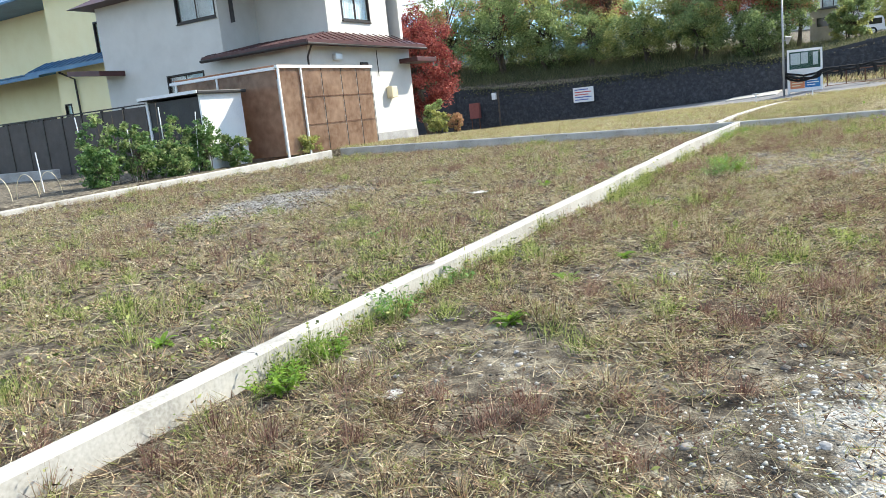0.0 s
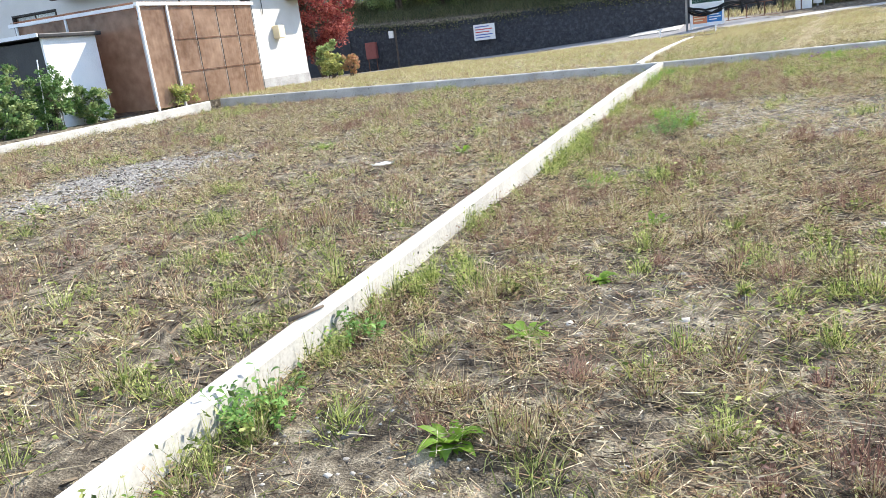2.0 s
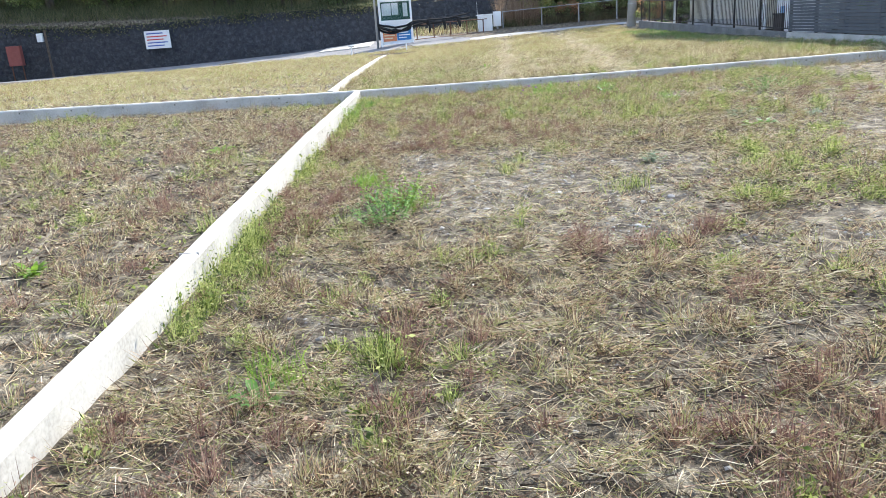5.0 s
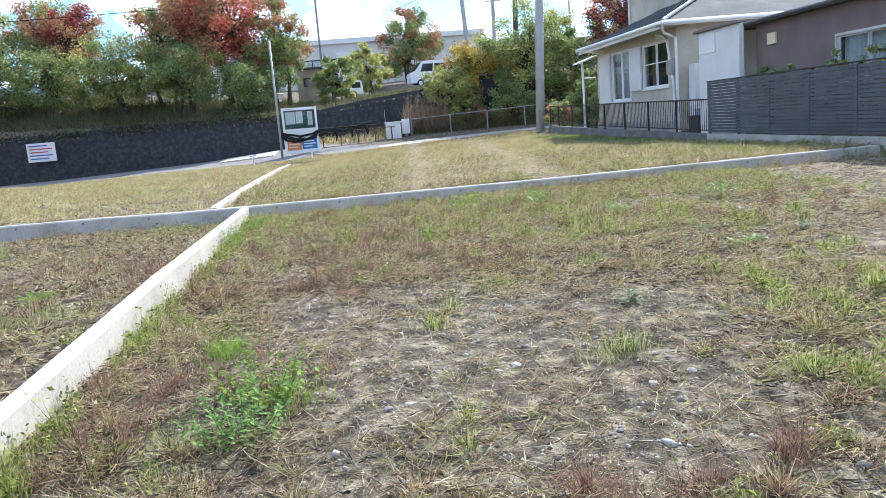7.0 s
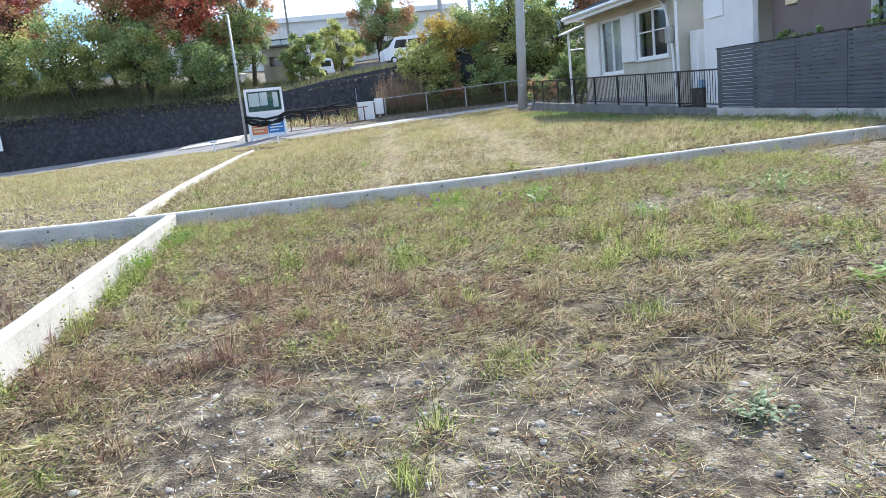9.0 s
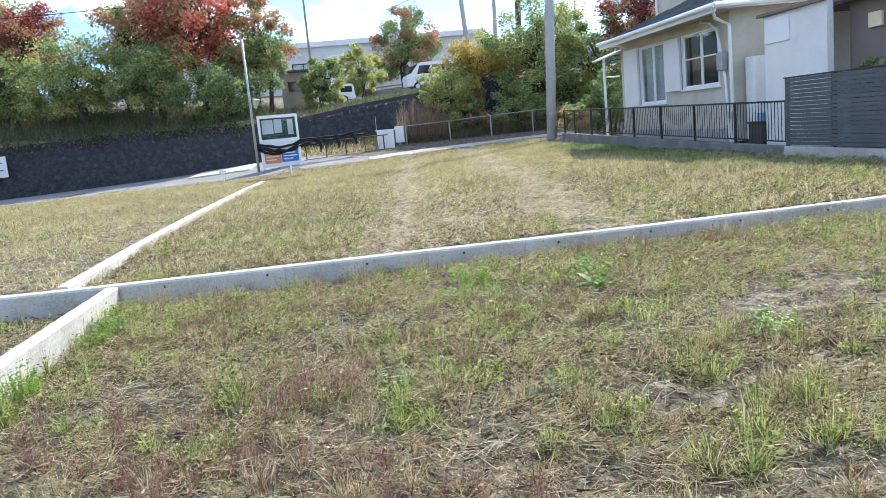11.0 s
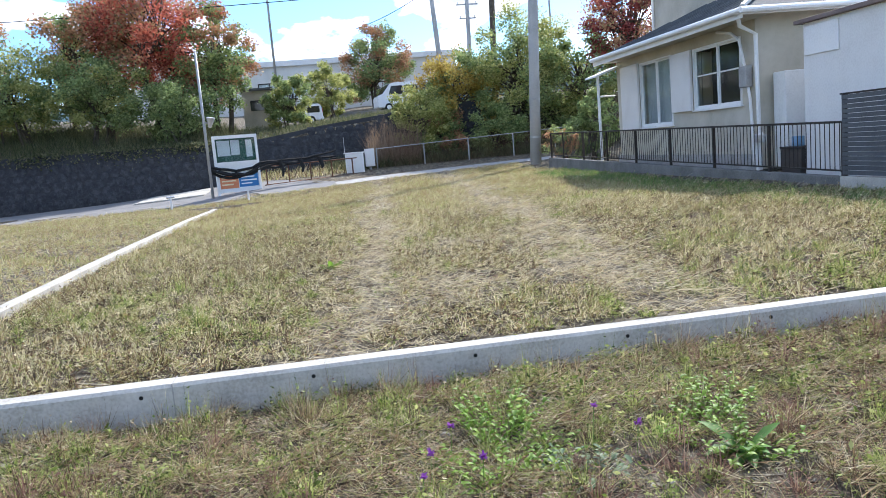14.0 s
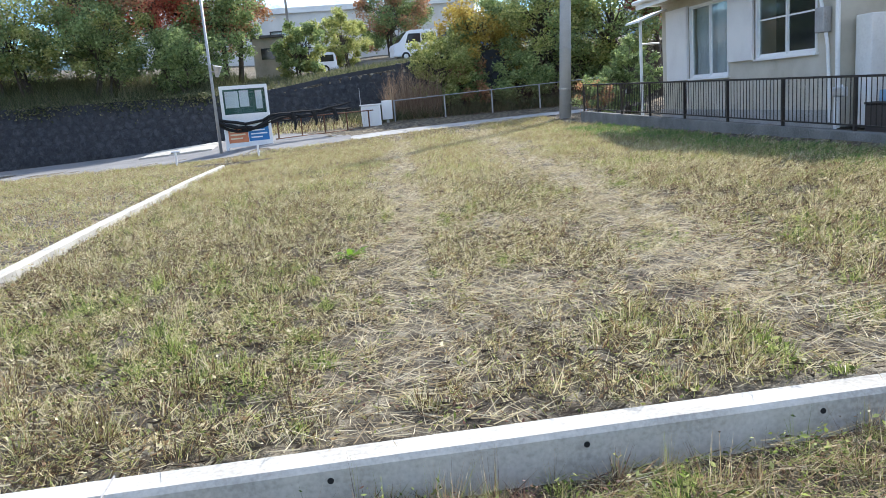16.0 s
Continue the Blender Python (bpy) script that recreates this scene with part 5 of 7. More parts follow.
# ---- the long pale building, parked vehicles and the wooded hill ----
lb = empty_thing("long_building", (5, 74, 5), "long pale flat-roofed building behind the trees", "building")
part("wall", wall_panel("y", 68, 0.3, -14, 15.4, 3.5, 9.6, [(13.6, 14.7, 7.5, 8.3), (-3.0, 1.0, 6.6, 8.2)]), STUCCO, lb)
part("wall", wall_panel("x", 15.1, 0.3, 68.3, 84, 3.5, 9.6), STUCCO, lb)
part("parapet", box(-14.3, 15.7, 67.7, 84, 9.6, 10.1, 0.03), SHUTTER, lb)
window_unit(lb, "y", 68, -1, 13.6, 14.7, 7.5, 8.3, BRONZE)
window_unit(lb, "y", 68, -1, -3.0, 1.0, 6.6, 8.2, BRONZE, leaves=4)
part("stair_box", box(0.5, 2.2, 66.5, 67.9, 4, 8.6, 0.03), SHUTTER, lb)
sb = empty_thing("block_hut", (-0.6, 39, 3.0), "small grey block hut among the shrubs", "hut")
part("wall", box(-1.85, -0.35, 38.2, 40, 2.2, 4.95, 0.02), STUCCO_GREY, sb)
part("roof", box(-2.0, -0.2, 38.0, 40.2, 4.95, 5.08, 0.02), ROOF_GREY, sb)
part("window", box(-1.45, -0.65, 38.16, 38.19, 3.9, 4.45), CAR_GLASS, sb)


def van(name, at, turn, paint, label, length=3.4, height=1.85, category="van"):
    """A small box van: nose at -x before it is turned."""
    root = empty_thing(name, at, label, category)
    M = Matrix.Translation(at) @ Matrix.Rotation(radians(turn), 4, "Z")
    L, H, W2 = length / 2, height, 0.74

    def put(bm):
        bmesh.ops.transform(bm, matrix=M, verts=bm.verts)
        return bm

    side = [(-L, 0.28), (L, 0.28), (L, H * 0.55), (L - 0.06, H - 0.1), (L - 0.2, H), (-L * 0.38, H), (-L * 0.52, H - 0.06), (-L * 0.82, H * 0.6), (-L + 0.03, H * 0.54)]
    bm = prism(side, "y", -W2, W2)
    bmesh.ops.bevel(bm, geom=bm.edges[:], offset=0.05, segments=2, affect="EDGES")
    body = part("body", put(bm), paint, root)
    for s in (-1, 1):
        for a, b, c in ((-L * 0.6, -L * 0.1, 0.22), (-L * 0.05, L * 0.42, 0.0), (L * 0.48, L * 0.9, 0.0)):
            bm = prism([(a, H * 0.58), (b, H * 0.58), (b, H * 0.88), (a + c, H * 0.88)], "y", s * (W2 + 0.002), s * (W2 + 0.012))
            part("side_window", put(bm), CAR_GLASS, root)
        part("tail_lamp", put(box(L - 0.02, L + 0.02, s * (W2 - 0.12) - 0.05, s * (W2 - 0.12) + 0.05, H * 0.5, H * 0.78)), LAMP_RED, root)
        part("headlight", put(box(-L - 0.02, -L + 0.06, s * (W2 - 0.18) - 0.12, s * (W2 - 0.18) + 0.12, H * 0.36, H * 0.48)), ALU, root)
        for x in (-L * 0.62, L * 0.6):
            bm = tube([(x, s * (W2 - 0.14), 0.28), (x, s * (W2 + 0.02), 0.28)], 0.28, 18)
            w = part("wheel", put(bm), TYRE, root)
            part("rim", put(tube([(x, s * (W2 + 0.0), 0.28), (x, s * (W2 + 0.03), 0.28)], 0.16, 14)), ALU, w)
    part("rear_window", put(box(L - 0.04, L + 0.012, -W2 + 0.14, W2 - 0.14, H * 0.58, H * 0.88)), CAR_GLASS, root)
    bm = prism([(-L * 0.55, H - 0.12), (-L * 0.8, H * 0.62), (-L * 0.83, H * 0.63), (-L * 0.58, H - 0.11)], "y", -W2 + 0.08, W2 - 0.08)
    part("windscreen", put(bm), CAR_GLASS, root)
    part("bumper", put(box(L - 0.02, L + 0.07, -W2 + 0.05, W2 - 0.05, 0.3, 0.5, 0.02)), CAR_WHITE, root)
    return root


van("van", (8.25, 51, 3.95), 8, CAR_WHITE, "small white box van parked above the wall", 4.2, 1.98)
van("van", (11.5, 52.9, 3.95), 12, CAR_BLUE, "blue van parked beside the white one", 3.4, 1.8)
van("car", (0.3, 45.0, 3.2), 15, CAR_WHITE, "low white car parked among the shrubs", 3.9, 1.3, "car")
thing("parking_area", box(3.5, 17, 47.5, 57, 3.0, 3.95), ASPHALT, "raised asphalt parking area above the wall", "car park", kind="structure")
hill = bmesh.new()
rows = []
for k in range(41):
    x = -600 + 1200 * k / 40
    h = 30 + 62 * float(value_noise(x, 3, 190, 8)) + 22 * max(0, 1 - abs(x - 120) / 160)
    rows.append((hill.verts.new((x, 700, -5)), hill.verts.new((x, 760, h * 0.72)), hill.verts.new((x, 840, h))))
for a, b in zip(rows, rows[1:]):
    for k in range(2):
        hill.faces.new((a[k], b[k], b[k + 1], a[k + 1]))
thing("backdrop", hill, HILL, "distant blue wooded hills", "hill", kind="structure", smooth=True)

# ---- trees and shrubs ----
B = 3.0
tree("maple_tree", -5.4, 34.5, B - 0.2, 7.6, 3.1, 2.2, LEAF_ORANGE, 21, "tall red and orange maple tree above the wall", 14000, 0.15, 34, (LEAF_RUST, 0.45), 0.17, 2)
tree("maple_tree", -8.9, 35.8, B, 6.4, 2.7, 1.6, LEAF_RUST, 22, "rust-coloured maple tree above the wall", 10000, 0.15, 28, (LEAF_GREEN, 0.3), 0.14, 2)
tree("tree", -2.7, 34.4, B - 0.2, 6.0, 2.1, 1.0, LEAF_GREEN, 23, "dark green tree with red tinged leaves", 11000, 0.14, 28, (LEAF_RUST, 0.35), 0.14, 2)
tree("shrub", -11.3, 33.0, B - 0.5, 4.6, 2.6, 0.8, LEAF_LIME, 24, "yellow-green broad shrub on the bank", 11000, 0.13, 30, (LEAF_GREEN, 0.35), 0.07, 5, "shrub")
tree("shrub", -7.6, 32.6, B - 0.6, 3.9, 2.3, 0.8, LEAF_GREEN, 25, "dense green shrub on the bank", 10000, 0.13, 28, (LEAF_LIME, 0.3), 0.07, 5, "shrub")
tree("shrub", -4.4, 32.4, B - 0.8, 3.2, 1.9, 0.1, LEAF_GREEN, 26, "dense green shrub under the maple", 7000, 0.13, 22, None, 0.06, 4, "shrub")
tree("maple_tree", -14.5, 36.0, B, 6.5, 2.1, 2.6, LEAF_RED, 27, "sparse dark red maple tree on the bank", 6500, 0.14, 30, (LEAF_RUST, 0.5), 0.13, 3)
tree("shrub", -14.8, 33.2, B - 0.4, 4.2, 2.2, 0.8, LEAF_GREEN, 28, "green shrub with pale leaves on the bank", 8000, 0.13, 26, (LEAF_LIME, 0.25), 0.07, 5, "shrub")
tree("tree", -18.2, 33.8, B - 0.3, 6.6, 2.9, 0.4, LEAF_GREEN, 29, "broad dark green tree on the bank", 12000, 0.15, 30, (LEAF_LIME, 0.2), 0.16, 3)
tree("tree", -22.0, 33.5, B - 0.3, 6.6, 2.9, 0.4, LEAF_GREEN, 30, "broad dark green tree on the bank", 12000, 0.15, 30, None, 0.16, 3)
tree("tree", -26.5, 34.5, B - 0.3, 8.0, 3.2, 0.8, LEAF_GREEN, 31, "tall dark green tree above the wall", 12000, 0.17, 30, (LEAF_RUST, 0.25), 0.2, 2)
tree("maple_tree", -20.0, 18.6, 0.0, 6.4, 2.3, 0.9, LEAF_RED, 32, "crimson maple tree beside the white house", 17000, 0.13, 40, None, 0.12, 4)
tree("maple_tree", -22.5, 37.0, B, 7.6, 2.2, 3.4, LEAF_RUST, 33, "tall rust-coloured tree behind the bank", 9000, 0.16, 28, (LEAF_RED, 0.4), 0.16, 2)
tree("tree", -16.5, 38.0, B, 7.0, 2.6, 2.2, LEAF_RUST, 34, "tall rust and green tree behind the bank", 9000, 0.16, 28, (LEAF_GREEN, 0.5), 0.16, 2)
tree("tree", 7.3, 59.0, 4.2, 6.9, 2.7, 0.3, LEAF_RUST, 35, "round rust-topped tree in front of the long building", 14000, 0.17, 34, (LEAF_GREEN, 0.55), 0.16, 2)
tree("shrub", 2.9, 47.5, 3.3, 4.0, 1.6, 0.1, LEAF_LIME, 36, "pale yellow-green shrub by the car park", 8000, 0.14, 24, None, 0.06, 5, "shrub")
tree("shrub", 0.55, 36.6, 2.4, 3.3, 1.15, 0.1, LEAF_GREEN, 37, "bright green shrub beside the hut", 6000, 0.14, 22, (LEAF_LIME, 0.3), 0.06, 5, "shrub")
tree("shrub", 6.5, 30.2, 0.6, 3.3, 1.35, 0.1, LEAF_LIME, 38, "yellow-green willow-like shrub by the fence", 9000, 0.12, 26, None, 0.05, 6, "shrub")
tree("tree", 8.6, 31.8, 0.8, 4.9, 2.0, 0.2, LEAF_GOLD, 39, "orange and green shrub tree by the fence", 13000, 0.13, 36, (LEAF_GREEN, 0.5), 0.12, 4)
tree("tree", 11.6, 30.8, 0.5, 6.6, 2.5, 0.3, LEAF_LIME, 40, "leafy green tree with golden yellow tips", 17000, 0.12, 44, (LEAF_GREEN, 0.4), 0.15, 3)
tree("tree", 14.2, 31.0, 0.5, 6.0, 2.3, 0.3, LEAF_GREEN, 41, "dark green tree behind the fence", 10000, 0.14, 30, (LEAF_LIME, 0.25), 0.14, 3)
tree("tree", 16.5, 30.0, 0.6, 8.0, 2.2, 2.8, LEAF_RED, 42, "dark reddish tree behind the house", 6500, 0.14, 30, (LEAF_RUST, 0.3), 0.16, 2)
tree("shrub", 7.6, 30.4, 0.5, 2.2, 1.3, 0.05, LEAF_GREEN, 48, "low green shrub tangled along the fence", 6000, 0.11, 22, (LEAF_RUST, 0.25), 0.04, 5, "shrub")
tree("shrub", 9.9, 29.9, 0.5, 2.4, 1.4, 0.05, LEAF_GREEN, 49, "dark green shrub tangled along the fence", 6000, 0.11, 22, None, 0.04, 5, "shrub")
tree("shrub", 12.2, 23.5, 0.1, 2.6, 1.0, 0.1, LEAF_GREEN, 43, "clipped green shrub beside the porch", 5000, 0.1, 20, None, 0.05, 4, "shrub")
tree("shrub", 10.6, 22.2, 0.1, 1.45, 0.75, 0.1, LEAF_RUST, 44, "low orange-leaved shrub beside the path", 3500, 0.07, 16, (LEAF_GREEN, 0.5), 0.03, 4, "shrub")
tree("shrub", -15.3, 12.2, 0.1, 1.5, 0.55, 0.05, LEAF_GREEN, 45, "dark green shrub at the house corner", 3000, 0.09, 14, None, 0.03, 4, "shrub")
tree("shrub", -14.6, 11.2, 0.1, 1.0, 0.5, 0.05, LEAF_LIME, 46, "yellow-green low shrub by the house corner", 2500, 0.08, 14, None, 0.02, 4, "shrub")
tree("shrub", -13.9, 11.4, 0.1, 0.85, 0.42, 0.05, LEAF_RUST, 47, "round reddish-brown low shrub", 2500, 0.06, 14, None, 0.02, 4, "shrub")
GARDEN = surface("vegetable_leaf", [(0.05, 0.11, 0.03), (0.12, 0.22, 0.06), (0.26, 0.36, 0.14)], 3, 20, 0.5, 0.0, island=0.6, through_light=0.35)
for k in range(9):
    tree("garden_plant", -12.7 - 0.5 * (k % 2), -7.3 + 0.52 * k, 0.0, 0.95 + 0.24 * ((k * 7) % 4), 0.46, 0.05, LEAF_GREEN if k % 3 else GARDEN, 60 + 3 * k, "leafy green vegetable plant by the kerb", 1700, 0.075, 20, (GARDEN, 0.5), 0.01, 7, "plant")
tree("shrub", -12.2, -0.9, 0.1, 0.7, 0.5, 0.02, LEAF_LIME, 55, "yellow-green low shrub before the lean-to", 1800, 0.07, 12, None, 0.015, 5, "shrub")
for k, (y, h) in enumerate([(2.2, 1.75), (1.1, 1.65), (0.3, 1.62), (3.7, 1.5), (4.6, 1.48)]):
    tree("garden_weed", 10.12, y, 0.12, h, 0.34, 0.5, LEAF_LIME if k < 2 else LEAF_GREEN, 500 + k, "tall yellow-flowered weed behind the slatted fence", 420, 0.08, 8, (LEAF_GREEN, 0.5), 0.01, 4, "weed")

# ---- grass, straw and stones of the plots ----
GRAVEL = [(2.6, -15.45, 0.7, 0.85), (1.7, -7.2, 1.5, 1.5), (1.5, -5.9, 1.0, 0.55), (2.35, -15.5, 0.75, 1.0), (1.0, -13.1, 0.55, 0.4), (0.75, -14.9, 0.6, 0.4), (2.7, -6.8, 0.9, 0.6), (3.6, -9.0, 0.9, 0.6), (-5.4, -9.8, 1.1, 2.0), (4.4, -2.3, 0.8, 0.4), (-2.6, -9.3, 0.6, 0.4), (5.5, -6.2, 1.4, 1.0)]


def bareness(x, y):
    """0 where weeds close over, 1 on bare stony soil."""
    b = np.zeros_like(x)
    for cx, cy, rx, ry in GRAVEL:
        b = np.maximum(b, np.exp(-(((x - cx) / rx) ** 2 + ((y - cy) / ry) ** 2) ** 1.5))
    b = np.maximum(b * 0.8, np.exp(-(((x - 2.6) / 0.45) ** 2 + ((y + 15.4) / 0.62) ** 2) ** 2))
    n = 0.6 * value_noise(x, y, 0.9, 61) + 0.4 * value_noise(x, y, 0.28, 62)
    return np.clip(b + np.clip((n - 0.56) * 2.6, 0, 0.8) * (y < 0) - 0.25 * (n - 0.5), 0, 1)


def tracks(x, y):
    """Worn tracks of flattened straw on the mown plot."""
    w = 0.5 * (value_noise(x, y, 1.4, 71) - 0.5)
    a = np.exp(-(((x + w - (2.35 + 0.075 * (y - 3))) / 0.42) ** 2))
    b = np.exp(-(((x + w - (4.6 + 0.10 * (y - 5))) / 0.55) ** 2))
    c = np.exp(-(((x - 2.9) / 0.55) ** 2 + ((y - 1.9) / 0.8) ** 2))
    d = np.exp(-(((x - 3.3) / 0.9) ** 2 + ((y - 4.4) / 0.35) ** 2))
    return np.clip(np.maximum.reduce([a, b, c, d]), 0, 1)


def clump(x, y):
    """1 on the crowns of low weed clumps, 0 in the gaps between them."""
    return np.clip((0.6 * value_noise(x, y, 0.19, 91) + 0.4 * value_noise(x, y, 0.085, 92) - 0.34) * 2.9, 0, 1)


def scatter(n, x0, x1, y0, y1, keep, seed):
    rs = np.random.RandomState(seed)
    x, y = rs.uniform(x0, x1, n), rs.uniform(y0, y1, n)
    ok = rs.rand(n) < keep(x, y)
    x, y = x[ok], y[ok]
    return np.stack([x, y, ground_at(x, y) - 0.004], 1)


def tufts(n, each, r, x0, x1, y0, y1, keep, seed):
    """Places in clumps: n clumps of about each blades."""
    c = scatter(n, x0, x1, y0, y1, keep, seed)
    rs = np.random.RandomState(seed + 1)
    k = rs.randint(each // 2, each * 3 // 2, len(c))
    p = np.repeat(c, k, axis=0)
    p[:, :2] += rs.randn(len(p), 2) * r * np.repeat(0.5 + rs.rand(len(c)), k)[:, None]
    p = p[(p[:, 0] > x0) & (p[:, 0] < x1) & (p[:, 1] > y0) & (p[:, 1] < y1)]
    p[:, 2] = ground_at(p[:, 0], p[:, 1]) - 0.004
    return p


def sward(name, p, h0, h1, w0, w1, lean0, lean1, material, seed, label, category="grass"):
    rs = np.random.RandomState(seed)
    n = len(p)
    ob = blades(name, p, rs.uniform(h0, h1, n) * (0.45 + 0.9 * clump(p[:, 0], p[:, 1])), rs.uniform(w0, w1, n), rs.uniform(lean0, lean1, n), material, seed)
    return tagged(ob, label, category, kind="stuff")


def tangle(name, p, l0, l1, w0, w1, lean0, lean1, material, seed, label):
    """A mat of fine dead stalks over the soil."""
    rs = np.random.RandomState(seed)
    n = len(p)
    p = p.copy()
    c = clump(p[:, 0], p[:, 1])
    p[:, 2] += (0.012 + 0.06 * c) * rs.rand(n) ** 1.3
    ob = bits(name, p, rs.uniform(l0, l1, n), rs.uniform(w0, w1, n), rs.uniform(lean0, lean1, n), material, seed)
    return tagged(ob, label, "grass", kind="stuff")


def crumbs(name, p, size, material, seed, label):
    """Tiny leaves and seed heads held in the mat of weeds."""
    rs = np.random.RandomState(seed)
    p = p.copy()
    p[:, 2] += 0.006 + (0.02 + 0.085 * clump(p[:, 0], p[:, 1])) * rs.rand(len(p))
    return tagged(leaves(name, p, size * (0.5 + rs.rand(len(p))), material, seed, None, 0.0, 2.0), label, "weeds", kind="stuff")


PURPLE = surface("purple_brown_weed", [(0.1, 0.05, 0.04), (0.25, 0.14, 0.105), (0.42, 0.285, 0.2)], 0.9, 9, 0.8, 0.0, island=0.7, through_light=0.3)
GREEN_GRASS = surface("green_grass", [(0.06, 0.09, 0.02), (0.18, 0.24, 0.05), (0.33, 0.39, 0.1), (0.5, 0.52, 0.2)], 6.0, 30, 0.6, 0.0, island=1.0, through_light=0.5)


def green_patch(x, y):
    return np.clip((0.65 * value_noise(x, y, 1.1, 81) + 0.35 * value_noise(x, y, 0.4, 82) - 0.47) * 3.4, 0, 1)


def purple_patch(x, y):
    return np.clip((0.65 * value_noise(x, y, 1.3, 83) + 0.35 * value_noise(x, y, 0.5, 84) - 0.42) * 3.2, 0, 1)


A = (-0.39, 9.5, -19.0, -0.03)
cover_a = lambda x, y: (0.25 + 0.75 * clump(x, y)) * np.clip(1 - 0.85 * bareness(x, y), 0.24, 1) * np.clip(1.15 - 0.09 * np.abs(x - 2.0), 0.3, 1)
A1 = (-0.39, 9.5, -19.5, -0.03)
nearest = lambda x, y: np.clip((6.9 - x) / 2.6, 0.1, 1) * np.clip((y + 19.7) / 2.5, 0, 1)
# matted dead stalks, coloured dark to paint the shade between the weed stems
THATCH = surface("thatch", [(0.04, 0.03, 0.021), (0.09, 0.068, 0.046), (0.18, 0.14, 0.095)], 5.0, 30, 0.95, 0.0, island=0.8)
thatch_a = lambda x, y: np.clip(1.1 - 1.6 * bareness(x, y), 0, 1) * np.clip(1.3 - 0.12 * np.abs(x - 2.0), 0.2, 1)


def domes(name, n, each, spread, l0, l1, w0, w1, area, keep, material, seed, label, leafy_share=0.0, leaf=0.008):
    """Low bushy weeds: fine stems that lean out from n crowns, the tallest in the middle."""
    c = scatter(n, *area, keep, seed)
    rs = np.random.RandomState(seed + 1)
    k = rs.randint(each // 2, each * 3 // 2, len(c))
    size = np.repeat(0.5 + 0.9 * rs.rand(len(c)), k)
    p = np.repeat(c, k, axis=0)
    m = len(p)
    a, r = rs.rand(m) * math.tau, np.abs(rs.randn(m)) * 0.55
    p[:, 0] += np.cos(a) * r * spread * size
    p[:, 1] += np.sin(a) * r * spread * size
    p[:, 2] = ground_at(p[:, 0], p[:, 1]) - 0.003 + 0.05 * size * np.clip(1 - r, 0, 1) * rs.rand(m)
    lean = np.clip(0.35 + 0.6 * r + 0.35 * rs.randn(m), 0.05, 1.5)
    out = a + 0.9 * rs.randn(m)
    way = np.stack([np.cos(out) * np.sin(lean), np.sin(out) * np.sin(lean), np.cos(lean)], 1)
    side = np.cross(way, rs.randn(m, 3))
    side *= (rs.uniform(w0, w1, m) / 2 / (np.linalg.norm(side, axis=1) + 1e-9))[:, None]
    tip = p + way * (rs.uniform(l0, l1, m) * size * np.clip(1.15 - 0.4 * r, 0.4, 1.2))[:, None]
    inside = (tip[:, 0] > area[0]) & (tip[:, 0] < area[1]) & (tip[:, 1] > area[2]) & (tip[:, 1] < area[3])
    v = np.stack([p - side, p + side, tip], 1)[inside].reshape(-1, 3)
    tagged(from_arrays(name, v, np.arange(len(v)), np.full(len(v) // 3, 3), material), label, "weeds", kind="stuff")
    if leafy_share:
        pick = inside & (rs.rand(m) < leafy_share)
        at = p[pick] + (tip - p)[pick] * rs.uniform(0.4, 1.0, pick.sum())[:, None]
        tagged(leaves("weed_leaves", at, leaf * (0.6 + 0.8 * rs.rand(len(at))), material, seed + 2, None, 0.0, 2.2), "tiny leaves on " + label, "weeds", kind="stuff")


sparse = lambda x, y: np.clip(1 - 1.3 * bareness(x, y), 0.03, 1) * nearest(x, y)
tangle("thatch", scatter(150000, *A1, lambda x, y: thatch_a(x, y) * nearest(x, y), 197), 0.03, 0.09, 0.005, 0.012, 1.2, 1.55, THATCH, 198, "matted dead stalks darkened to imitate shaded gaps between the weeds")
tangle("dead_stalks", tufts(66000, 15, 0.035, *A1, lambda x, y: cover_a(x, y) * nearest(x, y), 191), 0.03, 0.13, 0.0024, 0.006, 0.7, 1.56, DRY_GRASS, 192, "fine mat of dead tan and brown stalks")
domes("dry_grass", 4600, 70, 0.11, 0.05, 0.14, 0.0024, 0.0055, A, lambda x, y: cover_a(x, y) * sparse(x, y), DRY_GRASS, 101, "short dry brown and tan weeds on the stony plot", 0.25)
tangle("straw", scatter(120000, *A, lambda x, y: cover_a(x, y) * 0.9 + 0.05, 103), 0.05, 0.2, 0.002, 0.005, 1.2, 1.57, STRAW, 104, "flattened pale straw lying over the soil")
domes("purple_weeds", 4000, 85, 0.12, 0.05, 0.15, 0.002, 0.005, A, lambda x, y: sparse(x, y) * purple_patch(x, y), PURPLE, 105, "dead purple-brown weed stems", 0.3)
domes("green_grass", 3200, 85, 0.11, 0.05, 0.14, 0.0024, 0.0058, A, lambda x, y: sparse(x, y) * green_patch(x, y), GREEN_GRASS, 107, "olive green grass clumps among dry weeds", 0.45, 0.01)
crumbs("dead_weeds", tufts(8000, 14, 0.05, *A1, lambda x, y: cover_a(x, y) * nearest(x, y), 113), 0.0075, DRY_GRASS, 114, "tiny curled leaves of withered weeds")
crumbs("dead_weeds", tufts(6000, 14, 0.06, *A1, lambda x, y: cover_a(x, y) * purple_patch(x, y) * nearest(x, y), 115), 0.007, PURPLE, 116, "tiny purple-brown leaves of withered weeds")
crumbs("low_weeds", tufts(11000, 15, 0.06, *A1, lambda x, y: cover_a(x, y) * green_patch(x, y) * nearest(x, y), 117), 0.009, GREEN_GRASS, 118, "tiny olive leaves of low weeds")
KF = (-0.3, 7.0, -3.6, -0.04)
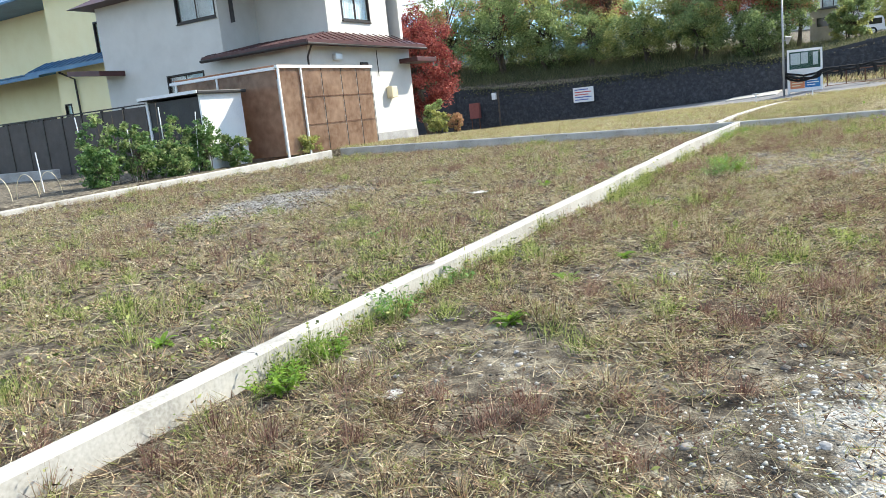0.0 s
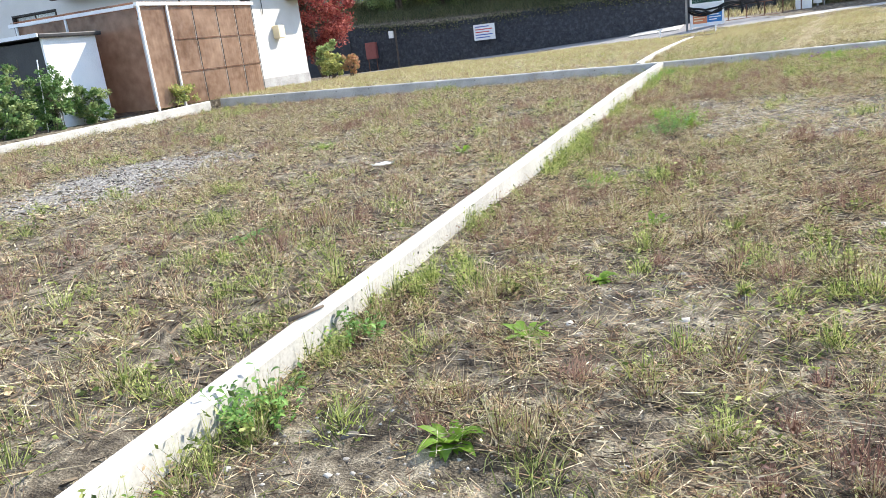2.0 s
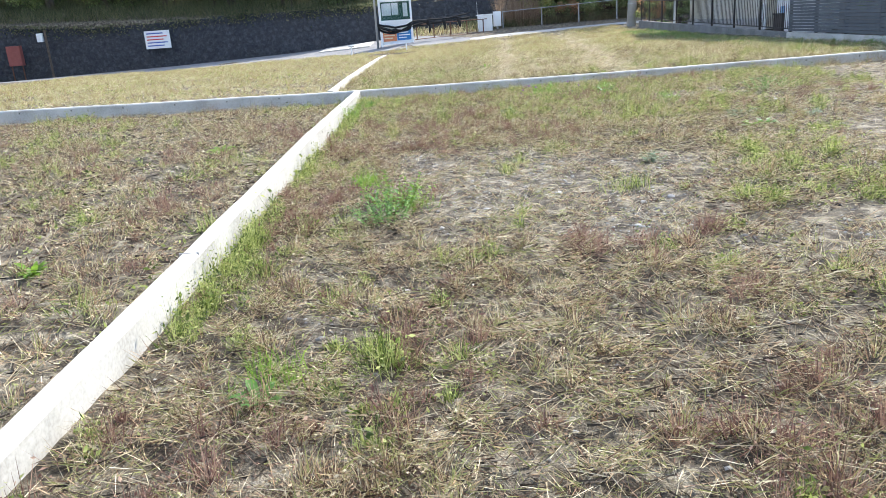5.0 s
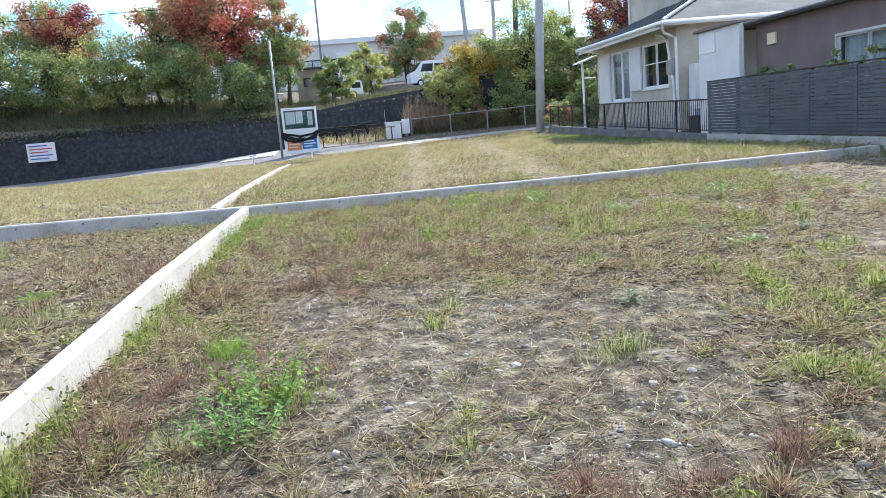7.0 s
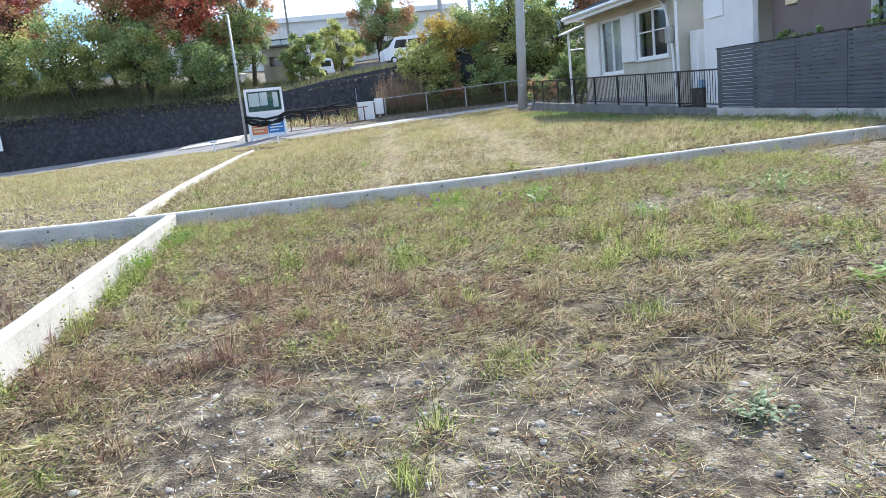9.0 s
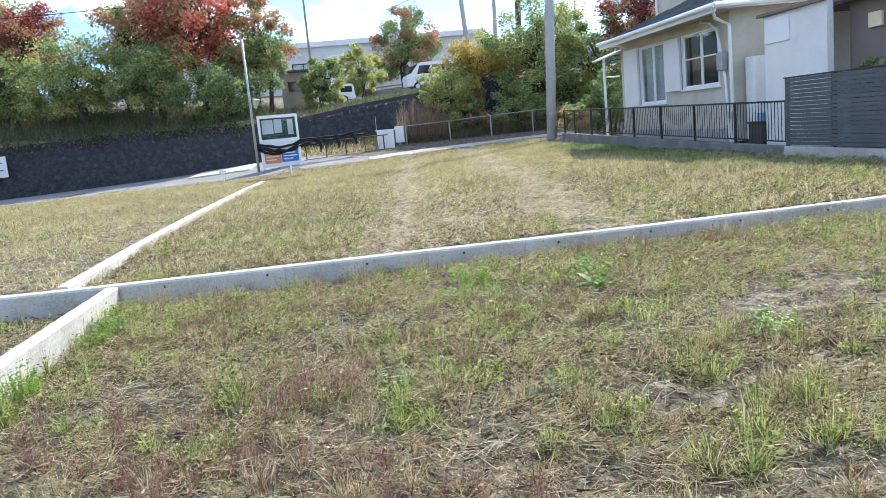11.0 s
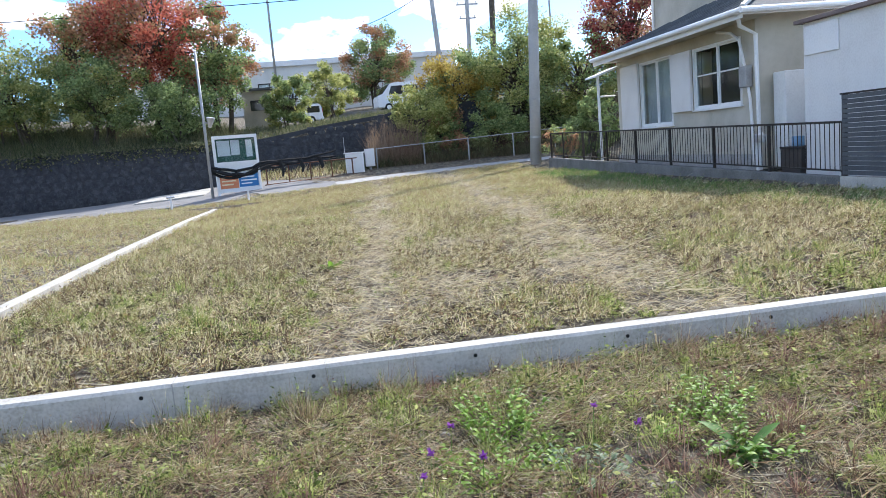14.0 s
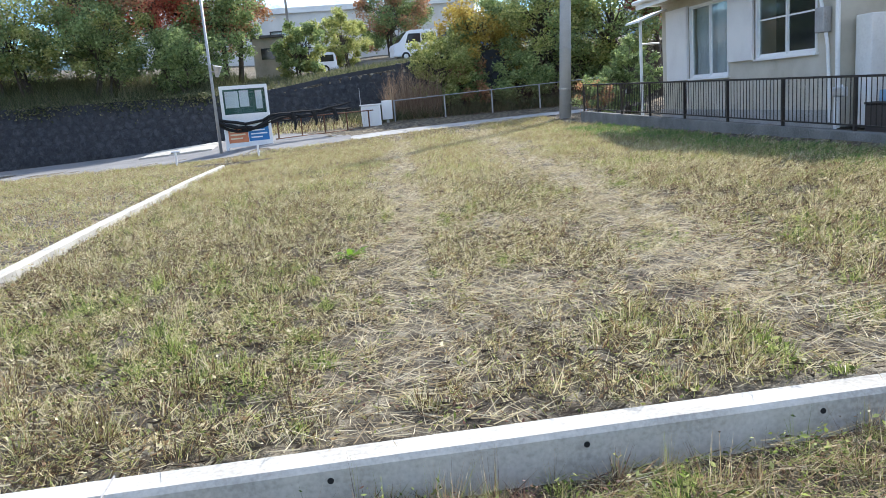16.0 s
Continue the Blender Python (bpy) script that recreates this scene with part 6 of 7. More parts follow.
foot = lambda x, y: np.clip((y + 3.6) / 2.2, 0, 1) * np.clip(1.05 - 1.1 * bareness(x, y), 0.08, 1)
crumbs("low_weeds", tufts(2800, 13, 0.05, *KF, foot, 217), 0.009, GREEN_GRASS, 218, "low olive weeds before the cross kerb")
domes("green_grass", 420, 75, 0.1, 0.05, 0.15, 0.0018, 0.004, KF, foot, GREEN_GRASS, 219, "short olive grass before the cross kerb", 0.45, 0.01)
tangle("dead_stalks", tufts(5000, 14, 0.045, *KF, foot, 221), 0.04, 0.14, 0.0018, 0.0042, 0.7, 1.5, DRY_GRASS, 222, "low withered weeds before the cross kerb")
K = (-0.41, -0.2, -17.5, -0.2)
domes("kerb_grass", 600, 70, 0.07, 0.05, 0.15, 0.0018, 0.0042, K, lambda x, y: 0.08 + 0.9 * green_patch(x, y), GREEN_GRASS, 109, "taller grass along the foot of the kerb", 0.4, 0.011)
K2 = (-0.3, 9.3, -0.35, -0.02)
domes("kerb_grass", 420, 45, 0.07, 0.06, 0.18, 0.0015, 0.0036, K2, lambda x, y: 0.3 + 0.7 * green_patch(x, y), DRY_GRASS, 111, "taller dry grass along the foot of the kerb")
Bp = (-11.5, -0.58, -19.0, -0.03)
cover_b = lambda x, y: (0.3 + 0.7 * clump(x, y)) * np.clip(1 - bareness(x, y), 0.03, 1) * np.clip(1.1 + 0.07 * x, 0.4, 1)
sparse_b = lambda x, y: np.clip(1 - 1.2 * bareness(x, y), 0.02, 1)
domes("dry_grass", 2000, 50, 0.13, 0.05, 0.15, 0.003, 0.006, Bp, sparse_b, DRY_GRASS, 121, "short dry brown and tan weeds on the stony plot")
tangle("dead_stalks", tufts(25000, 12, 0.06, *Bp, cover_b, 193), 0.05, 0.15, 0.003, 0.0075, 0.7, 1.55, DRY_GRASS, 194, "fine mat of dead tan and brown stalks")
tangle("straw", scatter(40000, *Bp, cover_b, 123), 0.08, 0.22, 0.0025, 0.0055, 1.2, 1.55, STRAW, 124, "flattened pale straw lying over the soil")
domes("green_grass", 2300, 60, 0.14, 0.05, 0.16, 0.003, 0.0065, Bp, lambda x, y: sparse_b(x, y) * green_patch(x, y), GREEN_GRASS, 127, "olive green grass clumps among dry weeds", 0.3, 0.013)
tangle("thatch", scatter(60000, *Bp, lambda x, y: cover_b(x, y) ** 0.5, 199), 0.05, 0.12, 0.008, 0.018, 1.2, 1.55, THATCH, 200, "matted dead stalks darkened to imitate shaded gaps between the weeds")
crumbs("dead_weeds", tufts(6000, 12, 0.06, *Bp, cover_b, 227), 0.012, DRY_GRASS, 228, "tiny curled leaves of withered weeds")
crumbs("low_weeds", tufts(5500, 12, 0.07, *Bp, lambda x, y: cover_b(x, y) * green_patch(x, y), 129), 0.014, GREEN_GRASS, 130, "small olive leaves of low weeds")
domes("purple_weeds", 2200, 55, 0.14, 0.05, 0.15, 0.0025, 0.0055, Bp, lambda x, y: sparse_b(x, y) * purple_patch(x, y), PURPLE, 125, "dead purple-brown weed stems")
edge_ok = lambda x, y: y < lerp(x, [-12, -7, -2, 4, 10], [22.0, 22.7, 23.0, 24.5, 25.2])
C1 = (-1.2, 9.5, 0.17, 10.5)
right_c = lambda x, y: (x > far_x(y) + 0.16) * edge_ok(x, y)
near_c = lambda x, y: right_c(x, y) * np.clip((10.5 - y) / 5.5, 0, 1)
far_c = lambda x, y: right_c(x, y) * np.clip((y - 4.5) / 5.5, 0, 1)
domes("mown_grass", 3000, 50, 0.11, 0.04, 0.12, 0.0026, 0.0065, C1, lambda x, y: near_c(x, y) * (1 - 0.95 * tracks(x, y)), LAWN, 131, "mown grass turning brown and olive", 0.25, 0.009)
tangle("mown_stalks", tufts(34000, 13, 0.035, *C1, lambda x, y: near_c(x, y) * (1 - 0.75 * tracks(x, y)) * (0.3 + 0.7 * clump(x, y)), 195), 0.03, 0.11, 0.0028, 0.007, 0.5, 1.55, LAWN, 196, "fine mat of mown stalks and clippings")
domes("green_grass", 2200, 60, 0.11, 0.04, 0.12, 0.0026, 0.0065, C1, lambda x, y: near_c(x, y) * green_patch(x, y) * (1 - 0.85 * tracks(x, y)), GREEN_GRASS, 133, "olive green grass clumps on the mown plot", 0.4, 0.01)
tangle("straw", scatter(110000, *C1, lambda x, y: near_c(x, y) * (0.05 + 0.95 * tracks(x, y)), 135), 0.07, 0.22, 0.0028, 0.0065, 1.1, 1.55, STRAW, 136, "flattened pale straw along worn tracks")
tangle("thatch", scatter(80000, *C1, lambda x, y: near_c(x, y) * (1 - tracks(x, y)), 187), 0.03, 0.09, 0.006, 0.015, 1.2, 1.55, THATCH, 188, "matted clippings darkened to imitate shaded gaps in the mown grass")
crumbs("purple_weeds", tufts(6000, 12, 0.05, *C1, lambda x, y: near_c(x, y) * purple_patch(x, y) * (1 - 0.9 * tracks(x, y)), 189), 0.009, PURPLE, 190, "small red-brown leaves among mown grass")
crumbs("dead_weeds", tufts(5500, 14, 0.04, *C1, lambda x, y: near_c(x, y) * (1 - 0.9 * tracks(x, y)) * clump(x, y), 137), 0.01, LAWN, 138, "tiny curled leaves among mown grass")
crumbs("low_weeds", tufts(5000, 14, 0.05, *C1, lambda x, y: near_c(x, y) * green_patch(x, y) * (1 - 0.9 * tracks(x, y)), 139), 0.01, GREEN_GRASS, 140, "tiny olive leaves among mown grass")
C2 = (-1.9, 9.5, 4.5, 25.2)
tangle("mown_grass", tufts(22000, 9, 0.09, *C2, lambda x, y: far_c(x, y) * (1 - 0.9 * tracks(x, y)) * (1 - 0.8 * (x > 8.2) * (y < 19)), 141), 0.05, 0.14, 0.007, 0.016, 0.3, 1.45, FAR_LAWN, 142, "mown grass turning brown and olive")
tangle("green_grass", tufts(7000, 9, 0.09, *C2, lambda x, y: far_c(x, y) * green_patch(x, y) * (1 - tracks(x, y)), 143), 0.04, 0.12, 0.006, 0.012, 0.1, 1.0, GREEN_GRASS, 144, "olive green grass tufts on the mown plot")
tangle("straw", scatter(60000, *C2, lambda x, y: far_c(x, y) * (0.12 + 0.88 * tracks(x, y)), 145), 0.1, 0.25, 0.005, 0.01, 1.1, 1.5, STRAW, 146, "flattened pale straw along worn tracks")
D = (-15.5, -0.9, 0.17, 22.8)
left_c = lambda x, y: (x < far_x(y) - 0.02) * edge_ok(x, y)
tangle("mown_grass", tufts(15000, 9, 0.09, *D, left_c, 151), 0.05, 0.14, 0.008, 0.018, 0.3, 1.45, FAR_LAWN, 152, "mown grass turning brown and olive")
tangle("green_grass", tufts(7000, 9, 0.09, *D, lambda x, y: left_c(x, y) * green_patch(x, y), 153), 0.04, 0.12, 0.006, 0.012, 0.1, 1.0, GREEN_GRASS, 154, "olive green grass tufts on the mown plot")
tangle("straw", scatter(20000, *D, left_c, 155), 0.1, 0.25, 0.005, 0.01, 1.1, 1.5, STRAW, 156, "flattened pale straw on the mown plot")
VERGE = surface("verge_grass", [(0.07, 0.13, 0.035), (0.14, 0.25, 0.065), (0.24, 0.36, 0.1)], 5.0, 30, 0.65, 0.0, island=0.6, through_light=0.4)
# shaded green strip before the railing, verge by the fence
V = (7.6, 9.52, 1.0, 19.0)
sward("verge_grass", tufts(2600, 9, 0.07, *V, lambda x, y: np.clip((x - 7.4) / 1.0, 0, 1), 161), 0.06, 0.15, 0.006, 0.014, 0.4, 1.2, VERGE, 162, "green grass along the foot of the railing wall")
# bank above the wall and rough ground behind the board
bank_grass = scatter(42000, -30, -2.2, 30.5, 38, lambda x, y: 0.9 + 0 * x, 171)
tangle("bank_grass", bank_grass, 0.25, 0.75, 0.012, 0.03, 0.1, 0.9, SEDGE, 172, "tall rough grass on the bank above the wall")
tangle("bank_grass", scatter(16000, -2.2, 14, 31.5, 38, lambda x, y: 0.9 + 0 * x, 173), 0.12, 0.4, 0.012, 0.03, 0.1, 0.9, SEDGE, 174, "tall rough grass above the climbing wall")
tangle("rough_grass", scatter(14000, 2.2, 15, 28.6, 30.8, lambda x, y: 0.9 + 0 * x, 175), 0.2, 0.7, 0.01, 0.025, 0.1, 0.9, SEDGE, 176, "rough dark grass under the fence")
sward("dry_reeds", scatter(2600, 4.1, 6.3, 28.9, 30.4, lambda x, y: 0.9 + 0 * x, 177), 0.7, 1.9, 0.008, 0.02, 0.05, 0.5, REED, 178, "pale brown dead reeds beside the cabinet", "reed")
sward("rough_grass", scatter(5000, -1.2, 3.0, 27.6, 30.6, lambda x, y: 0.5 + 0 * x, 179), 0.1, 0.4, 0.01, 0.025, 0.1, 1.0, LAWN, 180, "yellow-green rough grass behind the barrier")


def stones(name, p, size, seed, label, material=PEBBLE):
    """Small broken stones: squashed uneven octahedra in one mesh."""
    rs = np.random.RandomState(seed)
    n = len(p)
    d = np.array([(1, 0, 0), (0, 1, 0), (-1, 0, 0), (0, -1, 0), (0, 0, 1), (0, 0, -1)], float)
    r = size[:, None, None] * (0.65 + 0.6 * rs.rand(n, 6, 1))
    a = rs.rand(n) * math.tau
    c, s = np.cos(a)[:, None], np.sin(a)[:, None]
    v = d[None] * r
    v[:, :, 2] *= 0.55
    v[:, :, :2] += rs.randn(n, 6, 2) * size[:, None, None] * 0.22
    x, y = v[..., 0] * c - v[..., 1] * s, v[..., 0] * s + v[..., 1] * c
    v = np.stack([x, y, v[..., 2]], -1) + p[:, None, :]
    v[:, :, 2] += (size * 0.2)[:, None]
    o = (np.arange(n) * 6)[:, None]
    tri = [(0, 1, 4), (1, 2, 4), (2, 3, 4), (3, 0, 4), (1, 0, 5), (2, 1, 5), (3, 2, 5), (0, 3, 5)]
    f = np.concatenate([o + [t] for t in tri], 1).ravel()
    return tagged(from_arrays(name, v.reshape(-1, 3), f, np.full(8 * n, 3), material), label, "gravel", kind="stuff")


def cobbles(name, p, size, seed, label):
    """Broken stones of a few centimetres: uneven twenty-sided lumps, half sunk."""
    rs = np.random.RandomState(seed)
    n = len(p)
    g = (1 + 5 ** 0.5) / 2
    d = np.array([(-1, g, 0), (1, g, 0), (-1, -g, 0), (1, -g, 0), (0, -1, g), (0, 1, g), (0, -1, -g), (0, 1, -g), (g, 0, -1), (g, 0, 1), (-g, 0, -1), (-g, 0, 1)]) / math.hypot(1, g)
    tri = [(0, 11, 5), (0, 5, 1), (0, 1, 7), (0, 7, 10), (0, 10, 11), (1, 5, 9), (5, 11, 4), (11, 10, 2), (10, 7, 6), (7, 1, 8), (3, 9, 4), (3, 4, 2), (3, 2, 6), (3, 6, 8), (3, 8, 9), (4, 9, 5), (2, 4, 11), (6, 2, 10), (8, 6, 7), (9, 8, 1)]
    v = d[None] * (0.6 + 0.75 * rs.rand(n, 12, 1)) * size[:, None, None]
    v *= 0.65 + 0.6 * rs.rand(n, 1, 3)
    v[:, :, 2] *= 0.55
    a = rs.rand(n) * math.tau
    c, s = np.cos(a)[:, None], np.sin(a)[:, None]
    v = np.stack([v[..., 0] * c - v[..., 1] * s, v[..., 0] * s + v[..., 1] * c, v[..., 2]], -1) + p[:, None, :]
    v[:, :, 2] += (size * 0.12)[:, None]
    o = (np.arange(n) * 12)[:, None]
    f = np.concatenate([o + [t] for t in tri], 1).ravel()
    return tagged(from_arrays(name, v.reshape(-1, 3), f, np.full(20 * n, 3), PEBBLE), label, "gravel", kind="stuff")


rs = np.random.RandomState(5)
p = scatter(110000, -0.35, 4.6, -18.5, -0.3, lambda x, y: bareness(x, y) ** 1.2 * 0.95 + 0.07, 201)
stones("gravel", p, 0.0035 + 0.013 * rs.rand(len(p)) ** 2.5, 202, "small grey stones scattered on bare soil")
p = scatter(7000, -0.3, 6, -18.5, -0.3, lambda x, y: bareness(x, y) * 0.7 + 0.03, 203)
p = p[np.hypot((p[:, 0] - 2.72) / 0.8, (p[:, 1] + 15.4) / 1.1) > 1 - 0.06 * (np.arange(len(p)) % 9)]
cobbles("gravel", p, 0.008 + 0.022 * rs.rand(len(p)) ** 2.4, 204, "larger grey stones scattered on bare soil")
p = scatter(14000, -8.0, -0.7, -15, -3, lambda x, y: bareness(x, y) ** 1.5, 205)
stones("gravel", p, 0.005 + 0.014 * rs.rand(len(p)) ** 2, 206, "grey gravel patch on the plot")

p = scatter(16000, -7.2, -3.8, -12.5, -7.2, lambda x, y: np.exp(-(((x + 5.4) / 1.0) ** 2 + ((y + 9.8) / 1.7) ** 2) ** 1.5), 207)
stones("gravel", p, 0.01 + 0.016 * rs.rand(len(p)) ** 2, 208, "pale grey gravel spread on the plot")

CHIPS = surface("pale_stone_chips", [(0.36, 0.35, 0.3), (0.5, 0.49, 0.44), (0.64, 0.63, 0.57)], 9, 70, 0.9, 0.3, island=0.8)
p = scatter(15000, 1.7, 3.4, -16.8, -14.3, lambda x, y: np.exp(-(((x - 2.6) / 0.55) ** 2 + ((y + 15.45) / 0.72) ** 2) ** 1.3) * (0.45 + 0.7 * value_noise(x, y, 0.3, 95)), 209)
stones("stone_chips", p, 0.008 + 0.008 * rs.rand(len(p)) ** 2, 210, "pale fine stone chips spread on bare soil", CHIPS)


def rock(x, y, r, seed, label="loose grey stone half sunk in the soil"):
    bm = bmesh.new()
    r *= 0.52
    bmesh.ops.create_icosphere(bm, subdivisions=2, radius=r)
    q = random.Random(seed)
    off = Vector((q.uniform(0, 50), q.uniform(0, 50), 0))
    for v in bm.verts:
        v.co *= 1 + 0.5 * noise.noise(v.co / r * 0.9 + off) + 0.25 * noise.noise(v.co / r * 2.3 + off)
        v.co.z *= 0.6
    bmesh.ops.translate(bm, verts=bm.verts, vec=(x, y, float(ground_at(x, y)) + r * 0.2))
    return thing("stone", bm, ROCK, label, "stone", group="loose stones")


for k, (x, y, r) in enumerate([(1.47, -6.07, 0.05), (1.9, -6.35, 0.045), (2.05, -6.5, 0.035), (1.75, -6.7, 0.03), (2.3, -7.3, 0.04), (1.2, -7.9, 0.04), (2.62, -7.9, 0.05), (1.1, -14.35, 0.04), (0.75, -14.75, 0.03), (2.22, -15.5, 0.045), (2.38, -15.62, 0.04), (2.05, -15.95, 0.05), (2.35, -1.75, 0.035), (3.3, -1.9, 0.06), (2.15, -2.2, 0.03), (0.3, -15.2, 0.03)]):
    rock(x, y, r, k)

# ---- single weeds ----


def leaf_strip(bm, base, way, length, width, rise, droop, wavy=0.0):
    """One broad leaf: a midrib with two sides, arched outwards."""
    way = Vector(way).normalized()
    side = way.cross(Vector((0, 0, 1))).normalized()
    last = None
    for k in range(6):
        t = k / 5
        p = Vector(base) + way * length * t * (1 - 0.12 * t) + Vector((0, 0, length * (rise * t - droop * t * t)))
        w = width * math.sin(math.pi * min(1, 0.12 + 0.88 * t)) ** 0.7 * (1 + wavy * (k % 2))
        row = [bm.verts.new(p - side * w + Vector((0, 0, w * 0.35))), bm.verts.new(p), bm.verts.new(p + side * w + Vector((0, 0, w * 0.35)))]
        if last:
            bm.faces.new((last[0], last[1], row[1], row[0]))
            bm.faces.new((last[1], last[2], row[2], row[1]))
        last = row


def rosette(x, y, r, material, seed, label):
    q = random.Random(seed)
    z = float(ground_at(x, y))
    root = empty_thing("weed", (x, y, z), label, "weed")
    for k in range(24):
        bm = bmesh.new()
        a = k * 2.4 + q.uniform(-0.3, 0.3)
        s = r * q.uniform(0.55, 1.1)
        leaf_strip(bm, (x, y, z), (math.cos(a), math.sin(a), 0), s, s * 0.13, q.uniform(0.3, 1.0), q.uniform(0.25, 0.8), 0.25)
        part("leaf", bm, material, root, smooth=True)
    return root


def leafy(x, y, r, h, material, seed, label, n=26):
    q = random.Random(seed)
    root = empty_thing("weed", (x, y, float(ground_at(x, y))), label, "weed")
    for k in range(n):
        bm = bmesh.new()
        a, d = q.uniform(0, math.tau), r * q.random() ** 0.6
        bx, by = x + d * math.cos(a) * 0.6, y + d * math.sin(a) * 0.6
        z = float(ground_at(bx, by)) - 0.01
        top = Vector((x + d * math.cos(a) * 1.25, y + d * math.sin(a) * 1.25, z + h * q.uniform(0.45, 1.0)))
        tube([(bx, by, z), Vector((bx, by, z)).lerp(top, 0.5) + Vector((0, 0, 0.01)), top], 0.0016, 3, 0.001, bm, False)
        for m in range(8):
            t = 0.2 + 0.8 * m / 7
            p = Vector((bx, by, z)).lerp(top, t)
            b = q.uniform(0, math.tau)
            s = q.uniform(0.018, 0.046)
            leaf_strip(bm, p, (math.cos(b), math.sin(b), 0), s, s * 0.24, q.uniform(0.1, 0.8), q.uniform(0.2, 0.7))
        part("shoot", bm, material, root, smooth=True)
    return root


def tuft(x, y, r, h, material, seed, label, n=240):
    rs = np.random.RandomState(seed)
    p = np.stack([x + rs.randn(n) * r * 0.5, y + rs.randn(n) * r * 0.5, np.zeros(n)], 1)
    p[:, 2] = ground_at(p[:, 0], p[:, 1]) - 0.005
    at = np.array([x, y, float(ground_at(x, y))])
    ob = blades("grass_tuft", p - at, rs.uniform(0.5, 1, n) * h, rs.uniform(0.002, 0.005, n), rs.uniform(0.25, 1.35, n), material, seed)
    ob.location = at
    return tagged(ob, label, "grass tuft", kind="stuff")


for k, (x, y, r) in enumerate([(0.5, -14.3, 0.15), (0.84, -11.62, 0.13), (1.43, -12.5, 0.1), (0.71, -12.7, 0.1), (1.94, 3.6, 0.19), (0.26, -10.57, 0.14), (4.16, -5.44, 0.16), (-1.42, -9.0, 0.13), (-1.86, -12.18, 0.16), (0.53, -13.44, 0.14), (-1.45, -4.9, 0.2), (4.36, -5.32, 0.14), (-1.27, -15.31, 0.12), (-0.94, -15.23, 0.13), (3.5, -1.37, 0.2)]):
    rosette(x, y, r, WEED_BRIGHT if k % 3 != 2 else WEED, 300 + k, "bright green broad-leaved weed rosette in dry grass")
for k, (x, y, r, h) in enumerate([(-0.28, -14.3, 0.17, 0.2), (-0.24, -15.05, 0.12, 0.14), (-0.2, -15.5, 0.14, 0.14), (0.59, -8.05, 0.22, 0.26), (0.63, -7.55, 0.26, 0.24), (-0.3, -2.4, 0.12, 0.26), (-0.22, -0.86, 0.16, 0.16), (2.55, -1.2, 0.3, 0.15), (3.5, -1.3, 0.26, 0.12), (5.5, -2.5, 0.3, 0.22), (3.6, -0.95, 0.2, 0.16), (2.62, -0.8, 0.2, 0.2), (-0.3, -13.5, 0.15, 0.14), (4.0, -2.97, 0.16, 0.16), (-0.26, -1.22, 0.14, 0.14)]):
    leafy(x, y, r, h, WEED_BRIGHT if k % 3 else WEED, 330 + k, "leafy green weed growing in dry grass", 40)
for k, (x, y, r, h) in enumerate([(0.84, -14.45, 0.15, 0.12), (1.07, -14.65, 0.1, 0.18), (0.33, -6.8, 0.16, 0.2), (0.3, -6.7, 0.15, 0.14), (0.74, -7.67, 0.15, 0.2), (2.1, -5.75, 0.24, 0.15), (2.79, -3.71, 0.16, 0.16), (2.95, -5.37, 0.14, 0.14), (-2.0, -12.69, 0.2, 0.16), (-2.5, -11.7, 0.26, 0.2), (-3.58, -8.21, 0.2, 0.16), (-2.47, -11.78, 0.2, 0.18), (-0.13, -9.06, 0.16, 0.16), (0.27, -10.37, 0.18, 0.2), (2.43, -7.49, 0.2, 0.16), (1.54, -6.65, 0.1, 0.2), (4.38, 0.77, 0.2, 0.16), (3.26, 1.12, 0.2, 0.14), (3.41, -2.2, 0.2, 0.16)]):
    tuft(x, y, r, h, WEED_BRIGHT if k in (2, 3, 4, 10, 13) else GREEN_GRASS, 360 + k, "green grass tuft standing in dry weeds", int(900 * r))
for k, (x, y, r) in enumerate([(4.35, -4.55, 0.2), (1.93, -2.91, 0.14), (2.56, -3.35, 0.13), (2.9, -1.35, 0.2), (2.83, -6.58, 0.1), (5.0, -5.0, 0.1)]):
    leafy(x, y, r, 0.09, SILVER_LEAF, 390 + k, "pale silvery low weed on the soil", 18)
q = random.Random(7)
for k, (x, y) in enumerate([(2.25, -1.2), (2.36, -1.05), (2.2, -1.33), (2.95, -1.15), (3.1, -1.25), (2.42, -1.42)]):
    z = float(ground_at(x, y))
    fl = empty_thing("flower", (x, y, z), "small purple clover-like flower head on a stalk", "flower", "purple flowers")
    h = q.uniform(0.1, 0.2)
    part("stalk", tube([(x, y, z - 0.01), (x + 0.01, y, z + h)], 0.0015, 4), WEED, fl)
    bm = bmesh.new()
    for m in range(26):
        a, b = q.uniform(0, math.tau), q.uniform(-0.4, 1.2)
        leaf_strip(bm, (x + 0.01, y, z + h), (math.cos(a), math.sin(a), 0), 0.02, 0.005, math.tan(b) * 0.6, 0.2)
    part("petals", bm, FLOWER, fl)

# ---- litter: a scrap of white plastic, a stick on the kerb, torn leaves ----


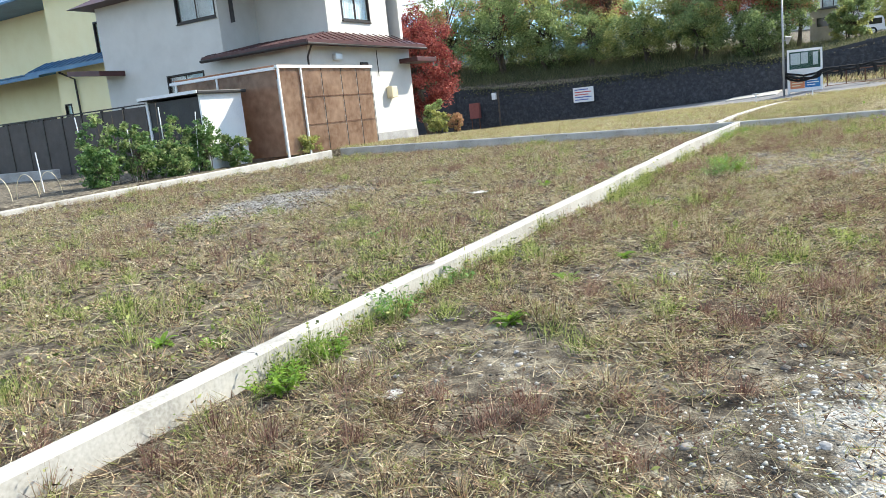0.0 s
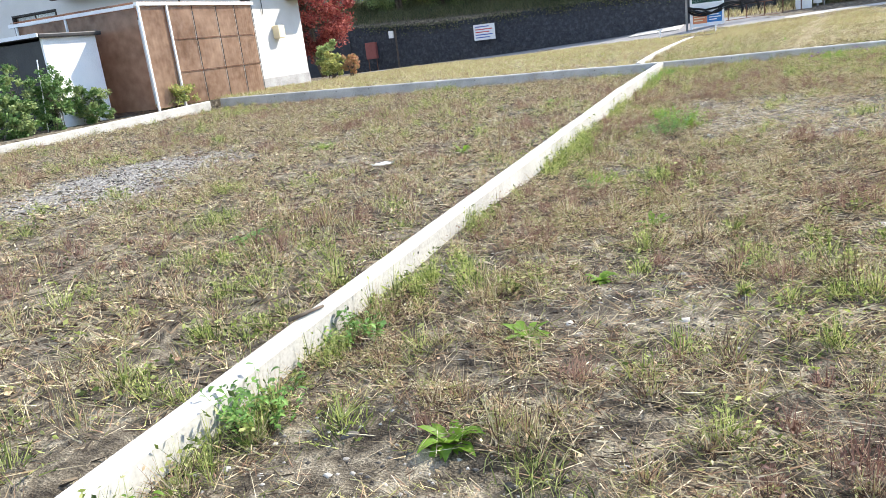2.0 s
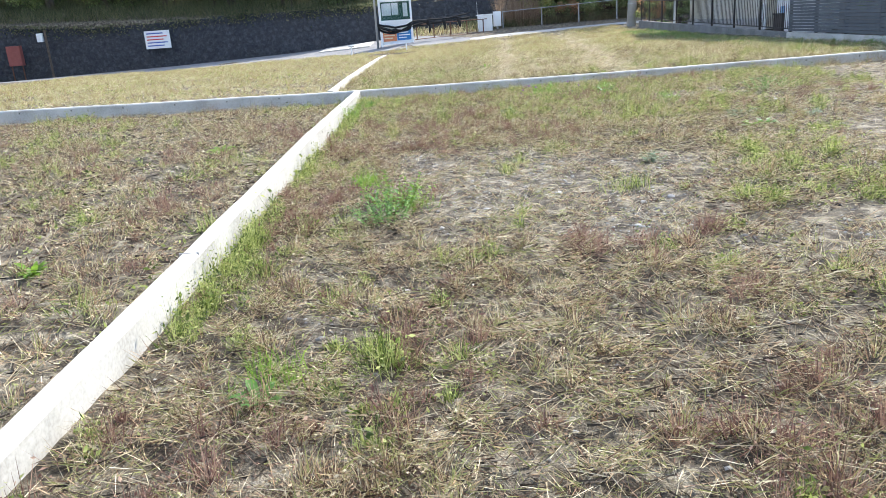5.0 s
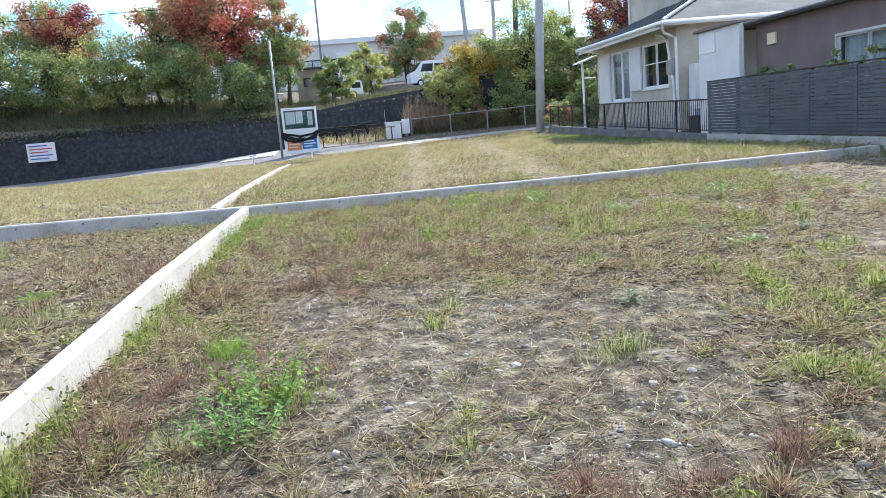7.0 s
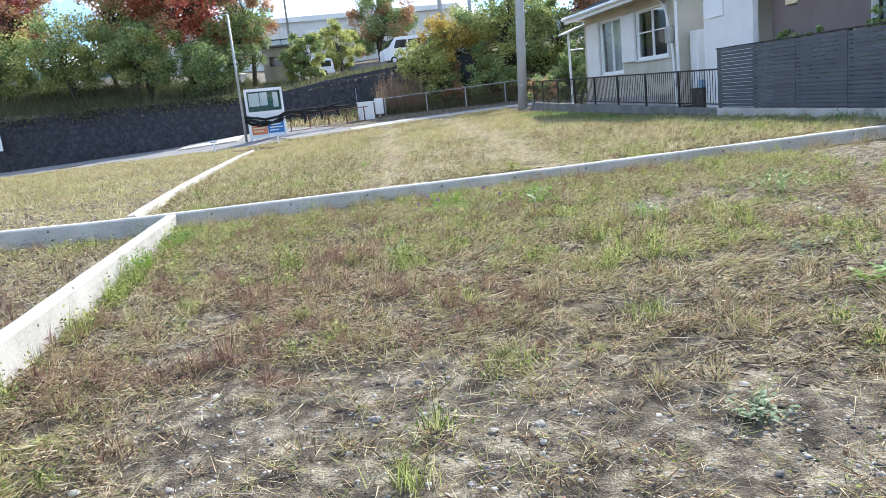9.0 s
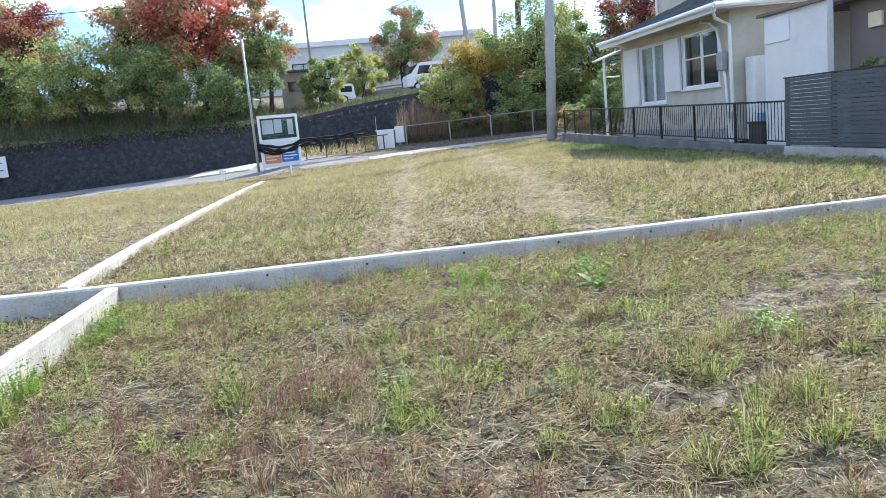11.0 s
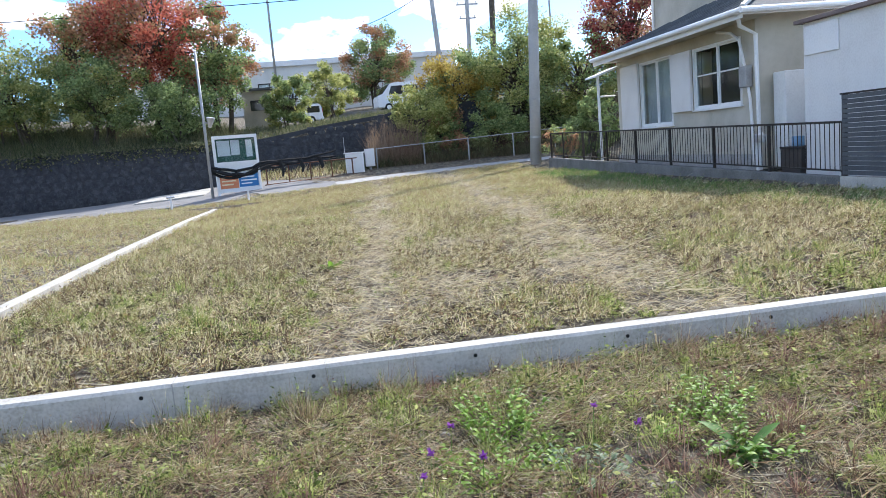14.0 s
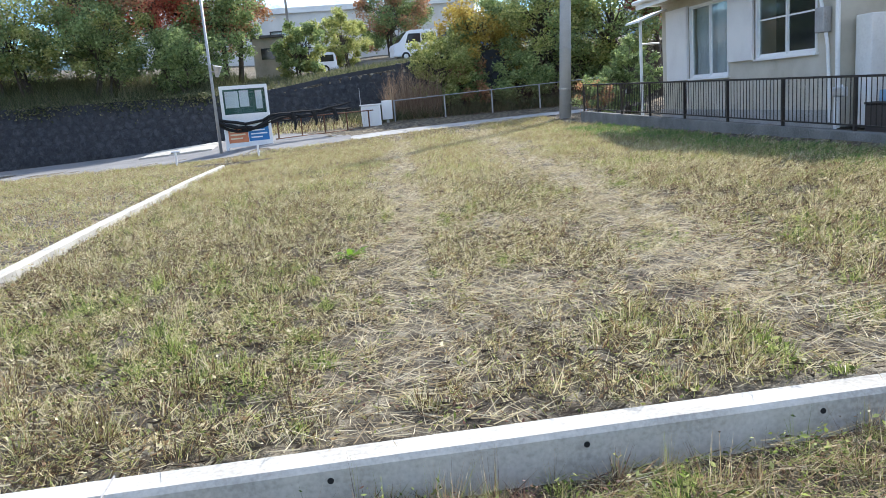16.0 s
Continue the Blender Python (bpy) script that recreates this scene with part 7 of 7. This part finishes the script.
def scrap(x, y, r, z, material, seed, label, name="litter"):
    q = random.Random(seed)
    bm = bmesh.new()
    g = [[bm.verts.new((x + r * (i - 2) / 2 * q.uniform(0.8, 1.1), y + r * (j - 2) / 2.6 * q.uniform(0.8, 1.1), z + 0.012 + q.uniform(0, 0.5) * r * 0.5)) for j in range(5)] for i in range(5)]
    for i in range(4):
        for j in range(4):
            bm.faces.new((g[i][j], g[i + 1][j], g[i + 1][j + 1], g[i][j + 1]))
    bmesh.ops.solidify(bm, geom=bm.faces[:], thickness=0.002)
    return thing(name, bm, material, label, "litter", smooth=True)


scrap(-2.0, -9.75, 0.12, float(ground_at(-2.0, -9.75)) + 0.03, PAPER, 1, "crumpled white plastic scrap lying in the weeds")
scrap(0.42, -15.45, 0.07, float(ground_at(0.42, -15.45)) + 0.01, PAPER, 2, "small pale torn scrap on the soil")
thing("stick", tube([(-0.55, -13.65, kerb_top(-13.65) + 0.014), (-0.51, -13.57, kerb_top(-13.57) + 0.016), (-0.48, -13.46, kerb_top(-13.46) + 0.012)], 0.012, 7, 0.008), BARK, "short dark stick lying on the kerb", "stick", smooth=True)
# ivy and creepers hanging over the wall top
for k, (x, w) in enumerate([(-13, 1.3), (-9.5, 0.8), (-6.2, 0.9), (-3.5, 0.7), (-17.5, 1.2), (-21, 1.3)]):
    rs = np.random.RandomState(400 + k)
    n = 420
    p = np.stack([x + rs.randn(n) * w, WALL_Y + 0.12 - 0.16 * rs.rand(n), np.zeros(n)], 1)
    p[:, 2] = np.array([wall_top(v) for v in p[:, 0]]) + 0.15 - np.abs(rs.randn(n)) * 0.28
    at = np.array([x, WALL_Y + 0.1, wall_top(x)])
    ob = leaves("creeper", p - at, np.full(n, 0.07), SEDGE, 410 + k)
    ob.location = at
    tagged(ob, "dull olive creeper spilling over the stone wall top", "creeper", group="creepers")
for k, (x, y, h) in enumerate([(9.25, 0.75, 0.26), (9.3, -0.5, 0.3), (9.0, -0.9, 0.22), (9.35, 1.7, 0.24), (8.7, -0.45, 0.2)]):
    leafy(x, y, 0.26, h, WEED if k % 2 else SILVER_LEAF, 530 + k, "leafy weed at the foot of the fence base", 24)
